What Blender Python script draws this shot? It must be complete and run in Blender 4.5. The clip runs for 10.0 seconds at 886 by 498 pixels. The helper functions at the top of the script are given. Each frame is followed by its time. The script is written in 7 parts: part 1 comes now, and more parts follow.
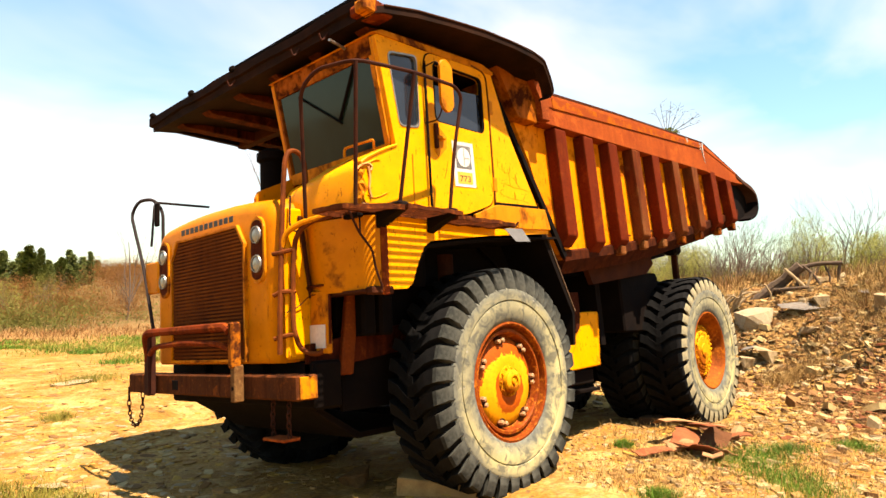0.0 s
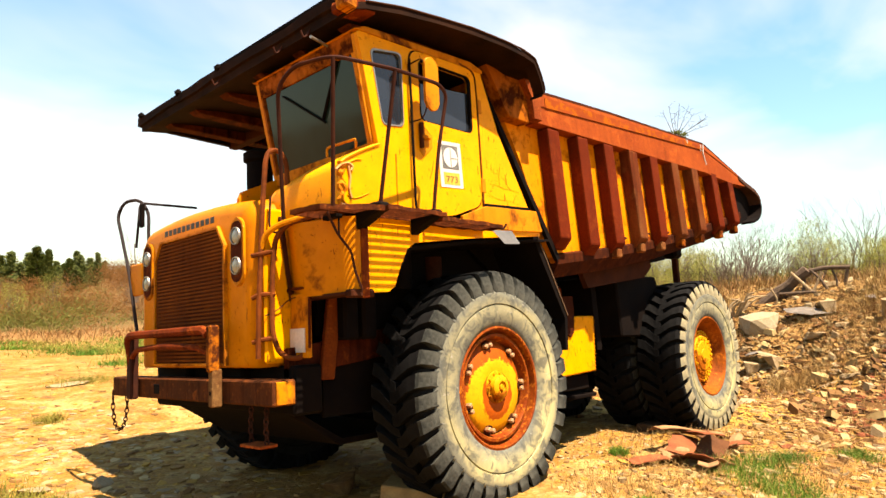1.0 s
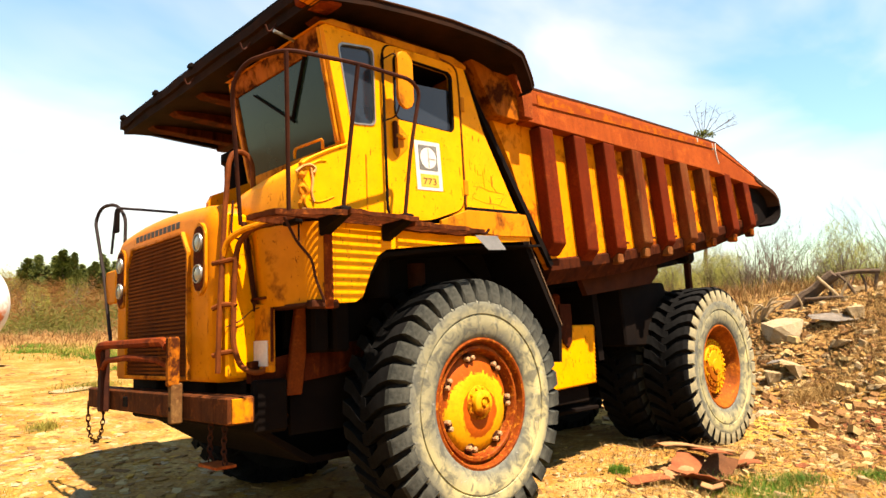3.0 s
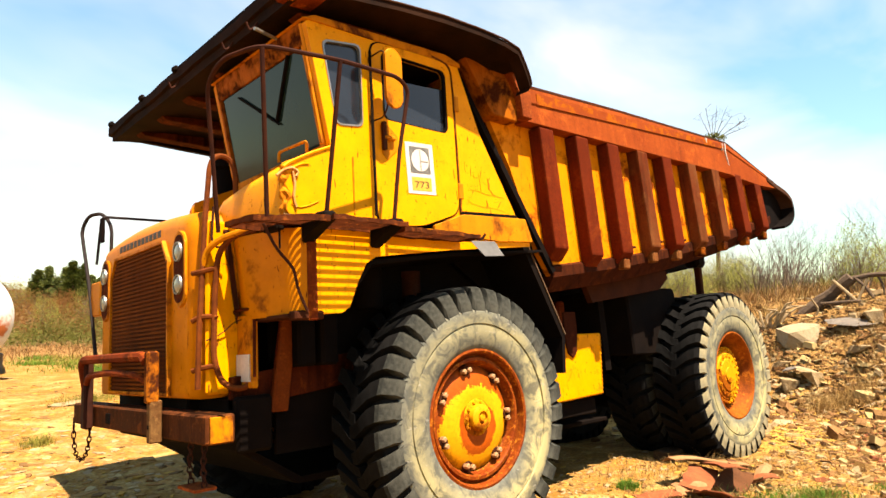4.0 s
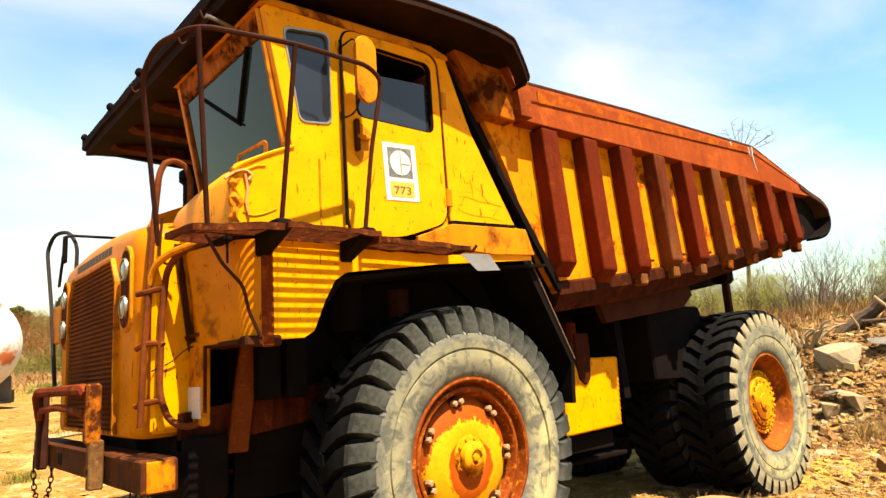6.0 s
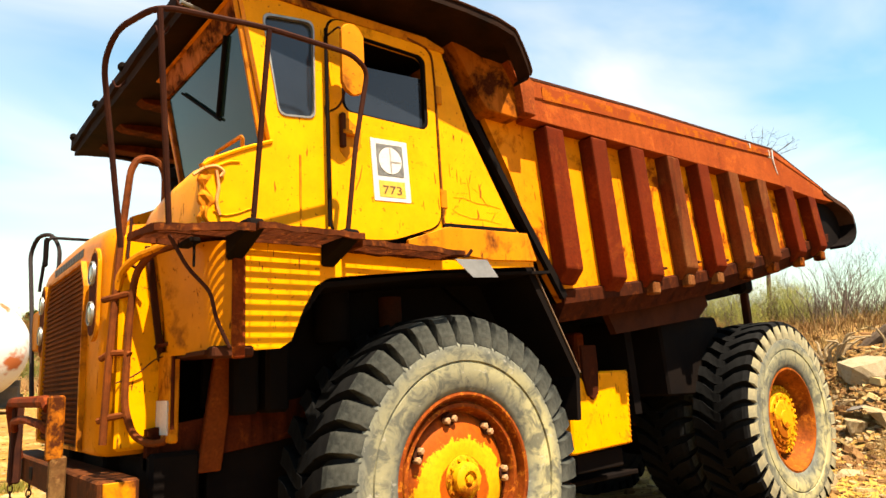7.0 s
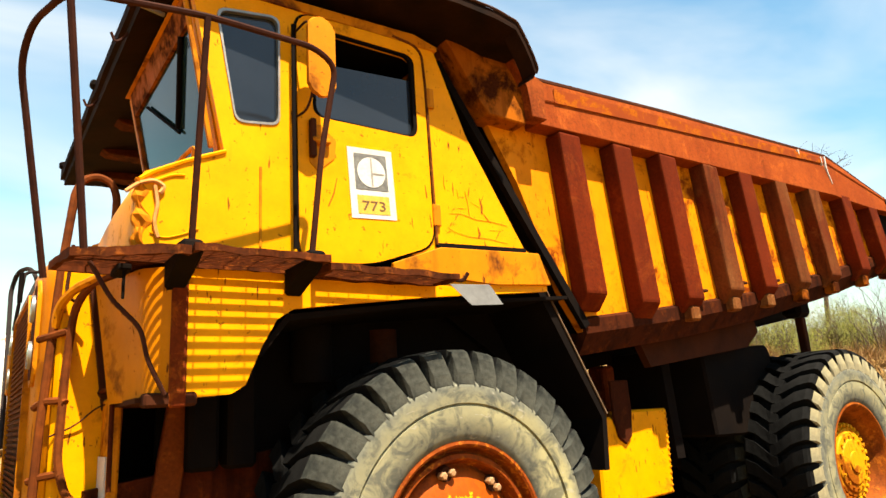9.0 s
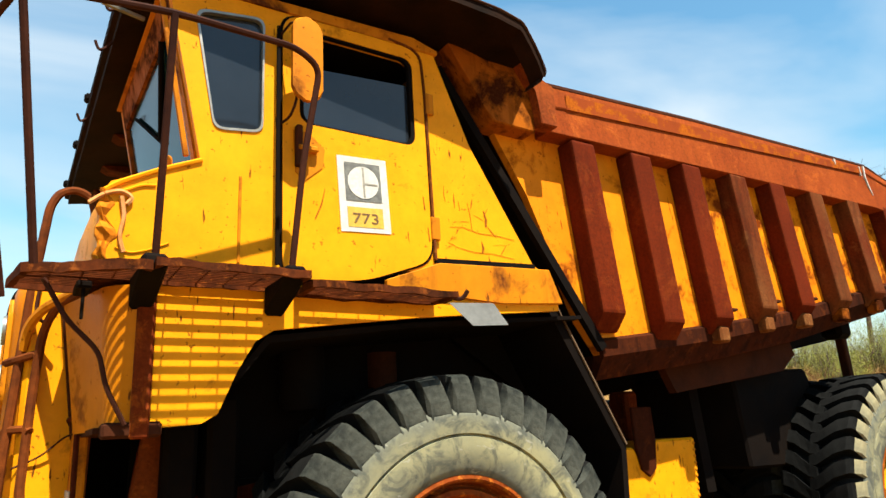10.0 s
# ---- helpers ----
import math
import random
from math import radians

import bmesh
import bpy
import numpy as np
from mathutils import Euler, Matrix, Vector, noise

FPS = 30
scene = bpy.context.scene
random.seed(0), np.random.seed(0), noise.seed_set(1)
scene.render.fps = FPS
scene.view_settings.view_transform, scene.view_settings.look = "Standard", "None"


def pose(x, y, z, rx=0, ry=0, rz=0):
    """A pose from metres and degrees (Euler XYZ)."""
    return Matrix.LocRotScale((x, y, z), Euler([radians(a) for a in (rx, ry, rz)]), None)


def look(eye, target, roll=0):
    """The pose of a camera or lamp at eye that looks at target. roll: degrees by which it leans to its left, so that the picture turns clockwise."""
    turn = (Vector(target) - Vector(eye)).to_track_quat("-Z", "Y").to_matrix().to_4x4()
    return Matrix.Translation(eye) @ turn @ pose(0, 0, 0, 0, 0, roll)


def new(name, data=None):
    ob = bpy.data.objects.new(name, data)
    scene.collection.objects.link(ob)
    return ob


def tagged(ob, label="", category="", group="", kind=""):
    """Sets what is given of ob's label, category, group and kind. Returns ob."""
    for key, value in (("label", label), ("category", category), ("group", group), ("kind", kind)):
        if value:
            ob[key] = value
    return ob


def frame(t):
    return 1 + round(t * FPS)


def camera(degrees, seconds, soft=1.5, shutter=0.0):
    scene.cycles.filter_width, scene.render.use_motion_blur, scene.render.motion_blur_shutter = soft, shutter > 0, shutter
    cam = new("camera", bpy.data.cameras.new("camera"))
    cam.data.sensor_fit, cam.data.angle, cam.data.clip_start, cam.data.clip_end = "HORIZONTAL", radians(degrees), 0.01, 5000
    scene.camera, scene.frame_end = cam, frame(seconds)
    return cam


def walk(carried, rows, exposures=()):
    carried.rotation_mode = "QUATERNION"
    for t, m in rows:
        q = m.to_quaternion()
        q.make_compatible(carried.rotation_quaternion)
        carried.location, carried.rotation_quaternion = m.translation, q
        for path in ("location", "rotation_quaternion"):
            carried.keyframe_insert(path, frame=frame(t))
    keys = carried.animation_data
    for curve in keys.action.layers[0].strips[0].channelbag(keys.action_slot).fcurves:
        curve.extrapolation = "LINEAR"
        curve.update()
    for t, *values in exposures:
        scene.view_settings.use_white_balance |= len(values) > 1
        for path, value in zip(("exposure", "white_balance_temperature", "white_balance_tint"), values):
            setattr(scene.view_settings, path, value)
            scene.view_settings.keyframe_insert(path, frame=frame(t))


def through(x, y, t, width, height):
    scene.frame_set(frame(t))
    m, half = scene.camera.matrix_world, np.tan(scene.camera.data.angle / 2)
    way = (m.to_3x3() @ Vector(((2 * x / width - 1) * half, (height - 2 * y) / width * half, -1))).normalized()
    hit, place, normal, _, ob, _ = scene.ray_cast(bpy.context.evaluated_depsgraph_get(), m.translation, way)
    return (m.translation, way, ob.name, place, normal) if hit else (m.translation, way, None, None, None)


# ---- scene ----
cam = camera(67.0, 10.0, 1.5)
SLOPE = pose(0, 0, 0, -4.5, 0, 0)
TANK = (-1.34, 15.4, 0.31, 0, 0, -8)
PATH = [
    (0, (-4.513, -3.521, 1.479), (-3.057, -2.17, 1.717), -3.1),
    (0.5, (-4.409, -3.547, 1.487), (-2.964, -2.185, 1.726), -3.2),
    (1, (-4.29, -3.566, 1.483), (-2.853, -2.196, 1.73), -2.8),
    (1.5, (-4.192, -3.588, 1.502), (-2.768, -2.205, 1.747), -3.3),
    (2, (-4.049, -3.613, 1.522), (-2.637, -2.218, 1.766), -3.2),
    (2.5, (-3.916, -3.629, 1.529), (-2.522, -2.216, 1.777), -2.6),
    (4, (-3.531, -3.514, 1.561), (-2.178, -2.068, 1.841), -3.1),
    (4.5, (-3.369, -3.474, 1.566), (-2.031, -2.017, 1.863), -3.0),
    (5, (-3.223, -3.415, 1.557), (-1.898, -1.948, 1.864), -3.4),
    (5.5, (-3.069, -3.329, 1.578), (-1.757, -1.854, 1.894), -3.1),
    (5.7, (-3.019, -3.293, 1.573), (-1.713, -1.815, 1.907), -3.4),
    (7, (-2.635, -3.108, 1.606), (-1.382, -1.595, 1.981), -3.0),
    (7.5, (-2.493, -3.013, 1.628), (-1.26, -1.487, 2.015), -3.0),
    (8, (-2.366, -2.941, 1.642), (-1.153, -1.409, 2.065), -3.6),
    (8.5, (-2.223, -2.879, 1.649), (-1.036, -1.335, 2.1), -4.0),
    (9, (-2.074, -2.84, 1.665), (-0.932, -1.267, 2.134), -3.6),
    (9.5, (-1.944, -2.768, 1.669), (-0.839, -1.175, 2.161), -3.6),
    (10, (-1.795, -2.709, 1.694), (-0.733, -1.101, 2.229), -3.3),
]
walk(cam, [(t, SLOPE @ look(eye, target, roll)) for t, eye, target, roll in PATH], [(0, 2.07, 7020, 19), (5, 2.03, 6930, 16), (8, 1.99, 6850, 12), (9, 1.94, 6740, 10), (10, 1.69, 6030, 5)])

# The truck stands on ground that falls away to its far side; its parts and the camera's line are given in the truck's own axes:
# x to its rear, y from its near to its far side, z up, the front axle at x = 0.
YC = 1.62

# ---- light ----
world = bpy.data.worlds.new("world")
scene.world = world
world.use_nodes = True
wn, wl = world.node_tree.nodes, world.node_tree.links
wn.clear()
SUN_EL, SUN_AZ = radians(68.5), radians(2)
sky = wn.new("ShaderNodeTexSky")
sky.sky_type, sky.sun_disc = "NISHITA", False
sky.sun_elevation, sky.sun_rotation = SUN_EL, radians(180) - SUN_AZ
sky.air_density, sky.dust_density, sky.ozone_density = 1.5, 0.2, 1.2
bg = wn.new("ShaderNodeBackground")
bg.inputs[1].default_value = 0.05
wo = wn.new("ShaderNodeOutputWorld")
# thin streaked cirrus
tc = wn.new("ShaderNodeTexCoord")
mp = wn.new("ShaderNodeMapping")
mp.inputs["Rotation"].default_value = (0.5, 0.35, 0.6)
mp.inputs["Scale"].default_value = (1.2, 2.6, 4.5)
cn = wn.new("ShaderNodeTexNoise")
cn.inputs["Scale"].default_value, cn.inputs["Detail"].default_value, cn.inputs["Roughness"].default_value = 1.1, 5.0, 0.5
cn.inputs["Distortion"].default_value = 0.5
cr = wn.new("ShaderNodeValToRGB")
cr.color_ramp.elements[0].position, cr.color_ramp.elements[1].position = 0.38, 0.68
mx = wn.new("ShaderNodeMix")
mx.data_type = "RGBA"
mx.inputs[7].default_value = (5.75, 6.0, 6.15, 1)
wl.new(tc.outputs["Generated"], mp.inputs[0])
wl.new(mp.outputs[0], cn.inputs["Vector"])
wl.new(cn.outputs["Fac"], cr.inputs[0])
up = wn.new("ShaderNodeSeparateXYZ")
wl.new(tc.outputs["Generated"], up.inputs[0])
thin = wn.new("ShaderNodeMapRange")
thin.interpolation_type = "SMOOTHSTEP"
for k, v in (("From Min", 0.0), ("From Max", 0.75), ("To Min", 1.0), ("To Max", 0.55)):
    thin.inputs[k].default_value = v
wl.new(up.outputs["Z"], thin.inputs["Value"])
veil = wn.new("ShaderNodeMath")
veil.operation = "MULTIPLY"
clear = wn.new("ShaderNodeMapRange")
clear.interpolation_type = "SMOOTHSTEP"
for k, v in (("From Min", 0.62), ("From Max", 0.92), ("To Min", 1.0), ("To Max", 0.15)):
    clear.inputs[k].default_value = v
wl.new(up.outputs["Z"], clear.inputs["Value"])
overhead = wn.new("ShaderNodeMath")
overhead.operation = "MULTIPLY"
wl.new(cr.outputs[0], overhead.inputs[0])
wl.new(clear.outputs[0], overhead.inputs[1])
wl.new(overhead.outputs[0], veil.inputs[0])
wl.new(thin.outputs[0], veil.inputs[1])
wl.new(veil.outputs[0], mx.inputs[0])
tint = wn.new("ShaderNodeMix")
tint.data_type, tint.blend_type = "RGBA", "MULTIPLY"
tint.inputs[0].default_value = 1.0
tint.inputs[7].default_value = (0.80, 1.08, 1.08, 1)
wl.new(sky.outputs[0], tint.inputs[6])
wl.new(tint.outputs[2], mx.inputs[6])
wl.new(mx.outputs[2], bg.inputs[0])
wl.new(bg.outputs[0], wo.inputs[0])
sun = new("sun", bpy.data.lights.new("sun", "SUN"))
sun.data.energy, sun.data.angle, sun.data.color = 5.0, radians(0.53), (1.0, 0.87, 0.68)
sun_from = Vector((math.sin(SUN_AZ) * math.cos(SUN_EL), -math.cos(SUN_AZ) * math.cos(SUN_EL), math.sin(SUN_EL)))
sun.rotation_mode = "QUATERNION"
sun.rotation_quaternion = sun_from.to_track_quat("Z", "Y")


# ---- materials ----
def nodes(name):
    m = bpy.data.materials.new(name)
    m.use_nodes = True
    t = m.node_tree
    return m, t.nodes, t.links, t.nodes["Principled BSDF"]


def noise_node(n, l, vec, scale, detail=6, rough=0.6, distortion=0.0):
    k = n.new("ShaderNodeTexNoise")
    k.inputs["Scale"].default_value, k.inputs["Detail"].default_value = scale, detail
    k.inputs["Roughness"].default_value, k.inputs["Distortion"].default_value = rough, distortion
    l.new(vec, k.inputs["Vector"])
    return k.outputs["Fac"]


def ramp(n, l, fac, stops):
    r = n.new("ShaderNodeValToRGB")
    e = r.color_ramp.elements
    while len(e) < len(stops):
        e.new(0.5)
    for i, (p, c) in enumerate(stops):
        e[i].position = p
        e[i].color = (*c, 1) if isinstance(c, tuple) else (c, c, c, 1)
    l.new(fac, r.inputs[0])
    return r.outputs[0]


def mixc(n, l, fac, a, b, mode="MIX"):
    k = n.new("ShaderNodeMix")
    k.data_type, k.blend_type = "RGBA", mode
    for i, v in ((0, fac), (6, a), (7, b)):
        if isinstance(v, tuple):
            k.inputs[i].default_value = (*v, 1)
        elif isinstance(v, (int, float)):
            k.inputs[i].default_value = v
        else:
            l.new(v, k.inputs[i])
    return k.outputs[2]


def relief(n, l, p, height, strength, distance=0.01):
    b = n.new("ShaderNodeBump")
    b.inputs["Strength"].default_value, b.inputs["Distance"].default_value = strength, distance
    l.new(height, b.inputs["Height"])
    l.new(b.outputs[0], p.inputs["Normal"])


def coords(n, l, scale=(1, 1, 1), kind="Object"):
    t, m = n.new("ShaderNodeTexCoord"), n.new("ShaderNodeMapping")
    m.inputs["Scale"].default_value = scale
    l.new(t.outputs[kind], m.inputs[0])
    return m.outputs[0]


def worn_paint(name, paint, faded, rust, lo=0.55, hi=0.68, patch=2.2, gloss=0.42, rearward=0.0):
    """Old paint: fading in broad patches, rust breaking through in blots, and runs of rust down the sheet."""
    m, n, l, p = nodes(name)
    v = coords(n, l)
    run = coords(n, l, (16, 16, 1.1))
    broad = noise_node(n, l, v, 1.3, 4, 0.55)
    base = mixc(n, l, ramp(n, l, broad, [(0.35, 0.0), (0.7, 1.0)]), paint, faded)
    blot = noise_node(n, l, v, patch, 12, 0.68, 0.3)
    if rearward:
        ax, grow = n.new("ShaderNodeSeparateXYZ"), n.new("ShaderNodeMath")
        l.new(v, ax.inputs[0])
        grow.operation = "MULTIPLY_ADD"
        grow.inputs[1].default_value = rearward
        l.new(ax.outputs["X"], grow.inputs[0])
        l.new(blot, grow.inputs[2])
        sink = n.new("ShaderNodeMath")
        sink.operation = "MULTIPLY_ADD"
        sink.inputs[1].default_value = -2.6 * rearward
        rest = n.new("ShaderNodeMath")
        rest.inputs[1].default_value = 7.4 * rearward
        l.new(grow.outputs[0], rest.inputs[0])
        l.new(ax.outputs["Z"], sink.inputs[0])
        l.new(rest.outputs[0], sink.inputs[2])
        blot = sink.outputs[0]
    mask = ramp(n, l, blot, [(lo, 0.0), (hi, 1.0)])
    runs = ramp(n, l, noise_node(n, l, run, 1.0, 6, 0.6), [(lo + 0.07, 0.0), (hi + 0.15, 0.6)])
    dash = coords(n, l, (42, 42, 7))
    nicks = ramp(n, l, noise_node(n, l, dash, 1.0, 3, 0.5), [(0.69, 0.0), (0.72, 0.9)])
    chips = ramp(n, l, noise_node(n, l, v, 34, 3, 0.6), [(0.66, 0.0), (0.70, 0.7)])
    both = mixc(n, l, 1.0, mask, runs, "LIGHTEN")
    both = mixc(n, l, 1.0, mixc(n, l, 1.0, both, chips, "LIGHTEN"), nicks, "LIGHTEN")
    fine = noise_node(n, l, v, 60, 8, 0.7)
    rusty = mixc(n, l, ramp(n, l, fine, [(0.3, 0.0), (0.72, 1.0)]), rust, tuple(c * 0.45 for c in rust))
    dust = ramp(n, l, noise_node(n, l, v, 7, 8, 0.7), [(0.35, 0.82), (0.65, 1.0)])
    colour = mixc(n, l, 1.0, mixc(n, l, both, base, rusty), dust, "MULTIPLY")
    l.new(colour, p.inputs["Base Color"])
    l.new(ramp(n, l, both, [(0.0, gloss), (1.0, 0.9)]), p.inputs["Roughness"])
    l.new(ramp(n, l, both, [(0.0, 0.06), (1.0, 0.02)]), p.inputs["Specular IOR Level"])
    relief(n, l, p, mixc(n, l, 0.5, fine, both), 0.25, 0.004)
    return m


def rusted(name, a, b, bright, dark=0.45, scale=3.0, rough=0.85):
    """Bare rusted steel: two tones in patches, brighter scale breaking out in ragged flecks, dark runs down the sheet and pits."""
    m, n, l, p = nodes(name)
    v = coords(n, l)
    big = noise_node(n, l, v, scale, 8, 0.65, 0.4)
    c = mixc(n, l, ramp(n, l, big, [(0.34, 0.0), (0.66, 1.0)]), a, b)
    fleck = ramp(n, l, noise_node(n, l, v, scale * 3.1, 10, 0.72, 0.6), [(0.54, 0.0), (0.64, 0.85)])
    c = mixc(n, l, fleck, c, bright)
    runs = ramp(n, l, noise_node(n, l, coords(n, l, (13, 13, 0.9)), 1.0, 5, 0.6), [(0.50, 1.0), (0.66, dark)])
    c = mixc(n, l, 1.0, c, runs, "MULTIPLY")
    small = noise_node(n, l, v, 55, 6, 0.7)
    c = mixc(n, l, 1.0, c, ramp(n, l, small, [(0.28, 0.62), (0.6, 1.08)]), "MULTIPLY")
    l.new(c, p.inputs["Base Color"])
    l.new(ramp(n, l, small, [(0.2, rough - 0.1), (0.8, min(1.0, rough + 0.1))]), p.inputs["Roughness"])
    p.inputs["Specular IOR Level"].default_value = 0.05
    relief(n, l, p, mixc(n, l, 0.5, small, fleck), 0.55, 0.004)
    return m


def plain(name, a, b, scale=6, rough=0.8, metal=0.0, bump=0.3, fine=50, dist=0.004):
    """Two tones in broad patches, a fine grain and relief."""
    m, n, l, p = nodes(name)
    v = coords(n, l)
    big = noise_node(n, l, v, scale, 8, 0.65)
    small = noise_node(n, l, v, fine, 6, 0.7)
    c = mixc(n, l, ramp(n, l, big, [(0.32, 0.0), (0.68, 1.0)]), a, b)
    c = mixc(n, l, 1.0, c, ramp(n, l, small, [(0.25, 0.72), (0.75, 1.12)]), "MULTIPLY")
    l.new(c, p.inputs["Base Color"])
    p.inputs["Metallic"].default_value = metal
    l.new(ramp(n, l, small, [(0.2, rough - 0.1), (0.8, min(1.0, rough + 0.1))]), p.inputs["Roughness"])
    if rough > 0.6:
        p.inputs["Specular IOR Level"].default_value = 0.05
    relief(n, l, p, small, bump, dist)
    return m


def glass_mat(name, tint, gloss=0.22):
    """Dusty dark tinted glass."""
    m, n, l, p = nodes(name)
    v = coords(n, l)
    film = noise_node(n, l, v, 2.5, 6, 0.6)
    l.new(mixc(n, l, ramp(n, l, film, [(0.3, 0.0), (0.8, 1.0)]), tint, tuple(c * 1.5 for c in tint)), p.inputs["Base Color"])
    p.inputs["Roughness"].default_value = 0.08
    p.inputs["IOR"].default_value = 1.45
    p.inputs["Specular IOR Level"].default_value = gloss
    l.new(ramp(n, l, film, [(0.3, 0.05), (0.8, 0.16)]), p.inputs["Roughness"])
    return m


def flaked_disc(name, left_paint, under_paint, dirt_colour):
    """Yellow paint left in a ragged band round the hub; the older orange shows inside and outside it, dark dirt at the rim."""
    m, n, l, p = nodes(name)
    v = coords(n, l)
    d = n.new("ShaderNodeVectorMath")
    d.operation = "LENGTH"
    l.new(coords(n, l, (1, 0, 1)), d.inputs[0])
    wob = noise_node(n, l, v, 9, 9, 0.75)
    fine = noise_node(n, l, v, 34, 6, 0.7)
    ax = n.new("ShaderNodeSeparateXYZ")
    l.new(v, ax.inputs[0])

    def ma(op, a, b, c=None):
        k = n.new("ShaderNodeMath")
        k.operation = op
        for i, q in enumerate((a, b, c)):
            if q is None:
                continue
            if isinstance(q, (int, float)):
                k.inputs[i].default_value = q
            else:
                l.new(q, k.inputs[i])
        return k.outputs[0]
    r = ma("MULTIPLY_ADD", wob, -0.30, d.outputs["Value"])
    sink = ma("MULTIPLY_ADD", ax.outputs["Z"], 0.40, ma("MULTIPLY_ADD", fine, -0.10, r))
    outer = ramp(n, l, sink, [(0.118, 1.0), (0.127, 0.0)])
    inner = ramp(n, l, ma("MULTIPLY_ADD", ax.outputs["Z"], 0.34, ma("MULTIPLY_ADD", wob, -0.10, d.outputs["Value"])), [(0.118, 0.0), (0.127, 1.0)])
    left = mixc(n, l, 1.0, outer, inner, "MULTIPLY")
    c = mixc(n, l, left, under_paint, left_paint)
    edge = ramp(n, l, ma("MULTIPLY_ADD", fine, -0.10, ma("MULTIPLY_ADD", wob, -0.14, d.outputs["Value"])), [(0.21, 0.0), (0.27, 0.8)])
    c = mixc(n, l, edge, c, dirt_colour)
    c = mixc(n, l, 1.0, c, ramp(n, l, fine, [(0.3, 0.75), (0.6, 1.0)]), "MULTIPLY")
    l.new(c, p.inputs["Base Color"])
    p.inputs["Roughness"].default_value = 0.6
    p.inputs["Specular IOR Level"].default_value = 0.12
    relief(n, l, p, mixc(n, l, 0.5, left, fine), 0.4, 0.006)
    return m


def sidewall(name):
    """Rubber washed with pale dried mud: thick round the moulded ring, worn to blue-grey towards the tread and the rim, in ragged patches."""
    m, n, l, p = nodes(name)
    v = coords(n, l)
    d = n.new("ShaderNodeVectorMath")
    d.operation = "LENGTH"
    l.new(coords(n, l, (1, 0, 1)), d.inputs[0])
    blot = noise_node(n, l, v, 3.5, 9, 0.68, 0.4)
    k = n.new("ShaderNodeMath")
    k.operation = "MULTIPLY_ADD"
    k.inputs[1].default_value = 0.26
    l.new(blot, k.inputs[0])
    l.new(d.outputs["Value"], k.inputs[2])
    mud = ramp(n, l, k.outputs[0], [(0.64, 0.1), (0.72, 0.75), (0.775, 1.0), (0.835, 0.85), (0.885, 0.25), (0.95, 0.15)])
    fine = noise_node(n, l, v, 40, 6, 0.7)
    ax = n.new("ShaderNodeSeparateXYZ")
    l.new(v, ax.inputs[0])
    low = n.new("ShaderNodeMath")
    low.operation = "MULTIPLY_ADD"
    low.inputs[1].default_value = -0.55
    l.new(ax.outputs["Z"], low.inputs[0])
    l.new(noise_node(n, l, v, 2.2, 6, 0.65, 0.5), low.inputs[2])
    side = n.new("ShaderNodeMath")
    side.operation = "MULTIPLY_ADD"
    side.inputs[1].default_value = 0.40
    l.new(ax.outputs["X"], side.inputs[0])
    l.new(low.outputs[0], side.inputs[2])
    mud = mixc(n, l, 1.0, mud, ramp(n, l, side.outputs[0], [(0.12, 0.42), (0.5, 0.75), (0.75, 1.0)]), "MULTIPLY")
    c = mixc(n, l, mud, mixc(n, l, fine, (0.052, 0.059, 0.057), (0.128, 0.134, 0.112)), mixc(n, l, blot, (0.215, 0.200, 0.100), (0.455, 0.405, 0.190)))
    scuff = ramp(n, l, noise_node(n, l, coords(n, l, (8, 8, 8)), 1.0, 7, 0.68, 0.7), [(0.47, 0.0), (0.60, 0.75)])
    c = mixc(n, l, scuff, c, (0.048, 0.053, 0.050))
    scratch = ramp(n, l, noise_node(n, l, coords(n, l, (14, 30, 30)), 1.0, 3, 0.5, 0.8), [(0.66, 0.0), (0.70, 0.5)])
    c = mixc(n, l, scratch, c, (0.278, 0.271, 0.225))
    l.new(c, p.inputs["Base Color"])
    p.inputs["Roughness"].default_value = 0.9
    p.inputs["Specular IOR Level"].default_value = 0.12
    relief(n, l, p, mixc(n, l, 0.5, fine, mud), 0.35, 0.004)
    return m


RUST = (0.112, 0.0298, 0.00926)
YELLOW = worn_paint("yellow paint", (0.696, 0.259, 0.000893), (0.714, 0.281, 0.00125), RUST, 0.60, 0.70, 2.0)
YELLOW_WORN = worn_paint("rusting yellow paint", (0.503, 0.179, 0.00198), (0.437, 0.132, 0.00265), RUST, 0.50, 0.62, 2.6, 0.5)
# Darker, more orange copy of the yellow for faces turned from the sun.
SHADED_YELLOW = worn_paint("yellow paint with shade", (0.437, 0.136, 0.00132), (0.476, 0.162, 0.00132), RUST, 0.60, 0.70, 2.0)
HUB_PAINT = worn_paint("hub paint", (0.542, 0.238, 0.00397), (0.542, 0.265, 0.00661), (0.298, 0.0794, 0.00529), 0.50, 0.57, 4.0, 0.5)
DISC_PAINT = flaked_disc("flaked wheel paint", (0.62, 0.275, 0.0030), (0.285, 0.052, 0.0009), (0.058, 0.0150, 0.0050))
RIM_RED = rusted("rusty red rim", (0.121, 0.0196, 0.00312), (0.223, 0.0491, 0.00625), (0.464, 0.147, 0.0116), 0.7, 7.0, 0.5)
ORANGE_RIM = rusted("rusty orange rim", (0.270, 0.067, 0.0045), (0.170, 0.038, 0.0050), (0.40, 0.115, 0.0090), 0.65, 4.0, 0.65)
TUB_RUST = rusted("red-brown rust", (0.138, 0.0232, 0.00402), (0.0759, 0.0125, 0.00268), (0.232, 0.0518, 0.00536))
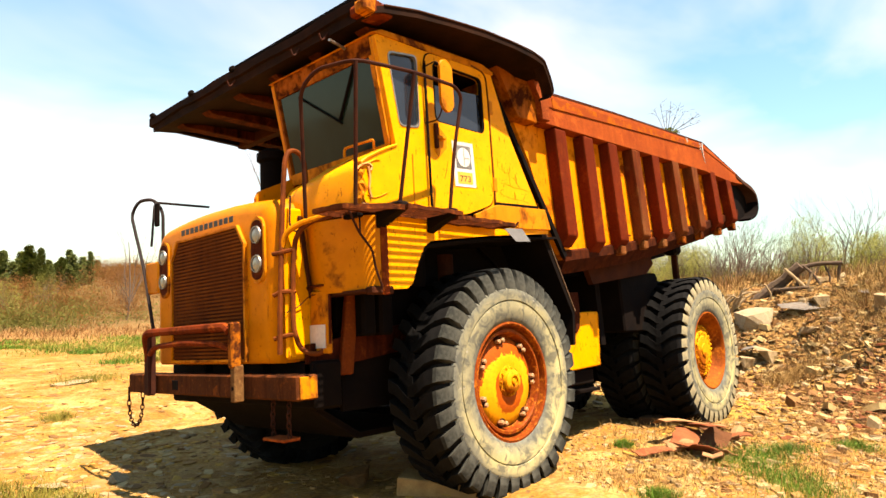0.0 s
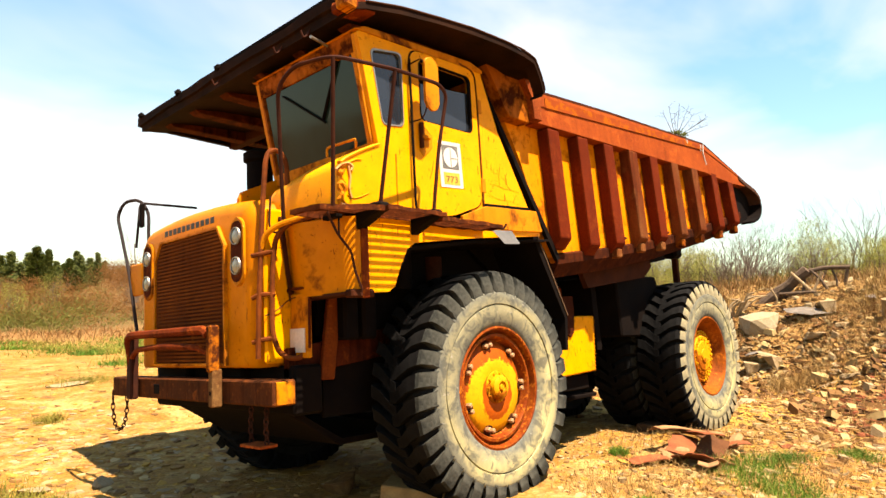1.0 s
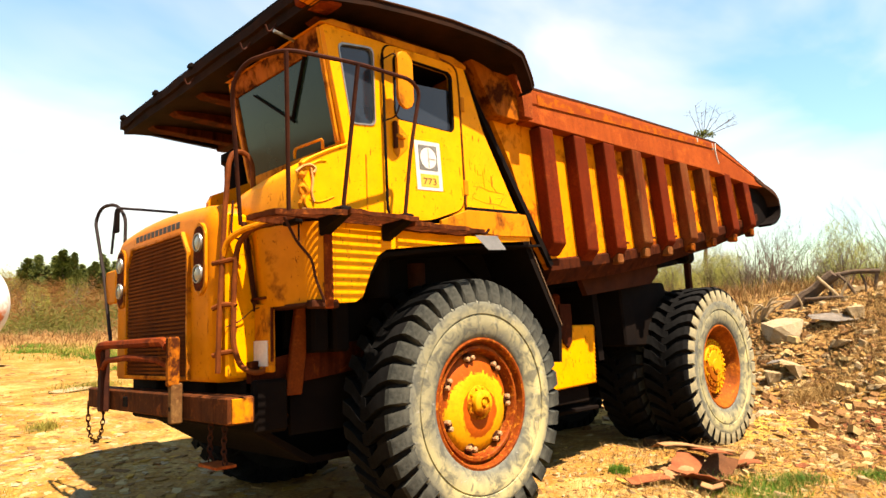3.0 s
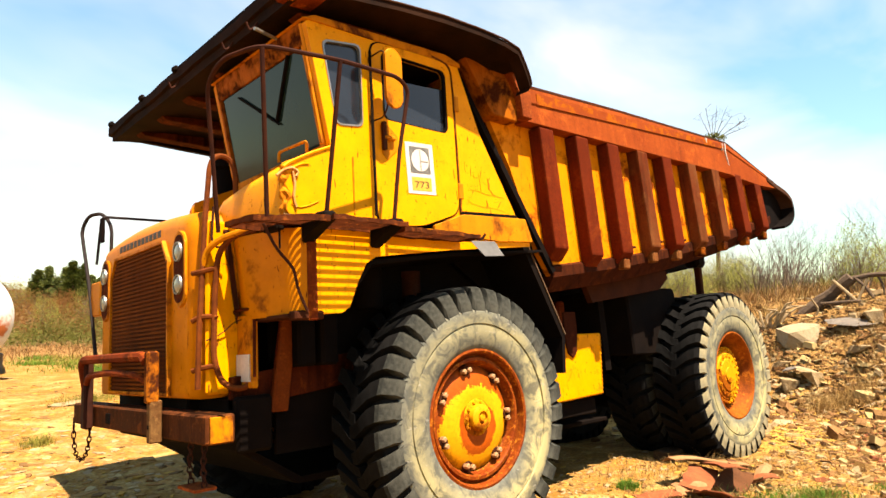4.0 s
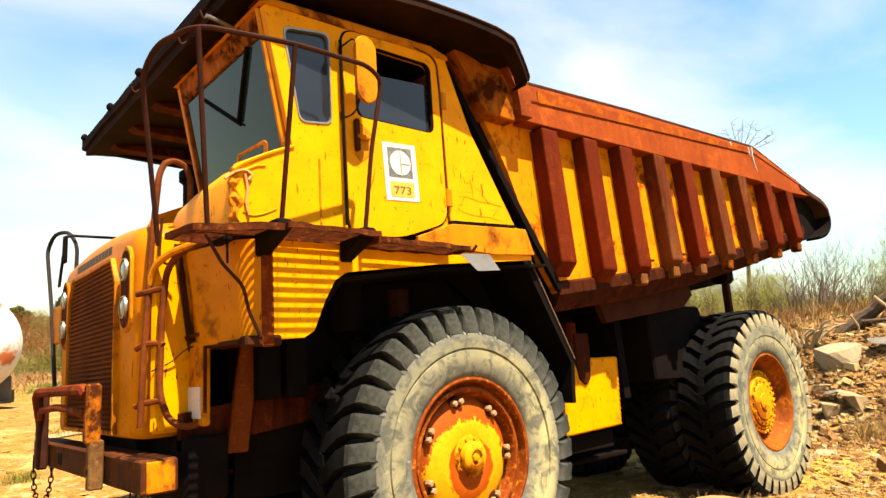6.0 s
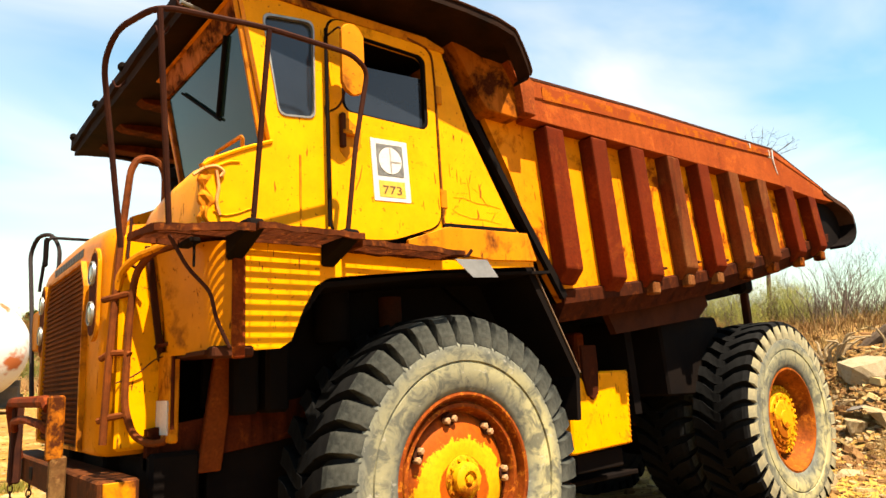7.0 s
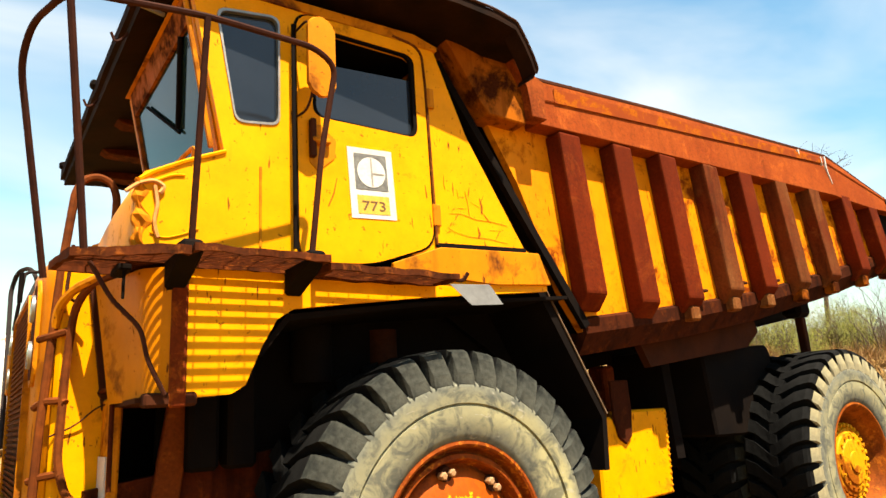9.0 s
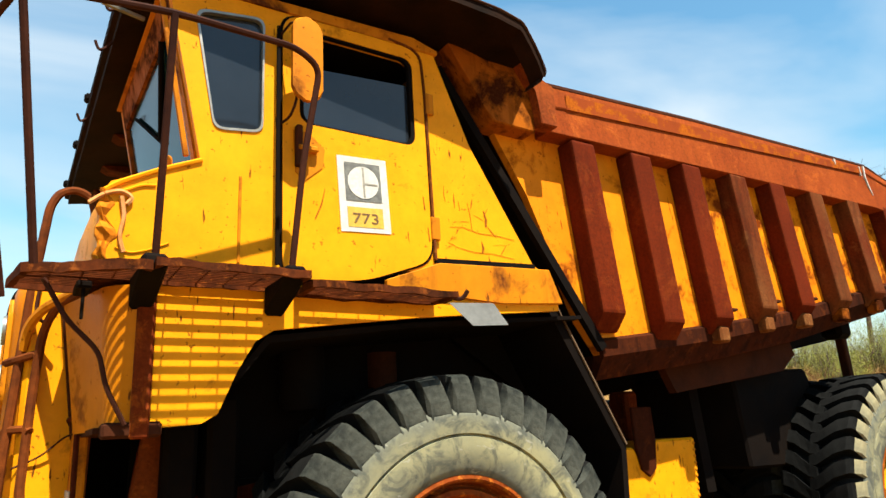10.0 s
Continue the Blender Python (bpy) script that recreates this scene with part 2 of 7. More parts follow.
RIB_RUST = rusted("dark red rust", (0.112, 0.0143, 0.00214), (0.0759, 0.00982, 0.00161), (0.134, 0.0232, 0.00312), 0.88, 1.6)
RAIL_RUST = rusted("bright rust", (0.232, 0.0518, 0.00982), (0.147, 0.0295, 0.00714), (0.304, 0.0759, 0.0107))
BEAM_RUST = rusted("orange rust", (0.103, 0.0232, 0.00446), (0.0286, 0.00759, 0.00268), (0.17, 0.0375, 0.00446), 0.35)
DARK_RUST = plain("dark rust", (0.0278, 0.00926, 0.00463), (0.0562, 0.0159, 0.00595), 4, 0.85, 0, 0.5)
CANOPY = plain("blackened rusty sheet", (0.00463, 0.00265, 0.00198), (0.0225, 0.0086, 0.00397), 3, 0.85, 0, 0.5)
# Near black: black fittings, and hidden parts whose shade is put into the colour.
BLACK_AND_SHADE = plain("black steel and shade", (0.00265, 0.00198, 0.00198), (0.00661, 0.00397, 0.00265), 4, 0.85, 0, 0.4)
PIPE_RUST = plain("rusty pipe", (0.0463, 0.0146, 0.00728), (0.0225, 0.00794, 0.00595), 8, 0.75, 0, 0.3)
PIPE_DARK = plain("dark weathered tube", (0.030, 0.022, 0.020), (0.016, 0.014, 0.014), 8, 0.7, 0, 0.3)
POST_RUST = worn_paint("orange-rusted post paint", (0.331, 0.086, 0.00397), (0.384, 0.126, 0.00529), (0.0727, 0.0198, 0.00661), 0.42, 0.54, 9.0, 0.6)
# Half-bright copy of the red-brown rust; the shade is in its colour.
SHADE_RUST = rusted("red-brown rust with shade", (0.0696, 0.0121, 0.00268), (0.0321, 0.00625, 0.00179), (0.112, 0.0232, 0.00357))
FOOT_RUST = rusted("dark crusted rust", (0.046, 0.0095, 0.0022), (0.024, 0.0055, 0.0017), (0.085, 0.019, 0.003), 0.5, 3.0)
POST_BROWN = rusted("orange-brown rust", (0.15, 0.033, 0.005), (0.10, 0.020, 0.0036), (0.18, 0.045, 0.006), 0.8, 4.0)
DECK_RUST = rusted("crusted deck rust", (0.092, 0.021, 0.0046), (0.040, 0.0105, 0.0032), (0.185, 0.050, 0.0080), 0.4, 6.0)
RIB_WORN = rusted("rust worn back to tan primer", (0.0937, 0.0134, 0.0025), (0.121, 0.0411, 0.0116), (0.152, 0.0554, 0.0161), 0.6, 1.4)
LADDER_RUST = plain("rusted ladder paint", (0.159, 0.0397, 0.00661), (0.0595, 0.0159, 0.00463), 7, 0.75, 0, 0.5)
RAIL_FLAKE = worn_paint("flaking rail paint", (0.241, 0.0446, 0.00625), (0.161, 0.0268, 0.00402), (0.375, 0.0937, 0.00804), 0.50, 0.55, 7.0, 0.7)
RAIL_EVEN = rusted("even red rust", (0.246, 0.05, 0.00759), (0.179, 0.0321, 0.00536), (0.295, 0.0661, 0.00893), 0.85, 1.6, 0.82)
CURL_RUST = plain("brown weathered steel", (0.0562, 0.0265, 0.0146), (0.0298, 0.0119, 0.00661), 4, 0.8, 0, 0.5)
CURL_EDGE = plain("worn pale steel edge", (0.14, 0.095, 0.06), (0.075, 0.042, 0.022), 9, 0.7, 0, 0.3)
BARE_EDGE = plain("bare rusted edge", (0.40, 0.105, 0.004), (0.50, 0.175, 0.006), 14, 0.8, 0, 0.4)
TUB_PAINT = worn_paint("rust-streaked yellow paint", (0.643, 0.21, 0.00179), (0.571, 0.165, 0.00268), (0.214, 0.0411, 0.00446), 0.555, 0.66, 3.4, 0.55, 0.022)
CREASE = plain("paint-flaked pale crease", (0.52, 0.27, 0.11), (0.46, 0.17, 0.03), 16, 0.7, 0, 0.4)
# Rusted yellow, darkened further so the canopy's shade sits in the colour.
SHADED_RUSTY_YELLOW = worn_paint("heavily rusted yellow paint with shade", (0.304, 0.0821, 0.00179), (0.214, 0.0491, 0.00268), (0.0536, 0.0129, 0.00357), 0.44, 0.58, 4.0, 0.6)
RUBBER = plain("tread rubber", (0.00661, 0.00661, 0.00661), (0.0146, 0.0139, 0.0132), 6, 0.85, 0, 0.5, 40, 0.006)
# Tread lugs near black: shade under tub and fender is in the colour.
LUG_RUBBER = plain("lug rubber with shade", (0.0030, 0.0031, 0.0032), (0.0100, 0.0102, 0.0100), 5, 0.85, 0, 0.5, 26, 0.006)
LUG_DUST = plain("dust-greyed lug ends", (0.010, 0.0118, 0.0115), (0.066, 0.069, 0.058), 7, 0.9, 0, 0.8, 34, 0.006)
LUG_CREAM = plain("mud-caked lug ends", (0.159, 0.149, 0.0992), (0.291, 0.258, 0.152), 6, 0.9, 0, 0.5, 30, 0.005)
# Near-black sidewall copy: far and inner tyres carry their shade as colour.
RUBBER_SHADED = plain("tyre rubber with shade", (0.00794, 0.00794, 0.00728), (0.0185, 0.0172, 0.0152), 5, 0.85, 0, 0.4, 22)
WALL_RUBBER = sidewall("mud-washed sidewall")
NUT_STEEL = plain("rusty nut", (0.344, 0.198, 0.0926), (0.238, 0.119, 0.0463), 20, 0.5, 0.0, 0.2)
WHITE = plain("white paint", (0.489, 0.476, 0.45), (0.41, 0.397, 0.37), 9, 0.55, 0, 0.1)
GREY = plain("grey plate", (0.116, 0.116, 0.112), (0.0759, 0.0759, 0.0714), 8, 0.6, 0.2, 0.2)
INK = plain("black ink", (0.0132, 0.0132, 0.0132), (0.0265, 0.0232, 0.0198), 30, 0.6, 0, 0.1)
GLASS = glass_mat("tinted glass", (0.008, 0.016, 0.014))
SIDE_GLASS = glass_mat("side glass", (0.010, 0.013, 0.018), 0.55)
LAMP_GLASS = plain("lamp lens", (0.304, 0.304, 0.251), (0.172, 0.165, 0.126), 40, 0.12, 0.1, 0.2, 120)
CHROME = plain("dull steel trim", (0.298, 0.291, 0.265), (0.238, 0.218, 0.185), 12, 0.4, 0.7, 0.1)


# ---- shape helpers ----
def finish(name, bm, mat, smooth=False):
    bmesh.ops.recalc_face_normals(bm, faces=bm.faces)
    me = bpy.data.meshes.new(name)
    bm.to_mesh(me)
    bm.free()
    for q in (mat if isinstance(mat, (list, tuple)) else [mat]):
        me.materials.append(q)
    if smooth:
        me.polygons.foreach_set("use_smooth", [True] * len(me.polygons))
        me.set_sharp_from_angle(angle=radians(38))
    return me


def part(name, bm, mat, parent, label="", smooth=False):
    ob = new(name, finish(name, bm, mat, smooth))
    ob.parent = parent
    if label:
        tagged(ob, label)
    return ob


def thing(name, label, category, m=None, group=""):
    ob = new(name)
    ob.empty_display_size = 0.2
    if m is not None:
        ob.matrix_basis = m
    return tagged(ob, label, category, group)


def solid(bm, rings, cap=True):
    """A skin over closed rings of equal length."""
    vs = [[bm.verts.new(p) for p in r] for r in rings]
    k = len(rings[0])
    for a, b in zip(vs, vs[1:]):
        for i in range(k):
            bm.faces.new((a[i], a[(i + 1) % k], b[(i + 1) % k], b[i]))
    if cap:
        bm.faces.new(vs[0][::-1])
        bm.faces.new(vs[-1])
    return [v for r in vs for v in r]


def bevel(bm, width, segments=1, verts=None):
    edges = bm.edges if verts is None else [e for e in bm.edges if e.verts[0] in verts and e.verts[1] in verts]
    bmesh.ops.bevel(bm, geom=list(edges), offset=width, segments=segments, profile=0.6, affect="EDGES", clamp_overlap=True)


def box(x0, x1, y0, y1, z0, z1, r=0.0, bm=None, seg=1):
    own = bmesh.new()
    solid(own, [[(x0, y0, z), (x1, y0, z), (x1, y1, z), (x0, y1, z)] for z in (z0, z1)])
    if r:
        bevel(own, r, seg)
    return join(bm, own)


def join(bm, own):
    if bm is None:
        return own
    me = bpy.data.meshes.new("tmp")
    own.to_mesh(me)
    own.free()
    bm.from_mesh(me)
    bpy.data.meshes.remove(me)
    return bm


def slab(pts, axis, a, b, r=0.0, bm=None):
    """A flat outline (in the other two axes, in x, y, z order) drawn out along axis from a to b."""
    own = bmesh.new()
    def at(p, v):
        return {"x": (v, p[0], p[1]), "y": (p[0], v, p[1]), "z": (p[0], p[1], v)}[axis]
    solid(own, [[at(p, v) for p in pts] for v in (a, b)])
    if r:
        bevel(own, r)
    return join(bm, own)


def tube(pts, r, seg=8, bm=None):
    """A round bar along pts."""
    own = bmesh.new()
    pts = [Vector(p) for p in pts]
    rings, side = [], None
    for i, p in enumerate(pts):
        d = (pts[min(i + 1, len(pts) - 1)] - pts[max(i - 1, 0)]).normalized()
        if side is None:
            side = d.orthogonal().normalized()
        side = (side - d * side.dot(d)).normalized()
        up = d.cross(side)
        rr = r[i] if isinstance(r, (list, tuple)) else r
        rings.append([p + rr * (math.cos(a) * side + math.sin(a) * up) for a in (2 * math.pi * k / seg for k in range(seg))])
    solid(own, rings)
    return join(bm, own)


def bend(pts, r=0.08, n=5):
    """Rounds the corners of a line of points."""
    pts = [Vector(p) for p in pts]
    out = [pts[0]]
    for a, b, c in zip(pts, pts[1:], pts[2:]):
        u, v = (a - b), (c - b)
        k = min(r, u.length * 0.45, v.length * 0.45)
        p, q = b + u.normalized() * k, b + v.normalized() * k
        for i in range(n + 1):
            t = i / n
            out.append((1 - t) ** 2 * p + 2 * t * (1 - t) * b + t * t * q)
    out.append(pts[-1])
    return out


def lathe(profile, centre, seg=64, bm=None, close=False):
    """Turns (radius, y) points about the line through centre along y."""
    own = bmesh.new()
    cx, cy, cz = centre
    rings = []
    for i in range(seg):
        a = 2 * math.pi * i / seg
        rings.append([own.verts.new((cx + q * math.cos(a), cy + y, cz + q * math.sin(a))) for q, y in profile])
    k = len(profile)
    for i in range(seg):
        a, b = rings[i], rings[(i + 1) % seg]
        for j in range(k if close else k - 1):
            own.faces.new((a[j], a[(j + 1) % k], b[(j + 1) % k], b[j]))
    bmesh.ops.remove_doubles(own, verts=own.verts, dist=1e-5)
    return join(bm, own)


def rounded(x0, x1, z0, z1, r, n=5, skew=0.0):
    """A rectangle with round corners; skew shifts its top to the front."""
    pts = []
    for cx, cz, a0 in ((x1 - r, z1 - r, 0), (x0 + r, z1 - r, 90), (x0 + r, z0 + r, 180), (x1 - r, z0 + r, 270)):
        for i in range(n + 1):
            a = radians(a0 + 90 * i / n)
            x, z = cx + r * math.cos(a), cz + r * math.sin(a)
            pts.append((x + skew * (z - z0) / (z1 - z0), z))
    return pts


def ring_frame(outer, inner, y0, y1, bm=None, plane="y"):
    """A flat frame between two outlines of equal length."""
    own = bmesh.new()
    k = len(outer)
    def at(p, v):
        return (p[0], v, p[1]) if plane == "y" else (v, p[0], p[1])
    rows = [[own.verts.new(at(p, v)) for p in o] for o, v in ((outer, y0), (inner, y0), (inner, y1), (outer, y1))]
    for a, b in zip(rows, rows[1:] + rows[:1]):
        for i in range(k):
            own.faces.new((a[i], a[(i + 1) % k], b[(i + 1) % k], b[i]))
    return join(bm, own)


# ---- the dump truck ----
NOSE, BUMPER = Matrix.Translation((0.08, 0.055, 0.015)), Matrix.Translation((0.0, 0.085, 0.0))
SIDE = -0.035                       # the near face of the cab
truck = thing("dump_truck", "old rusting yellow mining dump truck standing on stony ground", "dump truck", SLOPE)


def side_y(x):
    """The near face of the tub, which widens a little to the rear."""
    return 0.10 - 0.012 * (x - 1.0)


# wheels
R_TYRE, LUGS = 0.95, 35


def lug(w, far, i, fat=1.0):
    """One tread lug from the shoulder to the middle, square-ended at the sidewall, swept back across the tread."""
    step, rows = 2 * math.pi / LUGS, []
    for y, top, low, sweep, wide in ((0.012, -0.190, -0.215, -0.21, 0.33), (-0.0045, -0.178, -0.20, -0.19, 0.33), (-0.006, -0.12, -0.20, -0.12, 0.31), (0.008, -0.045, -0.17, -0.03, 0.295), (0.020, -0.014, -0.15, 0.0, 0.285), (0.045, 0.0, -0.12, 0.05, 0.285),
                                     (0.13, 0.004, -0.10, 0.22, 0.285), (0.20, 0.004, -0.09, 0.52, 0.26), (0.255, 0.004, -0.09, 0.74, 0.24), (w * 0.5 + 0.03, 0.002, -0.09, 0.80, 0.20)):
        row = []
        for k, rr in ((-1.12, low), (-0.95, top), (0.95, top), (1.12, low)):
            a, q = step * (sweep + k * wide * fat), R_TYRE + rr + 0.004 * noise.noise(Vector((i, y * 9, k)))
            row.append((q * math.cos(a), (w - y) if far else y, q * math.sin(a)))
        rows.append(row)
    bm = bmesh.new()
    solid(bm, rows)
    bevel(bm, 0.006)
    for f in bm.faces:
        c = f.calc_center_median()
        y = w - c.y if far else c.y
        f.material_index = 1 if y < (0.036 if fat > 1.15 else 0.002) and math.hypot(c.x, c.z) > R_TYRE - 0.21 else 0
    return bm


def tyre_mesh(w, mats):
    """The carcass under the lugs: sidewalls with their moulded rings."""
    half = [(0.475, 0.055), (0.50, 0.024), (0.53, 0.012), (0.585, -0.002), (0.63, -0.004), (0.662, -0.002), (0.666, 0.010), (0.673, 0.010), (0.678, -0.005), (0.72, -0.008), (0.755, -0.006),
            (0.772, -0.002), (0.788, 0.014), (0.86, 0.060), (R_TYRE - 0.07, 0.09), (R_TYRE - 0.066, 0.17)]
    bm = lathe(half + [(q, w - y) for q, y in half[::-1]], (0, 0, 0), 96)
    for f in bm.faces:
        c = f.calc_center_median()
        q = math.hypot(c.x, c.z)
        f.material_index = 1 if q < 0.82 else 0
    return finish("tyre", bm, mats, True)


def place(me, name, parent, at, flip=False, label=""):
    ob = new(name, me)
    ob.parent = parent
    ob.matrix_basis = pose(*at, 0, 0, 180) if flip else pose(*at)
    if label:
        tagged(ob, label)
    return ob


W_TYRE = 0.56
TYRE, TYRE_SHADED = tyre_mesh(W_TYRE, [RUBBER, WALL_RUBBER]), tyre_mesh(W_TYRE, [RUBBER, RUBBER_SHADED])
LUG_NEAR, LUG_FAR = finish("tread_lug", lug(W_TYRE, False, 1, 1.16), [LUG_RUBBER, LUG_DUST]), finish("tread_lug", lug(W_TYRE, True, 2), [LUG_RUBBER, LUG_RUBBER])
LUG_CAKED = finish("tread_lug", lug(W_TYRE, False, 3, 1.13), [LUG_RUBBER, LUG_CREAM])
LUG_FAR_FAT = finish("tread_lug", lug(W_TYRE, True, 5, 1.13), [LUG_RUBBER, LUG_RUBBER])
LUG_BLACK = finish("tread_lug", lug(W_TYRE, False, 4, 1.13), [LUG_RUBBER, LUG_DUST])


def tread_stuff():
    """All the lugs of a tyre that is hardly seen, in one mesh."""
    bm = bmesh.new()
    for far in (False, True):
        for i in range(LUGS):
            one = lug(W_TYRE, far, i)
            bmesh.ops.rotate(one, cent=(0, 0, 0), matrix=Matrix.Rotation(2 * math.pi * (i + 0.5 * far) / LUGS, 3, "Y"), verts=one.verts)
            join(bm, one)
    return finish("tread", bm, [LUG_RUBBER, LUG_RUBBER])


TREAD = tread_stuff()


def shoe(wheel, dy, single, dusty, near_lug):
    """A tyre with its lugs, dy behind the wheel's outer face."""
    place(TYRE if dusty else TYRE_SHADED, "tyre", wheel, (0, dy, 0), label="worn tyre with a pale dusty sidewall" if dusty else "worn tyre coloured black for the shade it stands in")
    if not single:
        tagged(place(TREAD, "tread", wheel, (0, dy, 0)), kind="stuff")
        return
    for far in (False, True):
        for i in range(LUGS):
            o = place((LUG_FAR if near_lug is LUG_NEAR else LUG_FAR_FAT) if far else near_lug, "tread_lug", wheel, (0, dy, 0))
            o.matrix_basis = pose(0, dy, 0, 0, 360 * (i + 0.5 * far) / LUGS + 3, 0)


def front_rim():
    bm = lathe([(0.49, 0.02), (0.505, -0.03), (0.50, -0.045), (0.478, -0.052), (0.466, -0.045), (0.462, -0.02), (0.458, 0.012), (0.448, 0.022), (0.440, 0.020), (0.436, 0.0), (0.430, -0.012), (0.408, -0.014), (0.400, -0.004), (0.396, 0.02), (0.39, 0.045), (0.38, 0.06)],
               (0, 0, 0), 72)
    return finish("rim", bm, RIM_RED, True)


def front_disc():
    bm = lathe([(0.398, 0.10), (0.372, 0.095), (0.355, 0.075), (0.31, 0.055), (0.25, 0.035), (0.20, 0.022), (0.155, 0.030), (0.0, 0.030)], (0, 0, 0), 72)
    return finish("wheel_disc", bm, DISC_PAINT, True)


def front_hub():
    bm = lathe([(0.135, 0.07), (0.130, 0.05), (0.116, 0.046), (0.098, 0.042), (0.092, 0.0), (0.078, -0.012), (0.048, -0.014), (0.044, 0.004), (0.026, 0.006), (0.022, -0.012), (0.0, -0.012)], (0, 0, 0), 40)
    for i in range(10):
        a = radians(36 * i)
        lathe([(0.011, 0.055), (0.011, 0.03), (0.0, 0.03)], (0.113 * math.cos(a), 0, 0.113 * math.sin(a)), 6, bm)
    return finish("hub", bm, HUB_PAINT, True)


def nut_mesh():
    return finish("lug_nut", lathe([(0.021, 0.05), (0.021, 0.015), (0.014, 0.008), (0.0, 0.008)], (0, 0, 0), 6), NUT_STEEL)


def rear_rim():
    bm = lathe([(0.49, 0.02), (0.505, -0.03), (0.50, -0.045), (0.478, -0.052), (0.466, -0.045), (0.452, -0.02), (0.44, 0.01), (0.425, 0.03), (0.395, 0.10), (0.37, 0.18), (0.345, 0.22)], (0, 0, 0), 72)
    return finish("rim", bm, ORANGE_RIM, True)


def rear_hub():
    bm = lathe([(0.36, 0.22), (0.312, 0.20), (0.310, 0.085), (0.288, 0.078), (0.278, 0.060), (0.250, 0.058), (0.240, 0.048), (0.190, 0.046), (0.178, 0.034), (0.125, 0.030),
                (0.090, 0.030), (0.085, 0.018), (0.0, 0.016)], (0, 0, 0), 60)
    for i in range(32):
        a = 2 * math.pi * i / 32
        lathe([(0.021, 0.12), (0.021, 0.064), (0.016, 0.058), (0.0, 0.058)], (0.306 * math.cos(a), 0, 0.306 * math.sin(a)), 6, bm)
    for i in range(16):
        a = 2 * math.pi * i / 16
        lathe([(0.014, 0.06), (0.014, 0.030), (0.0, 0.030)], (0.215 * math.cos(a), 0, 0.215 * math.sin(a)), 6, bm)
    return finish("hub", bm, HUB_PAINT, True)


POCKET = finish("bolt_pocket", lathe([(0.0, 0.046), (0.036, 0.044), (0.046, 0.075)], (0, 0, 0), 14), DARK_RUST, True)
RIM_F, DISC_F, HUB_F, NUT, RIM_R, HUB_R = front_rim(), front_disc(), front_hub(), nut_mesh(), rear_rim(), rear_hub()
for x, y, z, rear, flip in ((0, 0, 1.02, False, False), (0, 2 * YC, 1.02, False, True), (4.19, 0, 1.03, True, False), (4.19, 2 * YC, 1.03, True, True)):
    wheel = place(RIM_R if rear else RIM_F, "wheel", truck, (x, y, z), flip, "rusty orange-red steel wheel rim")
    shoe(wheel, -0.075, not flip, not flip, LUG_CAKED if rear else LUG_NEAR)
    if rear:
        shoe(wheel, 0.56, not flip, False, LUG_BLACK)
        place(HUB_R, "hub", wheel, (0, 0, 0), label="flaking yellow planetary hub")
    else:
        place(DISC_F, "wheel_disc", wheel, (0, -0.03, 0), label="orange wheel disc with flaking yellow paint")
        place(HUB_F, "hub", wheel, (0, -0.055, 0))
        for i in range(7):
            a = radians(360 / 7 * i + 101)
            place(POCKET, "bolt_pocket", wheel, (0.345 * math.cos(a), -0.03, 0.345 * math.sin(a)))
            for d in (-4.5, 4.5):
                a = radians(360 / 7 * i + 101 + d)
                place(NUT, "lug_nut", wheel, (0.345 * math.cos(a), -0.018, 0.345 * math.sin(a)))

# chassis, coloured near black for the shade beneath the truck
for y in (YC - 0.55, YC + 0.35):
    part("frame_rail", box(-1.68, 5.4, y, y + 0.2, 1.05, 1.42, 0.015), BLACK_AND_SHADE, truck)
part("front_axle", box(-0.16, 0.16, 0.5, 2.74, 0.82, 1.12, 0.03), BLACK_AND_SHADE, truck)
part("rear_axle_housing", lathe([(0.0, 0.75), (0.24, 0.75), (0.27, 1.15), (0.42, 1.4), (0.42, 1.84), (0.27, 2.1), (0.24, 2.5), (0.0, 2.5)], (4.19, 0, 1.03), 32), BLACK_AND_SHADE, truck, smooth=True)
part("engine_block", box(-1.45, -0.2, 1.2, 2.05, 1.0, 2.25, 0.05), BLACK_AND_SHADE, truck)
part("transmission_case", box(0.2, 2.6, 1.15, 2.1, 0.75, 1.7, 0.08), BLACK_AND_SHADE, truck)
part("cross_member", box(-1.6, -1.35, 0.5, 2.75, 0.95, 1.3, 0.02), BLACK_AND_SHADE, truck)
for x, y in ((-0.05, 0.62), (-0.05, 2.5), (3.55, 1.2), (3.55, 1.95)):
    part("suspension_cylinder", lathe([(0.0, 0), (0.12, 0), (0.12, 0.7), (0.085, 0.7), (0.085, 1.15), (0, 1.15)], (0, 0, 0), 20), DARK_RUST, truck, smooth=True).matrix_basis = pose(x, y, 1.0, 90)

# Plate added below the engine to keep sky light off the ground.
plate_line = [(-1.66, 1.04), (-1.05, 0.66), (2.7, 0.66), (2.7, 0.70), (-1.03, 0.70), (-1.62, 1.08)]
part("added_belly_plate", slab(plate_line, "y", 0.72, 2.52, 0.008), BLACK_AND_SHADE, truck, "added black plate under the engine, blocking sky light")
part("drag_link", tube(bend([(-0.35, 0.62, 0.80), (-0.30, 1.2, 0.76), (-0.35, 2.6, 0.80)], 0.1), 0.035, 8), BLACK_AND_SHADE, truck)
part("brake_hose", tube(bend([(-0.75, 0.55, 1.25), (-0.72, 0.50, 0.95), (-0.55, 0.48, 0.80), (-0.30, 0.52, 0.95)], 0.12), 0.018, 7), RUBBER_SHADED, truck, smooth=True)
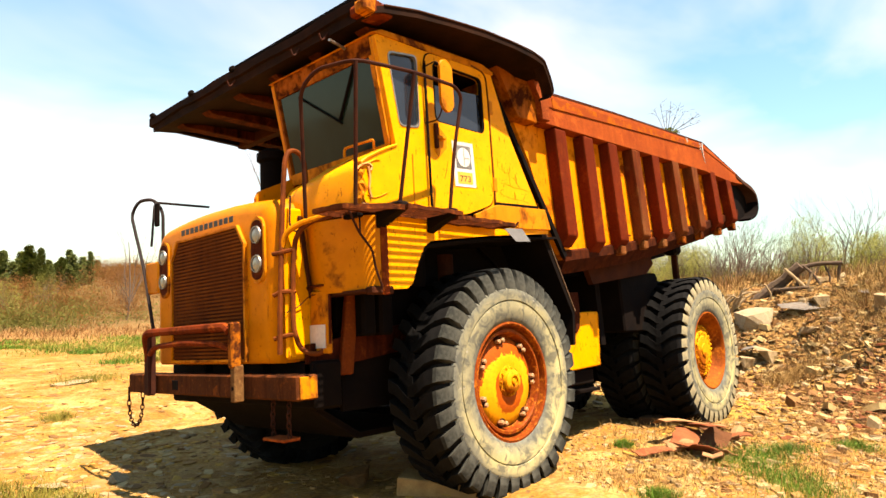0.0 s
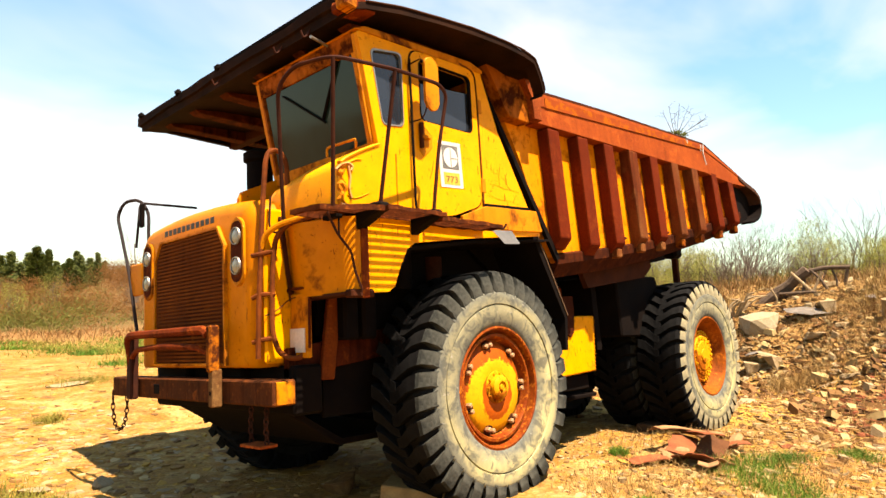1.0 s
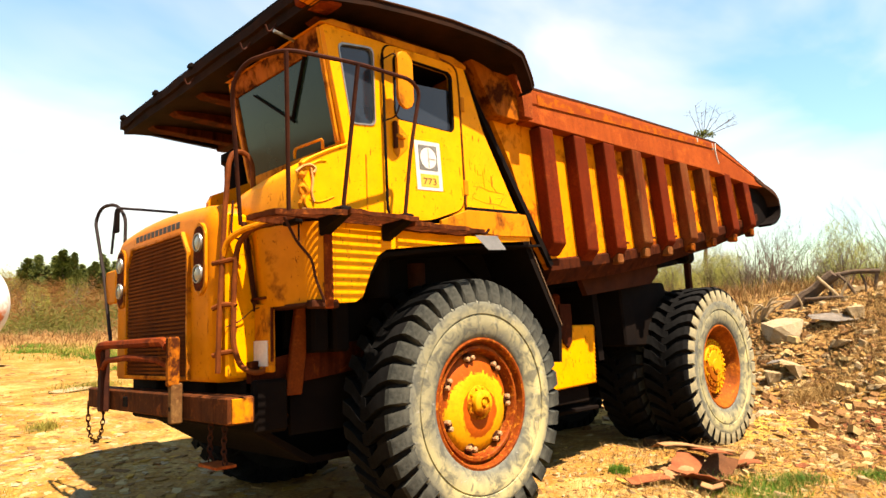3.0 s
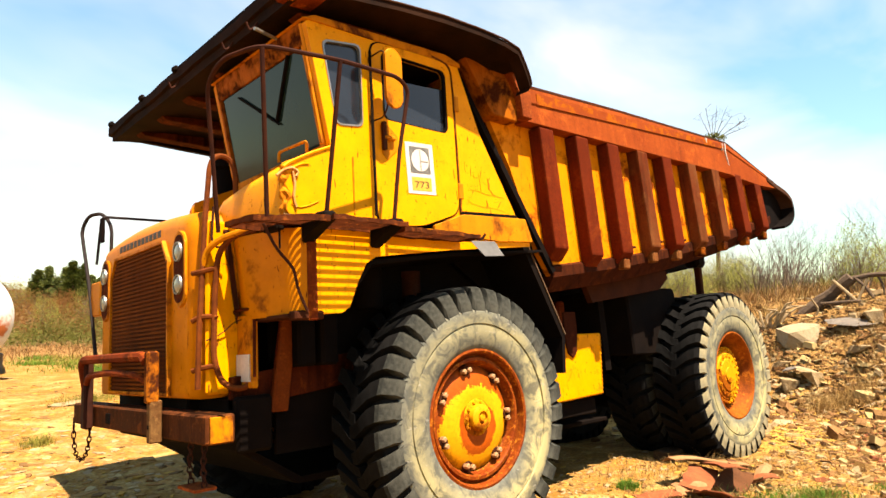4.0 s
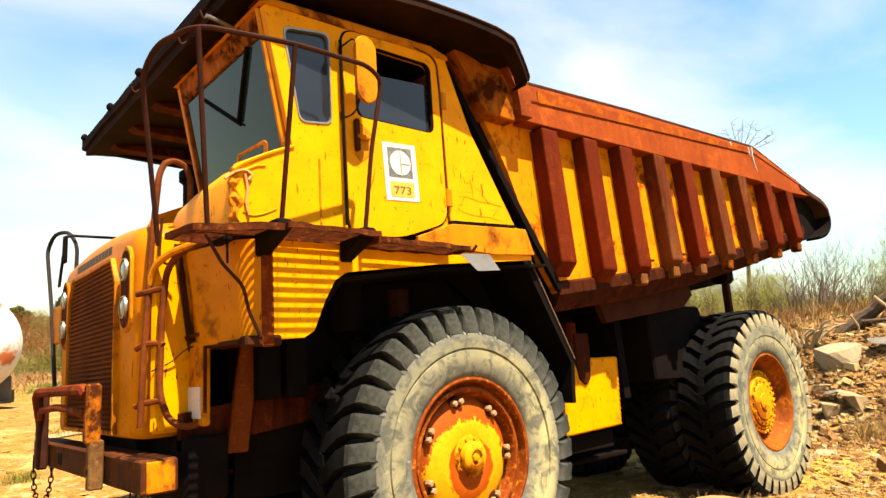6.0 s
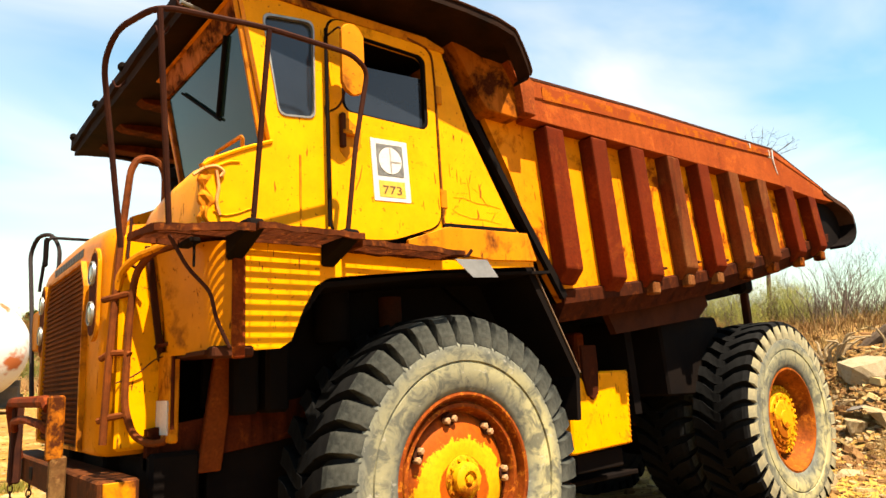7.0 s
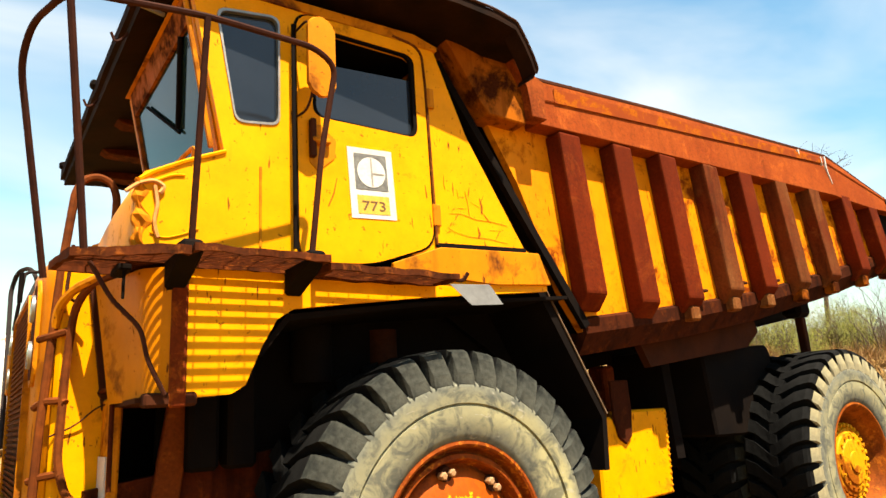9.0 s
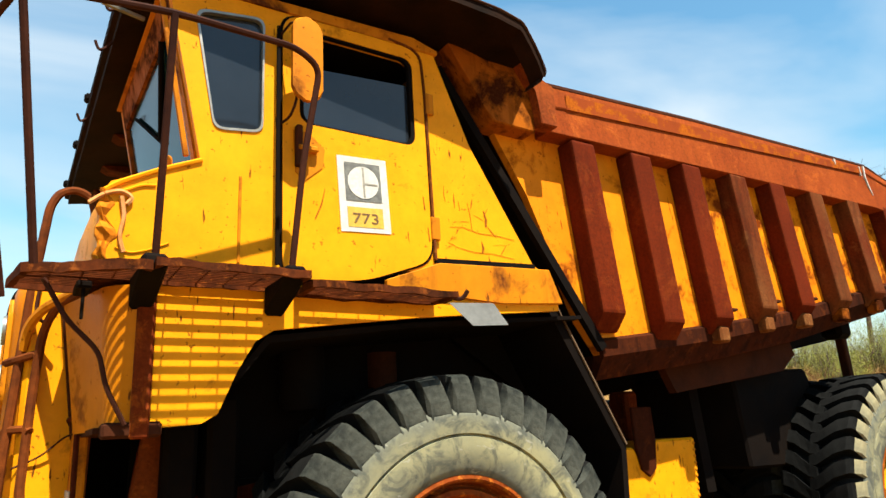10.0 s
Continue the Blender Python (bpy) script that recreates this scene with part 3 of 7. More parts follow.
# bumper with its guard, chains and step
part("bumper", box(-1.87, -1.69, 0.25, 2.99, 1.05, 1.22, 0.012), rusted("bumper rust", (0.036, 0.0125, 0.0045), (0.078, 0.022, 0.006), (0.15, 0.042, 0.008), 0.55, 4), truck, "dark rusty steel beam bumper")
part("bumper_end_cap", box(-1.85, -1.71, 0.236, 0.25, 1.06, 1.21, 0.003), YELLOW_WORN, truck, "yellow painted end")
part("tow_socket", box(-1.878, -1.86, 1.98, 2.08, 1.09, 1.17, 0.004), BLACK_AND_SHADE, truck)
guard = part("bumper_guard", tube(bend([(-1.90, 2.42, 1.20), (-1.96, 2.42, 1.55), (-1.96, 2.36, 1.585), (-1.96, 1.02, 1.585), (-1.96, 0.96, 1.55)], 0.06), 0.034), TUB_RUST, truck, "rusty tubular grille guard", True)
part("guard_bar", tube(bend([(-1.93, 2.40, 1.39), (-1.97, 2.2, 1.46), (-1.98, 1.62, 1.485), (-1.97, 1.1, 1.46), (-1.93, 0.96, 1.40)], 0.2), 0.024), TUB_RUST, guard, smooth=True)
part("guard_post", box(-1.975, -1.895, 0.905, 0.968, 1.28, 1.615, 0.012), POST_RUST, guard, "orange rust-eaten flat-bar post")
part("guard_foot", box(-1.955, -1.876, 0.905, 0.970, 1.03, 1.30, 0.008), rusted("tan worn foot", (0.14, 0.075, 0.026), (0.075, 0.030, 0.010), (0.19, 0.10, 0.035), 0.7, 7), guard, "tan worn lower end")
part("foot_hole", lathe([(0.0, -0.0), (0.016, 0.0), (0.016, 0.004), (0.0, 0.004)], (0, 0, 0), 12), BLACK_AND_SHADE, guard).matrix_basis = pose(-1.957, 0.938, 1.13, 0, 0, -90)
part("guard_post", box(-1.955, -1.885, 2.36, 2.46, 1.04, 1.58, 0.012), PIPE_RUST, guard)


def chain(points, parent):
    """Round steel links laid along points, every other one turned."""
    for i, (a, b) in enumerate(zip(points, points[1:])):
        a, b = Vector(a), Vector(b)
        d = (b - a)
        side = Vector((1, 0, 0)) if i % 2 else Vector((0, 1, 0))
        u = d.normalized()
        w = (side - u * side.dot(u)).normalized()
        loop = []
        for k in range(13):
            t = 2 * math.pi * k / 12
            loop.append(a + d * (0.5 + 0.66 * math.cos(t)) + w * 0.016 * math.sin(t))
        part("chain_link", tube(loop, 0.0055, 5), PIPE_RUST, parent, smooth=True)


step = part("chain_step", box(-1.86, -1.72, 0.44, 0.70, 0.765, 0.785, 0.004), RAIL_RUST, truck, "rusty step plate hung on two chains")
for y in (0.47, 0.67):
    chain([(-1.79 + 0.004 * math.sin(i), y, 1.06 - 0.0345 * i) for i in range(9)], step)
hang = part("tow_chain", tube([(-1.87, 3.0, 1.09), (-1.73, 3.0, 1.09)], 0.012), PIPE_RUST, truck, "loop of rusty chain")
chain([(-1.80 - 0.065 * math.cos(math.pi * i / 20), 3.0, 1.07 - 0.34 * math.sin(math.pi * i / 20) ** 0.7) for i in range(21)], hang)


for ob in truck.children:
    if ob.name.split(".")[0] in ("bumper", "bumper_end_cap", "tow_socket", "bumper_guard", "chain_step", "tow_chain"):
        ob.matrix_basis = BUMPER


# nose
def nose():
    bm = bmesh.new()
    rings = []
    for x, z0, z1, y0, y1, r, crown in ((-1.875, 1.30, 2.40, 0.74, 2.50, 0.10, 0.05), (-1.86, 1.285, 2.44, 0.69, 2.55, 0.13, 0.06), (-1.82, 1.28, 2.475, 0.645, 2.595, 0.15, 0.07), (-1.74, 1.28, 2.50, 0.625, 2.615, 0.16, 0.075),
                                        (-1.56, 1.28, 2.53, 0.62, 2.62, 0.16, 0.08), (-1.54, 2.12, 2.53, 0.62, 2.62, 0.16, 0.08), (-1.1, 2.12, 2.58, 0.62, 2.62, 0.16, 0.08)):
        ring = []
        n = 6
        for cy, cz, a0 in ((y1 - r, z1 - r, 0), (y0 + r, z1 - r, 90)):
            for i in range(n + 1):
                a = radians(a0 + 90 * i / n)
                ring.append((cy + r * math.cos(a), cz + r * math.sin(a)))
            if a0 == 0:
                for k in range(1, 8):
                    t = k / 8
                    ring.append(((y1 - r) * (1 - t) + (y0 + r) * t, z1))
        ring += [(y0, z0 + 0.03), (y0 + 0.03, z0), (y1 - 0.03, z0), (y1, z0 + 0.03)]
        mid, half = (y0 + y1) / 2, (y1 - y0) / 2
        rings.append([(x, y, z + (crown * (1 - ((y - mid) / half) ** 2) if z > z1 - r * 1.01 else 0)) for y, z in ring])
    solid(bm, rings)
    return bm


hood = part("hood", nose(), SHADED_YELLOW, truck, "rounded yellow engine hood coloured deeper orange for its shaded front", True)
hood.matrix_basis = NOSE
CORE_RUST = rusted("rust-choked radiator core", (0.075, 0.019, 0.0035), (0.036, 0.0095, 0.0022), (0.11, 0.030, 0.004), 0.5, 2.0)
grille_out = [(1.0, 1.30), (2.24, 1.30), (2.24, 2.20), (2.13, 2.36), (1.11, 2.36), (1.0, 2.20)]
grille_in = [(1.02, 1.32), (2.22, 1.32), (2.22, 2.19), (2.12, 2.34), (1.12, 2.34), (1.02, 2.19)]
grille = part("grille", slab(grille_in, "x", -1.885, -1.878), CORE_RUST, truck, "rusty slatted radiator grille")
grille.matrix_basis = NOSE
part("grille_frame", ring_frame(grille_out, grille_in, -1.905, -1.87, plane="x"), YELLOW_WORN, grille)
slat_mat = plain("grille rust", (0.066, 0.016, 0.0030), (0.150, 0.042, 0.0040), 2.2, 0.9)
for i in range(34):
    z = 1.335 + 0.0297 * i
    inset = max(0.0, (z - 2.17) * 0.66)
    part("slat", slab([(1.022 + inset, z), (2.218 - inset, z), (2.218 - inset, z + 0.014), (1.022 + inset, z + 0.014)], "x", -1.894, -1.882), slat_mat, grille)
# the maker's plate above the grille: plain dark dashes
for i in range(11):
    y = 1.20 + 0.082 * i
    part("badge_bar", box(-1.879, -1.862, y, y + 0.060, 2.400, 2.450, 0.002), INK, hood)


def headlamp(y):
    pod = part("headlamp_pod", slab(rounded(y - 0.100, y + 0.100, 1.875, 2.385, 0.09), "x", -1.892, -1.84, 0.012), YELLOW_WORN, truck, "worn yellow twin headlamp plate")
    pod.matrix_basis = NOSE
    part("pod_panel", slab(rounded(y - 0.078, y + 0.078, 1.905, 2.358, 0.07), "x", -1.895, -1.8905), SHADE_RUST, pod)
    for z in (2.245, 2.025):
        bm = lathe([(0.0, -0.012), (0.035, -0.010), (0.056, -0.006), (0.064, 0.002)], (0, 0, 0), 28)
        lens = part("lens", bm, LAMP_GLASS, pod, "cloudy glass lamp lens", True)
        lens.matrix_basis = pose(-1.899, y, z, 0, 0, -90) @ Matrix.Diagonal((0.9, 1, 0.9, 1))
        bezel = part("bezel", lathe([(0.064, 0.006), (0.065, -0.010), (0.072, -0.010), (0.075, 0.006)], (0, 0, 0), 28, close=True), CHROME, pod, smooth=True)
        bezel.matrix_basis = pose(-1.899, y, z, 0, 0, -90) @ Matrix.Diagonal((0.9, 1, 0.9, 1))


headlamp(0.835)
headlamp(2 * YC - 0.835)

# fender boxes under the deck, near and far
arch = [(-1.34, 2.30), (-1.34, 1.775), (-1.16, 1.785), (-1.10, 1.82), (-1.03, 1.98), (-0.96, 2.10), (-0.88, 2.15), (-0.68, 2.175), (-0.17, 2.235), (0.70, 2.31), (0.70, 2.36), (-0.3, 2.38)]
fender = part("fender_panel", slab(arch, "y", SIDE, SIDE + 0.03), YELLOW, truck, "yellow fender panel over the front wheel")
corner = bmesh.new()
rows = [[], []]
for a in range(0, 91, 15):
    c, s = math.cos(radians(a)), math.sin(radians(a))
    x, y = -1.36 - 0.15 * s, SIDE + 0.11 * (1 - c)
    rows[0].append((x, y))
rows[0] += [(-1.60, 0.42), (-1.52, 0.66)]
foot = lambda v: (v[0] + 0.30 * max(0.0, -1.36 - v[0]), v[1] - 0.02 * (v[1] > 0.3))
for p, q in zip(rows[0], rows[0][1:]):
    corner.faces.new([corner.verts.new((*v, z)) for v, z in ((foot(p), 1.78), (foot(q), 1.78), (q, 2.30), (p, 2.30))])
bmesh.ops.remove_doubles(corner, verts=corner.verts, dist=1e-4)
bmesh.ops.solidify(corner, geom=list(corner.faces), thickness=0.02)
# Shaded yellow here too, as the corner's front face turns from the sun.
part("fender_corner", corner, SHADED_YELLOW, truck, "curved yellow fender corner", True)
part("fender_floor", box(-1.52, -1.34, 0.0, 0.62, 1.765, 1.785), DARK_RUST, truck)
# Arch linings near black: the wheel-well shade is in the colour.
part("inner_fender", box(-1.3, 1.05, 0.62, 0.66, 1.5, 2.36), BLACK_AND_SHADE, truck)
part("arch_roof", slab([(-1.04, 1.96), (-0.90, 2.13), (-0.2, 2.215), (0.9, 2.30), (0.9, 2.28), (-0.2, 2.19), (-0.89, 2.10), (-1.02, 1.94)], "y", SIDE + 0.035, 0.62), BLACK_AND_SHADE, truck)
part("fender_panel", slab(arch, "y", 2 * YC - SIDE - 0.03, 2 * YC - SIDE), YELLOW, truck)
part("fender_post", box(-1.41, -1.345, -0.062, -0.038, 1.74, 2.30, 0.008), TUB_RUST, truck, "rusty upright bracing the deck")
part("fender_bracket", box(-1.50, -1.30, -0.055, 0.03, 1.745, 1.80, 0.01), DARK_RUST, truck)
part("deck_stay", tube(bend([(-1.72, -0.10, 2.29), (-1.64, -0.10, 2.15), (-1.53, -0.10, 2.04), (-1.50, -0.09, 1.92), (-1.43, -0.075, 1.79)], 0.04), 0.009, 6), PIPE_RUST, truck)
part("splash_post", slab([(-1.27, 1.80), (-1.15, 1.80), (-1.235, 1.18), (-1.36, 1.18)], "y", 0.51, 0.555, 0.008), POST_BROWN, truck, "brown-rusted leaning upright under the fender")
part("side_beam", slab([(-1.6, 1.22), (-0.35, 1.36), (-0.35, 1.58), (-1.6, 1.42)], "y", 0.56, 0.62), SHADE_RUST, truck)
# Under-fender fittings take the same near black for shade.
part("splash_shield", box(-1.28, 0.9, 0.60, 0.63, 0.9, 1.55), BLACK_AND_SHADE, truck)
part("steering_tank", lathe([(0, 0), (0.1, 0), (0.11, 0.02), (0.11, 0.36), (0.1, 0.38), (0, 0.38)], (0, 0, 0), 20), BLACK_AND_SHADE, truck, smooth=True).matrix_basis = pose(-0.55, 0.52, 1.85, 90)
for x in (-1.20, -1.02):
    part("battery_box", box(x, x + 0.14, 0.42, 0.6, 1.46, 1.92, 0.02), BLACK_AND_SHADE, truck)

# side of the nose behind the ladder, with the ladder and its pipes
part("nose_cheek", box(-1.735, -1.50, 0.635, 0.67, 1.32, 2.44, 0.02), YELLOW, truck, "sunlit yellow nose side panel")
# Dark strip put where the gap beside the fender corner lies in shade.
part("cheek_gap_shade", slab([(-1.625, 2.38), (-1.588, 2.38), (-1.505, 1.76), (-1.54, 1.76)], "y", 0.612, 0.631, 0.004), DARK_RUST, truck, "dark strip standing in for the shaded gap by the nose")
ladder = part("ladder", tube(bend([(-1.785, 0.655, 1.36), (-1.775, 0.655, 1.70), (-1.735, 0.655, 2.42), (-1.70, 0.66, 2.80), (-1.665, 0.67, 2.875), (-1.60, 0.68, 2.90), (-1.54, 0.68, 2.875), (-1.515, 0.67, 2.80), (-1.53, 0.62, 2.40)], 0.05), 0.019), LADDER_RUST, truck, "rusty access ladder with a bent grab hoop", True)
part("ladder_rail", tube(bend([(-1.56, 0.28, 2.33), (-1.64, 0.46, 2.31), (-1.68, 0.575, 2.22), (-1.695, 0.60, 1.98), (-1.705, 0.60, 1.54), (-1.665, 0.58, 1.40), (-1.60, 0.54, 1.35), (-1.53, 0.50, 1.355), (-1.50, 0.47, 1.43), (-1.495, 0.46, 1.80)], 0.07), 0.019), LADDER_RUST, ladder, smooth=True)
for z, d in ((1.49, 0.0), (1.80, 0.012), (2.105, -0.008)):
    part("rung", tube([(-1.80, 0.70, z - 0.015), (-1.77, 0.655, z + d), (-1.70, 0.60, z + 0.012), (-1.69, 0.585, z)], 0.017, 7), LADDER_RUST, ladder)
part("pipe_elbow", tube(bend([(-1.745, 0.655, 2.14), (-1.735, 0.62, 2.24), (-1.69, 0.52, 2.30), (-1.60, 0.36, 2.335), (-1.55, 0.26, 2.35)], 0.06), 0.021), YELLOW_WORN, ladder, smooth=True)
part("air_line", tube(bend([(-1.70, 0.60, 2.52), (-1.715, 0.60, 2.30), (-1.68, 0.58, 2.24), (-1.63, 0.52, 2.30)], 0.05), 0.008, 6), PIPE_RUST, ladder)
part("wire", tube(bend([(-1.74, 0.63, 1.66), (-1.64, 0.615, 1.70), (-1.56, 0.60, 1.78), (-1.50, 0.50, 1.79)], 0.05), 0.004, 5), PIPE_RUST, ladder)
side_box = part("toolbox", box(-1.535, -1.49, 0.42, 0.63, 1.35, 1.81, 0.01), YELLOW_WORN, truck, "yellow step box with a pale label")
part("label_plate", box(-1.542, -1.534, 0.445, 0.625, 1.39, 1.56), WHITE, side_box, "blank pale grey plate")
part("box_strap", tube(bend([(-1.54, 0.645, 1.82), (-1.55, 0.63, 1.845), (-1.54, 0.40, 1.845), (-1.535, 0.385, 1.80), (-1.53, 0.40, 1.42)], 0.03), 0.011, 6), SHADE_RUST, side_box)

# deck grating round the cab front and side
def eaten(me, amount=0.010):
    """Rust-eaten, knocked-about edges."""
    bm = bmesh.new()
    bm.from_mesh(me)
    bmesh.ops.subdivide_edges(bm, edges=[e for e in bm.edges if e.calc_length() > 0.06], cuts=14, use_grid_fill=True)
    for v in bm.verts:
        q = v.co * 11
        v.co += Vector((0.2 * noise.noise(q), 0.5 * noise.noise(q + Vector((7, 0, 0))), noise.noise(q + Vector((0, 7, 0))) + 0.5 * noise.noise(q * 2.7))) * amount
    bm.to_mesh(me)
    bm.free()


def deck(x0, x1, y0, y1, z):
    frame = part("deck_frame", ring_frame([(x0, y0), (x1, y0), (x1, y1), (x0, y1)], [(x0 + 0.025, y0 + 0.012), (x1 - 0.025, y0 + 0.012), (x1 - 0.025, y1 - 0.012), (x0 + 0.025, y1 - 0.012)], 0, 0.03),
                 DECK_RUST, truck, "rusty open steel grating walkway")
    frame.data.transform(Matrix(((1, 0, 0, 0), (0, 0, 1, 0), (0, 1, 0, z - 0.03), (0, 0, 0, 1))))
    eaten(frame.data)
    y = y0 + 0.03
    while y < y1 - 0.015:
        part("grating_bar", box(x0 + 0.02, x1 - 0.02, y - 0.0042, y + 0.0042, z - 0.018, z - 0.004), DECK_RUST, frame)
        y += 0.026
    x = x0 + 0.09
    while x < x1 - 0.03:
        part("cross_bar", box(x - 0.003, x + 0.003, y0 + 0.01, y1 - 0.01, z - 0.012, z - 0.006), DECK_RUST, frame)
        x += 0.105
    return frame


deck(-1.40, -0.84, -0.335, SIDE - 0.005, 2.335)
deck(-0.80, -0.10, -0.25, SIDE - 0.005, 2.320)
# the front walkway narrows towards its outer end
front_out = [(-1.83, 0.16), (-1.79, -0.12), (-1.44, -0.31), (-1.405, -0.31), (-1.405, 0.16)]
front_in = [(-1.805, 0.145), (-1.77, -0.105), (-1.435, -0.287), (-1.425, -0.287), (-1.425, 0.145)]
deck_front = part("deck_frame", ring_frame(front_out, front_in, 0, 0.035), DECK_RUST, truck, "rusty open steel grating walkway")
deck_front.data.transform(Matrix(((1, 0, 0, 0), (0, 0, 1, 0), (0, 1, 0, 2.30), (0, 0, 0, 1))))
eaten(deck_front.data)
for i in range(16):
    y = -0.27 + 0.026 * i
    x0 = -1.79 + (-0.12 - y) * 0.35 / 0.19 if y < -0.12 else -1.79 - 0.143 * (y + 0.12)
    part("grating_bar", box(x0 + 0.01, -1.42, y - 0.0042, y + 0.0042, 2.317, 2.331), DECK_RUST, deck_front)
for x, y0 in ((-1.70, -0.16), (-1.60, -0.21), (-1.50, -0.265)):
    part("cross_bar", box(x - 0.003, x + 0.003, y0, 0.15, 2.323, 2.329), DECK_RUST, deck_front)
part("deck_hanger", box(-1.597, -1.585, -0.055, -0.045, 2.16, 2.29, 0.003), BLACK_AND_SHADE, truck)
part("deck_hanger", box(-1.615, -1.565, -0.06, 0.10, 2.272, 2.30, 0.004), BLACK_AND_SHADE, truck)
for x in (-1.44, -0.93):
    bm = slab([(-0.31, 2.31), (-0.30, 2.36), (-0.20, 2.365), (SIDE, 2.34), (SIDE, 2.20), (-0.16, 2.26)], "x", x, x + 0.085, 0.012)
    part("deck_bracket", bm, BLACK_AND_SHADE, truck)
part("deck_hook", tube(bend([(-0.12, -0.20, 2.30), (-0.06, -0.22, 2.29), (-0.04, -0.24, 2.33)], 0.03), 0.01, 6), PIPE_RUST, truck)
rail = part("hand_rail", tube(bend([(-1.84, 0.22, 2.28), (-1.99, 0.03, 3.10), (-1.97, -0.12, 3.20), (-1.88, -0.41, 3.20), (-1.41, -0.465, 3.215), (-0.93, -0.40, 3.25), (-0.81, -0.36, 3.21), (-0.86, -0.30, 2.80), (-0.89, -0.25, 2.34)], 0.10), 0.0135), PIPE_RUST, truck, "rusty tube handrail leaning outwards", True)
part("rail_post", tube([(-1.755, -0.21, 2.31), (-1.875, -0.41, 3.19)], 0.0135), PIPE_RUST, rail, smooth=True)
part("rail_post", tube([(-1.39, -0.24, 2.33), (-1.41, -0.465, 3.21)], 0.0135), PIPE_RUST, rail, smooth=True)

# cab shell: near wall with its openings, roof, back, far wall, cowl
CAB_FAR = 1.33
glass_low = [(-0.78, 3.16), (-0.725, 3.105), (-0.22, 3.105), (-0.165, 3.16), (-0.165, 3.44), (-0.19, 3.455), (-0.755, 3.415), (-0.78, 3.40)]
door_win = rounded(-0.78, -0.165, 3.105, 3.60, 0.055)
quarter_win = [(v.x, v.z) for v in bend([(x, 0, z) for x, z in [(-1.05, 3.008), (-0.945, 3.02), (-0.945, 3.60), (-1.257, 3.556), (-1.158, 2.995), (-1.05, 3.008)]], 0.055, 5)[:-1]]


def wall_with_holes(outline, holes, y0, y1):
    """A sheet in x, z with windows cut right through."""
    bm = bmesh.new()
    loops = [outline] + holes
    for y in (y0, y1):
        edges = []
        for lp in loops:
            vs = [bm.verts.new((p[0], y, p[1])) for p in lp]
            edges += [bm.edges.new((vs[i], vs[(i + 1) % len(vs)])) for i in range(len(vs))]
        bmesh.ops.triangle_fill(bm, use_beauty=True, edges=edges)
    for lp in loops:
        for i in range(len(lp)):
            p, q = lp[i], lp[(i + 1) % len(lp)]
            bm.faces.new([bm.verts.new(v) for v in ((p[0], y0, p[1]), (q[0], y0, q[1]), (q[0], y1, q[1]), (p[0], y1, p[1]))])
    bmesh.ops.remove_doubles(bm, verts=bm.verts, dist=1e-5)
    return bm


cab_outline = [(-1.56, 2.345), (0.60, 2.52), (0.545, 2.555), (0.175, 3.18), (-0.035, 3.70), (-0.15, 3.725), (-1.30, 3.69), (-1.37, 3.645), (-1.205, 2.845), (-1.53, 2.70), (-1.56, 2.64)]
cab = part("cab_wall", wall_with_holes(cab_outline, [door_win, quarter_win], SIDE, SIDE + 0.045), YELLOW, truck, "bright yellow cab side sheet, scratched and chipped")
part("cab_wall", slab(cab_outline, "y", CAB_FAR - 0.04, CAB_FAR), SHADED_YELLOW, truck)
part("cab_roof", slab([(-1.40, 3.66), (-1.30, 3.705), (-0.15, 3.74), (0.0, 3.70), (0.0, 3.67), (-1.3, 3.66)], "y", SIDE - 0.012, CAB_FAR + 0.012, 0.006), YELLOW_WORN, truck, "rusting yellow cab roof")
part("cab_back", slab([(0.545, 2.53), (-0.03, 3.68), (-0.07, 3.68), (0.50, 2.53)], "y", SIDE + 0.05, CAB_FAR - 0.045), YELLOW_WORN, truck)
part("cab_floor", box(-1.2, 0.5, SIDE + 0.05, CAB_FAR - 0.045, 2.36, 2.42), BLACK_AND_SHADE, truck)
# windscreen leaning forward at the top
ws_frame = bmesh.new()
def tilt_x(z):
    return -1.215 - 0.155 * (z - 2.84) / 0.8
def screen(y0, y1, z0, z1, d):
    return [(tilt_x(z) + d, y, z) for y, z in ((y0, z0), (y1, z0), (y1, z1), (y0, z1))]
for outer in ((SIDE + 0.046, CAB_FAR - 0.045, 2.78, 2.87), (SIDE + 0.046, SIDE + 0.10, 2.87, 3.52)):
    solid(ws_frame, [screen(*outer, 0.0), screen(*outer, 0.04)])
surround = part("windscreen_frame", ws_frame, YELLOW_WORN, truck, "rusting yellow windscreen surround")
header = bmesh.new()
for outer in ((SIDE + 0.046, CAB_FAR - 0.045, 3.52, 3.66), (CAB_FAR - 0.07, CAB_FAR - 0.045, 2.87, 3.52)):
    solid(header, [screen(*outer, 0.0), screen(*outer, 0.04)])
part("header", header, SHADED_RUSTY_YELLOW, surround, "rust-eaten yellow header above the glass, darkened for shade")
ws = bmesh.new()
solid(ws, [screen(SIDE + 0.09, CAB_FAR - 0.09, 2.86, 3.53, 0.016), screen(SIDE + 0.09, CAB_FAR - 0.09, 2.86, 3.53, 0.022)])
screen_ob = part("windscreen", ws, GLASS, truck, "dark dusty windscreen")
for a, b, r in (((0.24, 3.52), (0.52, 3.16), 0.013), ((0.98, 3.46), (0.50, 3.13), 0.009)):
    part("wiper", tube([(tilt_x(a[1]) + 0.004, *a), (tilt_x(b[1]) + 0.004, *b)], r, 6), BLACK_AND_SHADE, screen_ob)
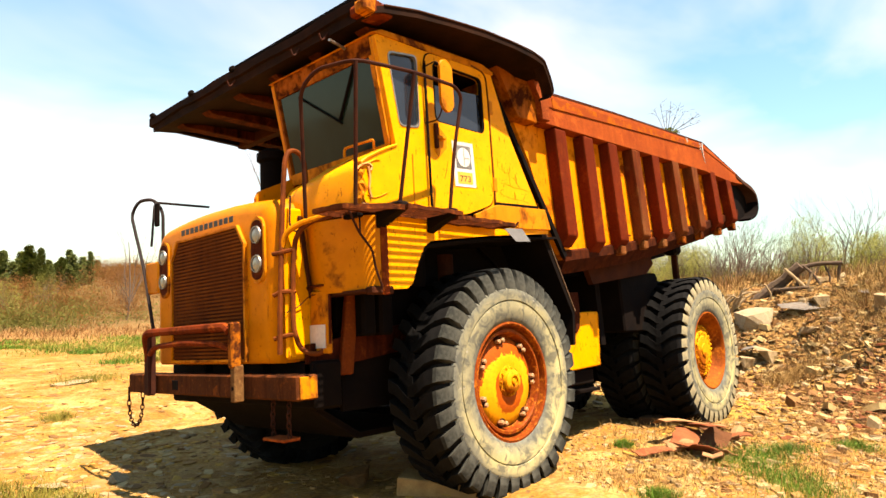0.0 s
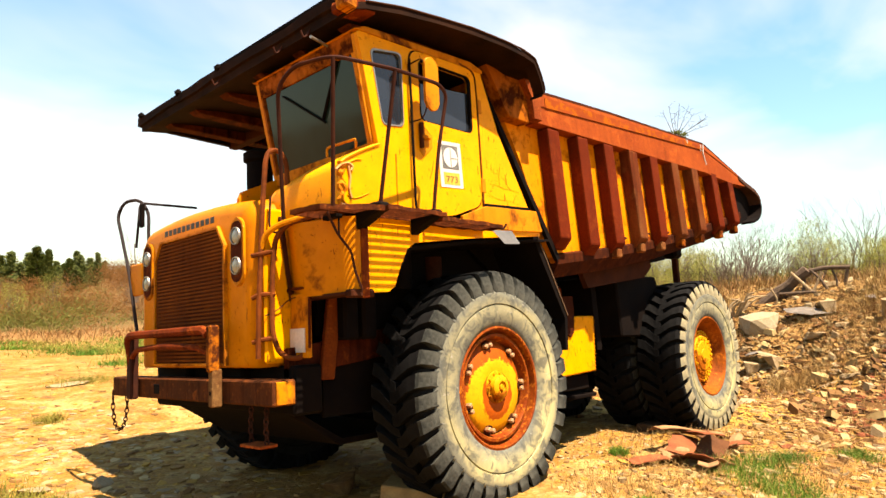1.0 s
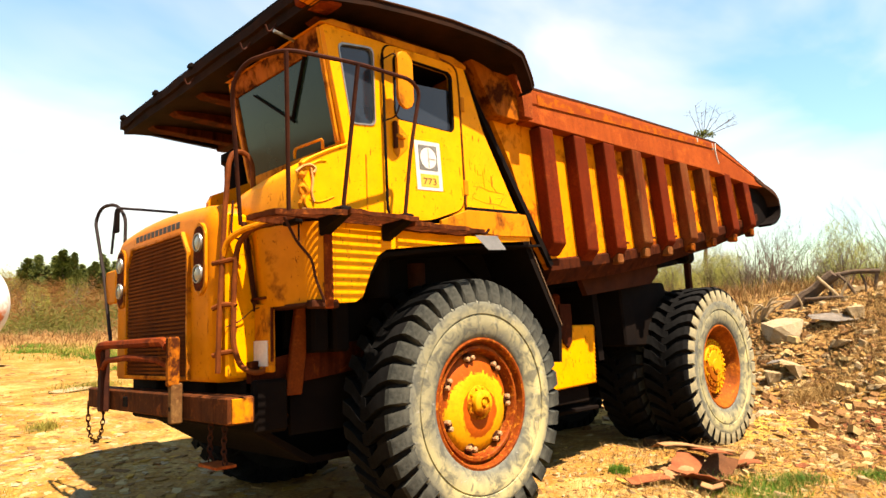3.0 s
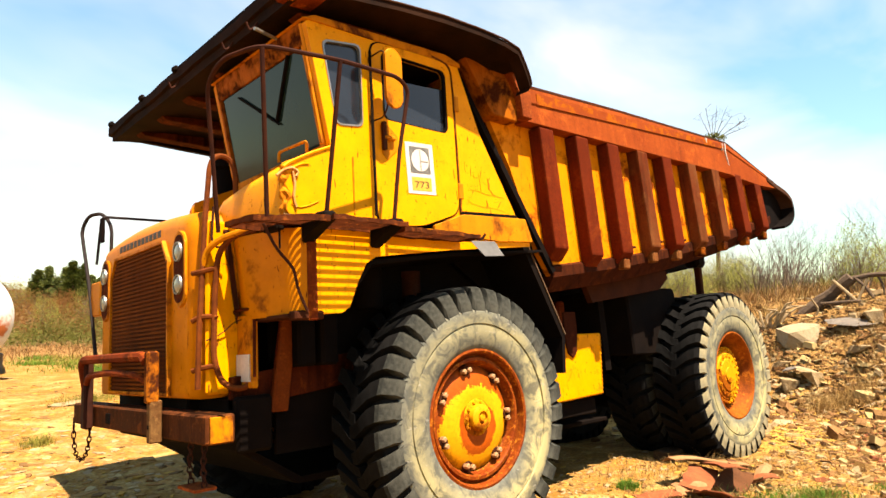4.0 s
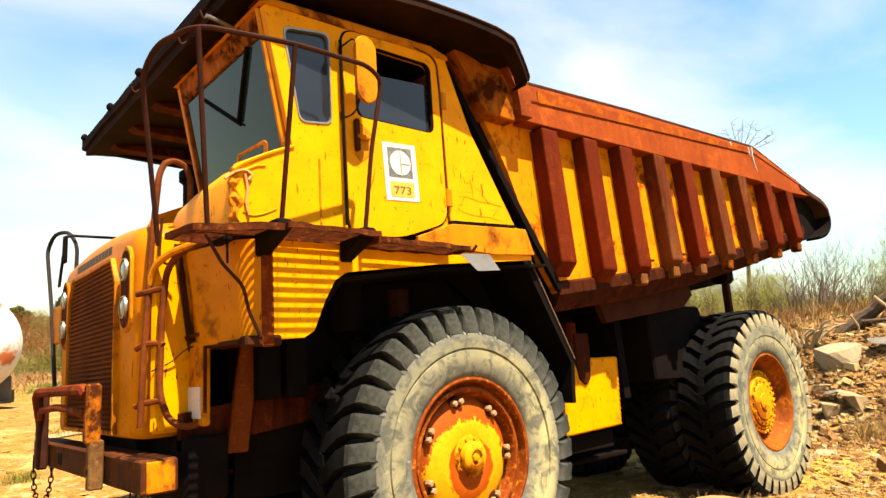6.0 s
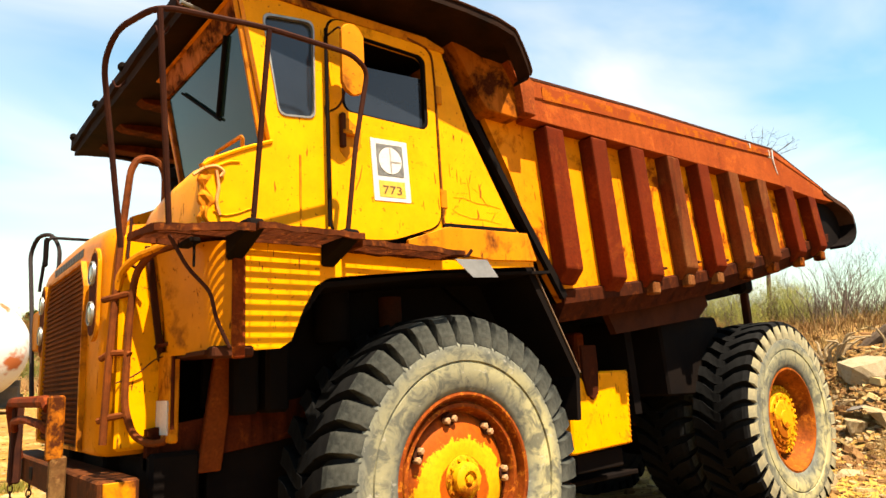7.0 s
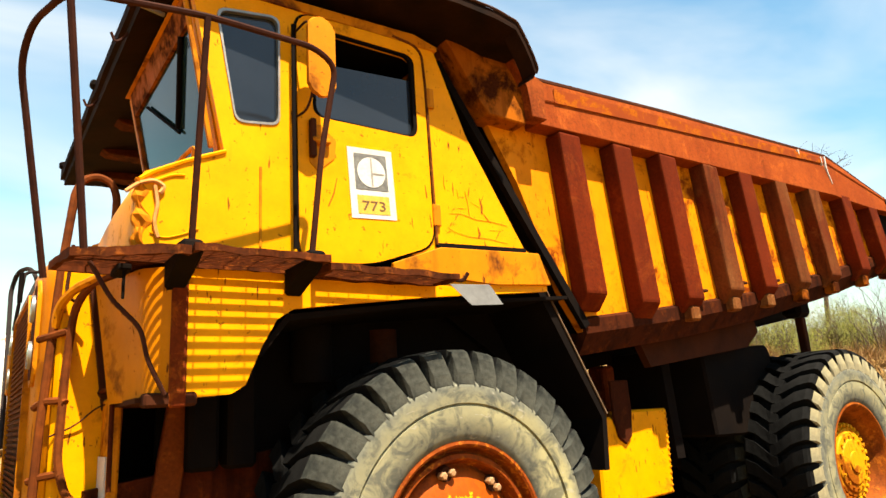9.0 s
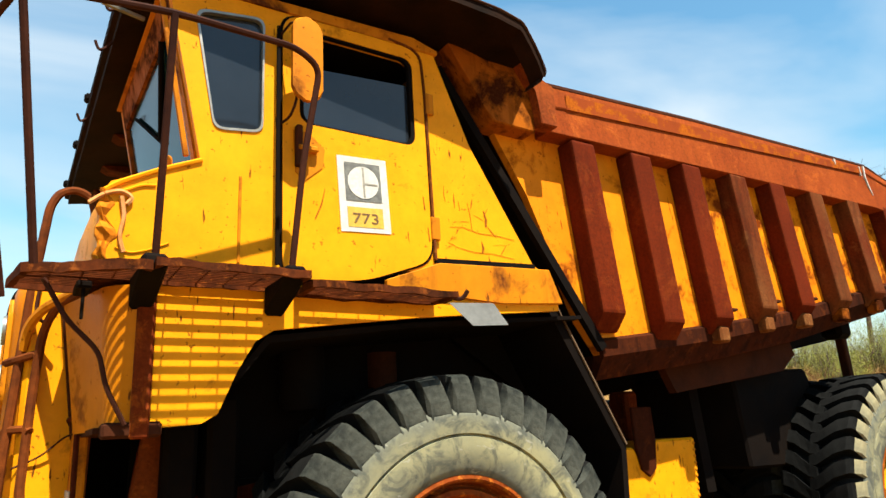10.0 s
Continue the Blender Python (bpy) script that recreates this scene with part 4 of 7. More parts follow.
grab = part("cowl_grab", tube(bend([(-1.30, 0.10, 2.83), (-1.30, 0.10, 2.90), (-1.32, 0.42, 2.90), (-1.32, 0.42, 2.83)], 0.03), 0.011, 6), YELLOW_WORN, truck)
part("pillar_pipe", tube([(-1.40, -0.02, 3.62), (-1.26, -0.02, 2.86)], 0.012, 6), YELLOW_WORN, truck, "thin pipe along the cab pillar")
# cowl: a dented box whose front drops to the nose
cowl = bmesh.new()
rings = []
for y, zf, zt, xf in ((SIDE + 0.005, 2.66, 2.845, -1.555), (0.10, 2.685, 2.85, -1.57), (0.45, 2.66, 2.84, -1.58), (0.75, 2.62, 2.82, -1.58), (0.95, 2.58, 2.78, -1.54), (CAB_FAR - 0.05, 2.54, 2.74, -1.44)):
    rings.append([(xf, y, 2.345), (xf - 0.005, y, zf - 0.08), (xf + 0.02, y, zf - 0.02), (xf + 0.08, y, zf + 0.02), (-1.23, y, zt), (-1.15, y, zt), (-1.15, y, 2.345)])
solid(cowl, rings)
part("cowl", cowl, YELLOW, truck, "dented orange-yellow cowl with a crumpled corner", True)
for pts, r in (([(-1.20, 2.845), (-1.36, 2.775), (-1.50, 2.70), (-1.55, 2.66)], 0.010), ([(-1.50, 2.44), (-1.45, 2.42), (-1.38, 2.44), (-1.31, 2.475)], 0.0035), ([(-1.53, 2.645), (-1.47, 2.672), (-1.42, 2.70), (-1.37, 2.705)], 0.0055)):
    part("crumpled_edge", tube(bend([(x, SIDE - 0.003, z) for x, z in pts], 0.05, 3), r, 6), YELLOW, truck, smooth=True)
torn = bmesh.new()
rr = random.Random(31)
rows = []
for k in range(13):
    z = 2.665 - 0.026 * k
    xa = -1.565 + 0.010 * math.sin(k * 1.7)
    xb = -1.515 + 0.020 * math.sin(k * 1.1 + 0.6) + rr.uniform(-0.008, 0.008) - 0.03 * (k < 2)
    rows.append([(xa, SIDE + 0.02, z), (xa, SIDE - 0.006, z), ((xa * 2 + xb) / 3, SIDE - 0.014 - 0.010 * math.sin(k * 2.3), z), ((xa + xb * 2) / 3, SIDE - 0.006 - 0.008 * math.sin(k * 1.9 + 2), z), (xb, SIDE - 0.003, z), (xb, SIDE + 0.02, z)])
solid(torn, rows)
part("torn_corner", torn, BARE_EDGE, truck, "crumpled corner bared to orange rust")
for pts in ([(-1.60, 2.60), (-1.55, 2.645), (-1.49, 2.665), (-1.45, 2.64), (-1.47, 2.61)], [(-1.56, 2.37), (-1.46, 2.362), (-1.40, 2.375), (-1.30, 2.362)], [(-1.49, 2.64), (-1.475, 2.56), (-1.49, 2.48), (-1.47, 2.42)]):
    part("crumpled_edge", tube(bend([(x, SIDE - 0.010, z) for x, z in pts], 0.03, 3), 0.009, 5), CREASE, truck, "bent pale bare edge", True)
# side glass, rubber and trim
for pts, nm in ((door_win, "door_glass"), (quarter_win, "quarter_glass")):
    g = part(nm, slab(glass_low if nm == "door_glass" else pts, "y", SIDE + 0.020, SIDE + 0.026), SIDE_GLASS, truck, "dark dusty side window")
    cx, cz = sum(p[0] for p in pts) / len(pts), sum(p[1] for p in pts) / len(pts)
    inner = [(cx + (p[0] - cx) * 0.93, cz + (p[1] - cz) * 0.96) for p in pts]
    part("window_trim", ring_frame(pts, inner, SIDE - 0.006, SIDE + 0.019), CHROME if nm == "quarter_glass" else BLACK_AND_SHADE, g)
# Black sheets added inside the cab to stand in for its shade.
part("roof_shade_sheet", box(-1.24, -0.06, SIDE + 0.048, CAB_FAR - 0.05, 3.625, 3.655), BLACK_AND_SHADE, truck)
part("cab_shade_sheet", box(-1.1, -0.1, 0.30, 0.33, 2.45, 3.66), BLACK_AND_SHADE, truck)
# door leaf: a proud sheet with its gap
door_edge = [(-0.47, 3.675), (-0.875, 3.66), (-0.868, 2.36), (-0.47, 2.375), (-0.085, 2.505), (-0.098, 3.675), (-0.47, 3.675)]
door_out = [(v.x, v.z) for v in bend([(x, 0, z) for x, z in door_edge], 0.10, 5)[:-1]]
door_in = [(-0.475 + (x + 0.475) * 0.967, 3.05 + (z - 3.05) * 0.987) for x, z in door_out]
door = part("cab_door", ring_frame(door_out, door_in, SIDE - 0.004, SIDE - 0.001), BLACK_AND_SHADE, truck, "yellow cab door with a dark rubber gap")
part("door_skin", wall_with_holes(door_in, [door_win], SIDE - 0.011, SIDE - 0.003), YELLOW, door)
part("door_rail", tube([(-0.888, SIDE - 0.03, 3.56), (-0.885, SIDE - 0.03, 2.42)], 0.010), BLACK_AND_SHADE, door)
part("handle", box(-0.80, -0.70, SIDE - 0.05, SIDE - 0.012, 2.955, 2.985, 0.008), YELLOW_WORN, door)
# Darker rusting-yellow patch on the door round the handle.
part("handle_patch", slab([(-0.81, 3.06), (-0.74, 3.06), (-0.66, 2.99), (-0.67, 2.90), (-0.76, 2.82), (-0.80, 2.86)], "y", SIDE - 0.016, SIDE - 0.0105), YELLOW_WORN, door)
part("latch", box(-0.805, -0.775, SIDE - 0.045, SIDE - 0.010, 2.88, 3.08, 0.006), DARK_RUST, door)
part("hinge", box(-0.10, -0.05, SIDE - 0.022, SIDE - 0.004, 2.62, 2.74, 0.005), YELLOW_WORN, door)
part("hinge", box(-0.10, -0.05, SIDE - 0.022, SIDE - 0.004, 3.30, 3.42, 0.005), YELLOW_WORN, door)
sign = part("decal", box(-0.592, -0.335, SIDE - 0.0145, SIDE - 0.0112, 2.615, 2.985), WHITE, truck, "white model plate with a grey square and the number 773")
part("decal_square", box(-0.558, -0.372, SIDE - 0.0165, SIDE - 0.0148, 2.765, 2.955), plain("faded grey ink", (0.0661, 0.0661, 0.0628), (0.132, 0.132, 0.119), 25, 0.6), sign)
part("decal_disc", lathe([(0.0, -0.0), (0.080, 0.0), (0.080, 0.0015), (0, 0.0015)], (-0.465, SIDE - 0.0186, 2.858), 32), WHITE, sign)
FADED_INK = plain("worn grey ink", (0.146, 0.139, 0.119), (0.278, 0.258, 0.218), 40, 0.6)
part("decal_stroke", box(-0.468, -0.459, SIDE - 0.0206, SIDE - 0.0188, 2.785, 2.932), FADED_INK, sign)
part("decal_stroke", box(-0.459, -0.392, SIDE - 0.0206, SIDE - 0.0188, 2.848, 2.855), FADED_INK, sign)
sign.matrix_basis = Matrix.Translation((-0.465, 0, 2.80)) @ Matrix.Rotation(radians(-3), 4, "Y") @ Matrix.Translation((0.465, 0, -2.80))
part("decal_patch", box(-0.555, -0.372, SIDE - 0.0160, SIDE - 0.0147, 2.638, 2.735), plain("yellow number field", (0.476, 0.311, 0.0198), (0.437, 0.265, 0.0198), 12, 0.55), sign, "yellow field behind the number")
txt = bpy.data.curves.new("number", "FONT")
txt.body, txt.size, txt.extrude, txt.align_x = "773", 0.082, 0.0008, "CENTER"
num = new("number", txt)
dg = bpy.context.evaluated_depsgraph_get()
num_me = bpy.data.meshes.new_from_object(num.evaluated_get(dg))
bpy.data.objects.remove(num)
num_me.materials.clear()
num_me.materials.append(plain("faded olive ink", (0.132, 0.0496, 0.00529), (0.0794, 0.0331, 0.00529), 30, 0.6, 0, 0.1))
num_ob = new("number", num_me)
num_ob.parent = sign
num_ob.matrix_basis = pose(-0.463, SIDE - 0.0172, 2.658, 90) @ Matrix.Diagonal((1.15, 0.85, 1, 1))
BEAD_RUST = rusted("rust-brown bead", (0.0759, 0.0179, 0.00446), (0.143, 0.0402, 0.00714), (0.268, 0.0893, 0.00893), 0.6, 8)
# seam lines behind and ahead of the door
part("weld_seam", box(-1.045, -1.033, SIDE - 0.006, SIDE + 0.001, 2.42, 2.80, 0.002), YELLOW_WORN, truck)
part("seam", slab([(-0.085, 2.505), (0.555, 2.532), (0.55, 2.555), (-0.08, 2.53)], "y", SIDE - 0.008, SIDE - 0.001), BLACK_AND_SHADE, truck)
part("skirt", slab([(-0.36, 2.40), (-0.06, 2.505), (0.645, 2.53), (0.72, 2.345), (0.3, 2.325), (-0.36, 2.36)], "y", SIDE - 0.02, SIDE + 0.01, 0.004), YELLOW_WORN, truck, "worn yellow skirt under the cab")
part("door_bead", tube(bend([(-0.30, SIDE - 0.010, 3.685), (-0.115, SIDE - 0.012, 3.66), (-0.098, SIDE - 0.012, 3.40), (-0.082, SIDE - 0.012, 2.52)], 0.08), 0.009, 6), BEAD_RUST, truck, "rust-brown bead round the door", True)
# scratches bared to rust on the cab and the tub's front panel
rs = random.Random(52)
SCRATCH = plain("scratched rust", (0.265, 0.0794, 0.00661), (0.159, 0.043, 0.00661), 20, 0.85, 0, 0.3)
for k in range(13):
    cx, cz = rs.uniform(0.0, 0.36), rs.uniform(2.60, 2.86)
    a, ln, w = rs.gauss(1.1, 0.9), rs.uniform(0.012, 0.045), rs.uniform(0.0015, 0.004)
    if cx < 0.46 - 0.55 * (cz - 2.56):
        dx, dz = math.cos(a) * ln, math.sin(a) * ln
        part("scratch", slab([(cx - dx, cz - dz), (cx + w, cz), (cx + dx, cz + dz), (cx - w, cz + 0.3 * w)], "y", SIDE - 0.0027, SIDE - 0.0015), SCRATCH, cab)
for pts, w in (([(0.02, 2.705), (0.10, 2.712), (0.20, 2.690), (0.32, 2.690), (0.43, 2.678)], 0.0018), ([(0.0, 2.625), (0.06, 2.60), (0.16, 2.585), (0.28, 2.588), (0.42, 2.572)], 0.0014), ([(0.235, 2.82), (0.245, 2.77), (0.24, 2.73)], 0.010), ([(0.21, 2.645), (0.215, 2.61), (0.205, 2.585)], 0.010),
               ([(-0.005, 2.92), (-0.008, 2.87), (0.0, 2.84)], 0.0018), ([(0.08, 2.85), (0.085, 2.80)], 0.0018), ([(0.135, 2.85), (0.15, 2.77), (0.155, 2.70)], 0.0018), ([(-0.66, 2.80), (-0.68, 2.72), (-0.71, 2.65)], 0.005), ([(-0.14, 2.84), (-0.135, 2.77)], 0.006), ([(-0.12, 2.68), (-0.115, 2.61)], 0.006)):
    out = [(x, z + w * (0.35 + 0.65 * math.sin(3.0 * (k + 0.2) / len(pts)))) for k, (x, z) in enumerate(pts)] if abs(pts[0][0] - pts[-1][0]) > 0.2 else [(x + w * (0.3 + math.sin(3.0 * (k + 0.2) / len(pts))), z) for k, (x, z) in enumerate(pts)]
    part("scratch", slab(pts + out[::-1], "y", SIDE - (0.0132 if pts[0][0] < -0.1 else 0.0030), SIDE - (0.0118 if pts[0][0] < -0.1 else 0.0015)), SCRATCH, cab)
# mirror
mir = part("mirror_arm", tube(bend([(-0.88, SIDE, 3.52), (-0.86, -0.16, 3.54), (-0.845, -0.185, 3.50), (-0.845, -0.185, 3.14), (-0.86, -0.15, 3.07), (-0.88, SIDE, 3.07)], 0.04), 0.006, 6), PIPE_RUST, truck, "thin rusty mirror arm")
part("mirror_head", slab(rounded(-0.875, -0.735, 3.13, 3.545, 0.06), "y", -0.215, -0.19, 0.008), YELLOW_WORN, mir, "yellow-backed mirror")

# air cleaner and exhaust on the hood, and the far-side rail
part("air_cleaner", lathe([(0, 0), (0.12, 0), (0.12, -0.58), (0.15, -0.60), (0.15, -0.67), (0.09, -0.71), (0, -0.71)], (0, 0, 0), 24), BLACK_AND_SHADE, truck, "black air cleaner can", True).matrix_basis = pose(-1.0, 1.90, 2.56, -90)
far_rail = part("hood_handrail", tube(bend([(-1.80, 2.69, 1.60), (-1.80, 2.90, 2.20), (-1.80, 3.19, 2.76), (-1.77, 3.10, 2.89), (-1.70, 2.92, 2.89), (-1.65, 2.82, 2.76), (-1.66, 2.80, 2.36)], 0.09), 0.016), PIPE_DARK, truck, "bent dark brown tube handrail beside the hood", True)
far_rail.matrix_basis = Matrix.Translation((-0.02, -0.04, 0.0))
part("rail_bar", tube(bend([(-1.78, 2.78, 2.40), (-1.74, 2.80, 2.83), (-1.16, 2.85, 2.85)], 0.05), 0.012), PIPE_DARK, far_rail, smooth=True)
part("mirror_bracket", box(-1.78, -1.75, 2.66, 2.72, 2.58, 2.80, 0.008), BLACK_AND_SHADE, far_rail)
part("rail_plate", box(-1.80, -1.75, 2.60, 2.86, 1.95, 2.24, 0.01), YELLOW_WORN, far_rail)

# canopy over the cab, one piece with the tub
CAN_EDGE = [(-1.50, -0.16, 3.775), (-1.40, -0.185, 3.80), (-1.10, -0.225, 3.838), (-0.75, -0.265, 3.858), (-0.40, -0.30, 3.866), (-0.05, -0.33, 3.858), (0.20, -0.345, 3.836), (0.352, -0.349, 3.806),
            (0.372, -0.349, 3.785), (0.425, -0.346, 3.705), (0.475, -0.338, 3.625), (0.512, -0.325, 3.565), (0.508, -0.31, 3.54), (0.485, -0.30, 3.53)]
cb = bmesh.new()
rings = []
for x, y, z in CAN_EDGE[:8]:
    rings.append([(x, y, z - 0.05), (x, y, z), (x, 0.35, z + 0.045), (x, 2 * YC - y - 0.35, z + 0.045), (x, 2 * YC - y - 0.02, z), (x, 2 * YC - y - 0.02, z - 0.05)])
rings.append([(0.75, 0.02, 3.76), (0.75, 0.02, 3.80), (0.75, 0.35, 3.845), (0.75, 2 * YC - 0.35, 3.845), (0.75, 2 * YC - 0.02, 3.80), (0.75, 2 * YC - 0.02, 3.76)])
solid(cb, rings)
can = part("canopy", cb, CANOPY, truck, "dark rusty sheet-steel canopy over the cab", True)
for far in (False, True):
    cb = bmesh.new()
    solid(cb, [[(x - d, 2 * YC - y - q if far else y + q, z - t) for d, q, t in ((0.02, 0.0, 0.035), (0.0, 0.0, 0.0), (0.0, 0.11, 0.0), (0.02, 0.11, 0.035))] for x, y, z in CAN_EDGE[6:]])
    part("canopy_curl", cb, CANOPY, can, "black curled corner strip of the canopy")
rim_line = [(x, y - 0.004, z + 0.004 + 0.004 * math.sin(9 * x)) for x, y, z in CAN_EDGE[1:-1]]
part("canopy_rim", tube(bend(rim_line, 0.04, 3), 0.008, 5), CURL_RUST, can, "thin weathered rim", True)
lip = part("canopy_lip", slab([(-1.525, 3.80), (-1.47, 3.79), (-1.44, 3.895), (-1.525, 3.875)], "y", -0.06, 3.42), CANOPY, can, "rust-eaten front lip")
eaten(lip.data, 0.022)
part("lip_plate", slab([(-1.50, 3.895), (-1.36, 3.91), (-1.36, 3.94), (-1.50, 3.93)], "y", 0.02, 1.75, 0.006), BLACK_AND_SHADE, can)
end = part("lip_end", slab([(-1.555, 3.73), (-1.56, 3.80), (-1.50, 3.85), (-1.30, 3.82), (-1.29, 3.745)], "y", -0.17, 0.02, 0.015), TUB_RUST, can, "rust-brown end of the canopy beam")
part("end_cap", slab([(-1.575, 3.735), (-1.58, 3.81), (-1.51, 3.862), (-1.455, 3.852), (-1.47, 3.725)], "y", -0.175, -0.06, 0.012), YELLOW_WORN, end, "yellow painted tip")
for y in (0.15, 0.75, 1.35, 1.95, 2.55, 3.10):
    part("canopy_beam", slab([(-1.44, 3.81), (-1.30, 3.73), (0.35, 3.70), (0.35, 3.82), (-1.44, 3.835)], "y", y - 0.07, y + 0.07, 0.006), BEAM_RUST, can)
part("canopy_edge", slab([(-1.44, 3.78), (0.40, 3.70), (0.40, 3.83), (-1.44, 3.86)], "y", 3.36, 3.42), CANOPY, can)
part("canopy_cross", box(-0.5, -0.4, 0.1, 3.4, 3.71, 3.83, 0.006), DARK_RUST, can)
for y in (1.70, 2.48, 3.34):
    part("bolt_lug", box(-1.55, -1.50, y - 0.035, y + 0.035, 3.86, 3.915, 0.015), BLACK_AND_SHADE, can)
for y, z in ((0.35, 3.70), (0.72, 3.70), (1.7, 3.74)):
    part("hook", tube(bend([(-1.48, y, z + 0.08), (-1.53, y, z), (-1.56, y, z - 0.02), (-1.58, y, z + 0.03)], 0.02), 0.008, 5), PIPE_RUST, can)
part("clamp", tube([(-1.42, 0.25, 3.62), (-1.60, 0.20, 3.62)], 0.012, 6), CHROME, can)

# tub
def tub_outline():
    return [(0.348, 3.579), (0.671, 3.021), (0.975, 2.286), (1.112, 2.09), (2.3, 2.25), (3.4, 2.41), (4.8, 2.68), (5.9, 2.95), (6.25, 3.06), (6.25, 3.20), (5.95, 3.34), (4.3, 3.66), (0.8, 3.56)]
tub = bmesh.new()
o = tub_outline()
solid(tub, [[(x, side_y(x) + d, z) for x, z in o] for d in (0.0, 0.05)])
body = part("tub_side", tub, TUB_PAINT, truck, "rust-streaked yellow tub side")
tub = bmesh.new()
solid(tub, [[(x, 2 * YC - side_y(x) - d, z) for x, z in o] for d in (0.0, 0.05)])
part("tub_side", tub, TUB_PAINT, truck)
part("tub_floor", slab([(1.14, 2.10), (1.22, 2.0), (2.3, 2.14), (3.35, 2.30), (4.7, 2.57), (5.85, 2.84), (6.25, 3.06), (6.28, 3.22), (6.2, 3.22), (5.8, 2.92), (3.35, 2.40), (1.3, 2.12)], "y", 0.20, 2 * YC - 0.20), DARK_RUST, truck, "dark rusty tub floor")
part("tub_front", slab([(0.42, 3.62), (0.75, 3.05), (1.10, 2.24), (1.18, 2.05), (1.26, 2.08), (0.83, 3.08), (0.50, 3.64)], "y", 0.22, 2 * YC - 0.22), BLACK_AND_SHADE, truck)
def rounded_loop(pts, r):
    """A closed outline in x, z with its corners rounded."""
    mid = ((pts[0][0] + pts[-1][0]) / 2, (pts[0][1] + pts[-1][1]) / 2)
    line = bend([(x, 0, z) for x, z in [mid] + pts + [mid]], r, 4)
    return [(v.x, v.z) for v in line[:-1]]


# Recess under the tail: its shade is put in as near black.
part("tail_lip", slab(rounded_loop([(5.46, 2.80), (6.0, 2.88), (6.26, 2.97), (6.375, 3.14), (6.30, 3.33), (5.95, 3.47), (5.46, 3.55)], 0.10), "y", 0.02, 2 * YC - 0.02, 0.01), BLACK_AND_SHADE, truck, "hollow under the curled tail, its shade coloured black", True)
curl_out = [(5.72, 3.552), (6.10, 3.462), (6.27, 3.40), (6.37, 3.28), (6.405, 3.14), (6.35, 3.02), (6.20, 2.92), (5.95, 2.855)]
curl_in = [(5.95, 2.89), (6.18, 2.965), (6.30, 3.05), (6.345, 3.14), (6.315, 3.25), (6.235, 3.335), (6.08, 3.39), (5.72, 3.485)]
smooth_out, smooth_in = (bend([(x, 0, z) for x, z in c], 0.09, 4) for c in (curl_out, curl_in[::-1]))
curl_rings = []
for k, (a, b) in enumerate(zip(smooth_out, smooth_in)):
    face = -0.085 - 0.06 * min(1.0, k / 12)
    curl_rings.append([(a.x, face, a.z), (b.x, face - 0.008, b.z), (b.x, 0.03, b.z), (a.x, 0.03, a.z)])
# The curl's lower half is coloured black for the shade under it.
half = len(curl_rings) * 5 // 9
for name, lot, mat, label in (("tail_edge", curl_rings[:half], CURL_RUST, "brown rolled edge of the tail"), ("tail_nose", curl_rings[half - 1:], BLACK_AND_SHADE, "rounded nose of the tail, underside shade coloured black")):
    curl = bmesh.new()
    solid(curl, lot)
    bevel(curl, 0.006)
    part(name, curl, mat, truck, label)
# long top rail: upright upper face, lower face set back
rl = bmesh.new()
rings = []
for x, zt, zs, zl in ((0.78, 3.730, 3.560, 3.395), (2.18, 3.790, 3.662, 3.410), (4.59, 3.850, 3.750, 3.435), (4.71, 3.825, 3.727, 3.425), (5.40, 3.651, 3.595, 3.395), (5.83, 3.543, 3.506, 3.41), (6.05, 3.485, 3.465, 3.425)):
    y, yo = side_y(x), side_y(x) - 0.124
    rings.append([(x, yo + 0.016, zt), (x, yo, zs + 0.012), (x, yo + 0.010, zs), (x, yo - 0.006, zl), (x, y + 0.01, zl), (x, y + 0.01, zt)])
solid(rl, rings)
bevel(rl, 0.005)
part("top_rail", rl, RAIL_EVEN, truck, "bright rusty box rail along the tub")
rl = bmesh.new()
solid(rl, [[(x, 2 * YC - y, z) for x, y, z in r] for r in rings])
part("top_rail", rl, RAIL_RUST, truck)
crust = bmesh.new()
solid(crust, [[(p.x, p.y - 0.006, p.z - 0.016), (p.x, p.y - 0.003, p.z + 0.006), (p.x, p.y + 0.05, p.z + 0.008), (p.x, p.y + 0.05, p.z - 0.016)] for p in (Vector(r[0]) for r in rings)])
part("rail_crust", crust, DARK_RUST, truck, "dark crusted upper edge of the rail")
part("corner_block", slab([(0.09, 3.80), (0.60, 3.80), (0.68, 3.64), (0.68, 3.37), (0.377, 3.378), (0.318, 3.447)], "y", -0.02, 0.16, 0.008), SHADED_RUSTY_YELLOW, truck, "rust-stained block at the tub's front corner, darkened for canopy shade")
part("rail_tongue", slab([(0.514, 3.81), (0.575, 3.83), (0.708, 3.687), (0.80, 3.662), (0.80, 3.40), (0.677, 3.40), (0.657, 3.60)], "y", -0.085, 0.02, 0.006), RAIL_RUST, truck)
part("rail_plate", slab([(0.95, 3.58), (4.5, 3.745), (4.5, 3.80), (0.95, 3.68)], "y", 0, 0.006), RAIL_FLAKE, truck).matrix_basis = pose(0, -0.014, 0, 0, 0, -0.69)
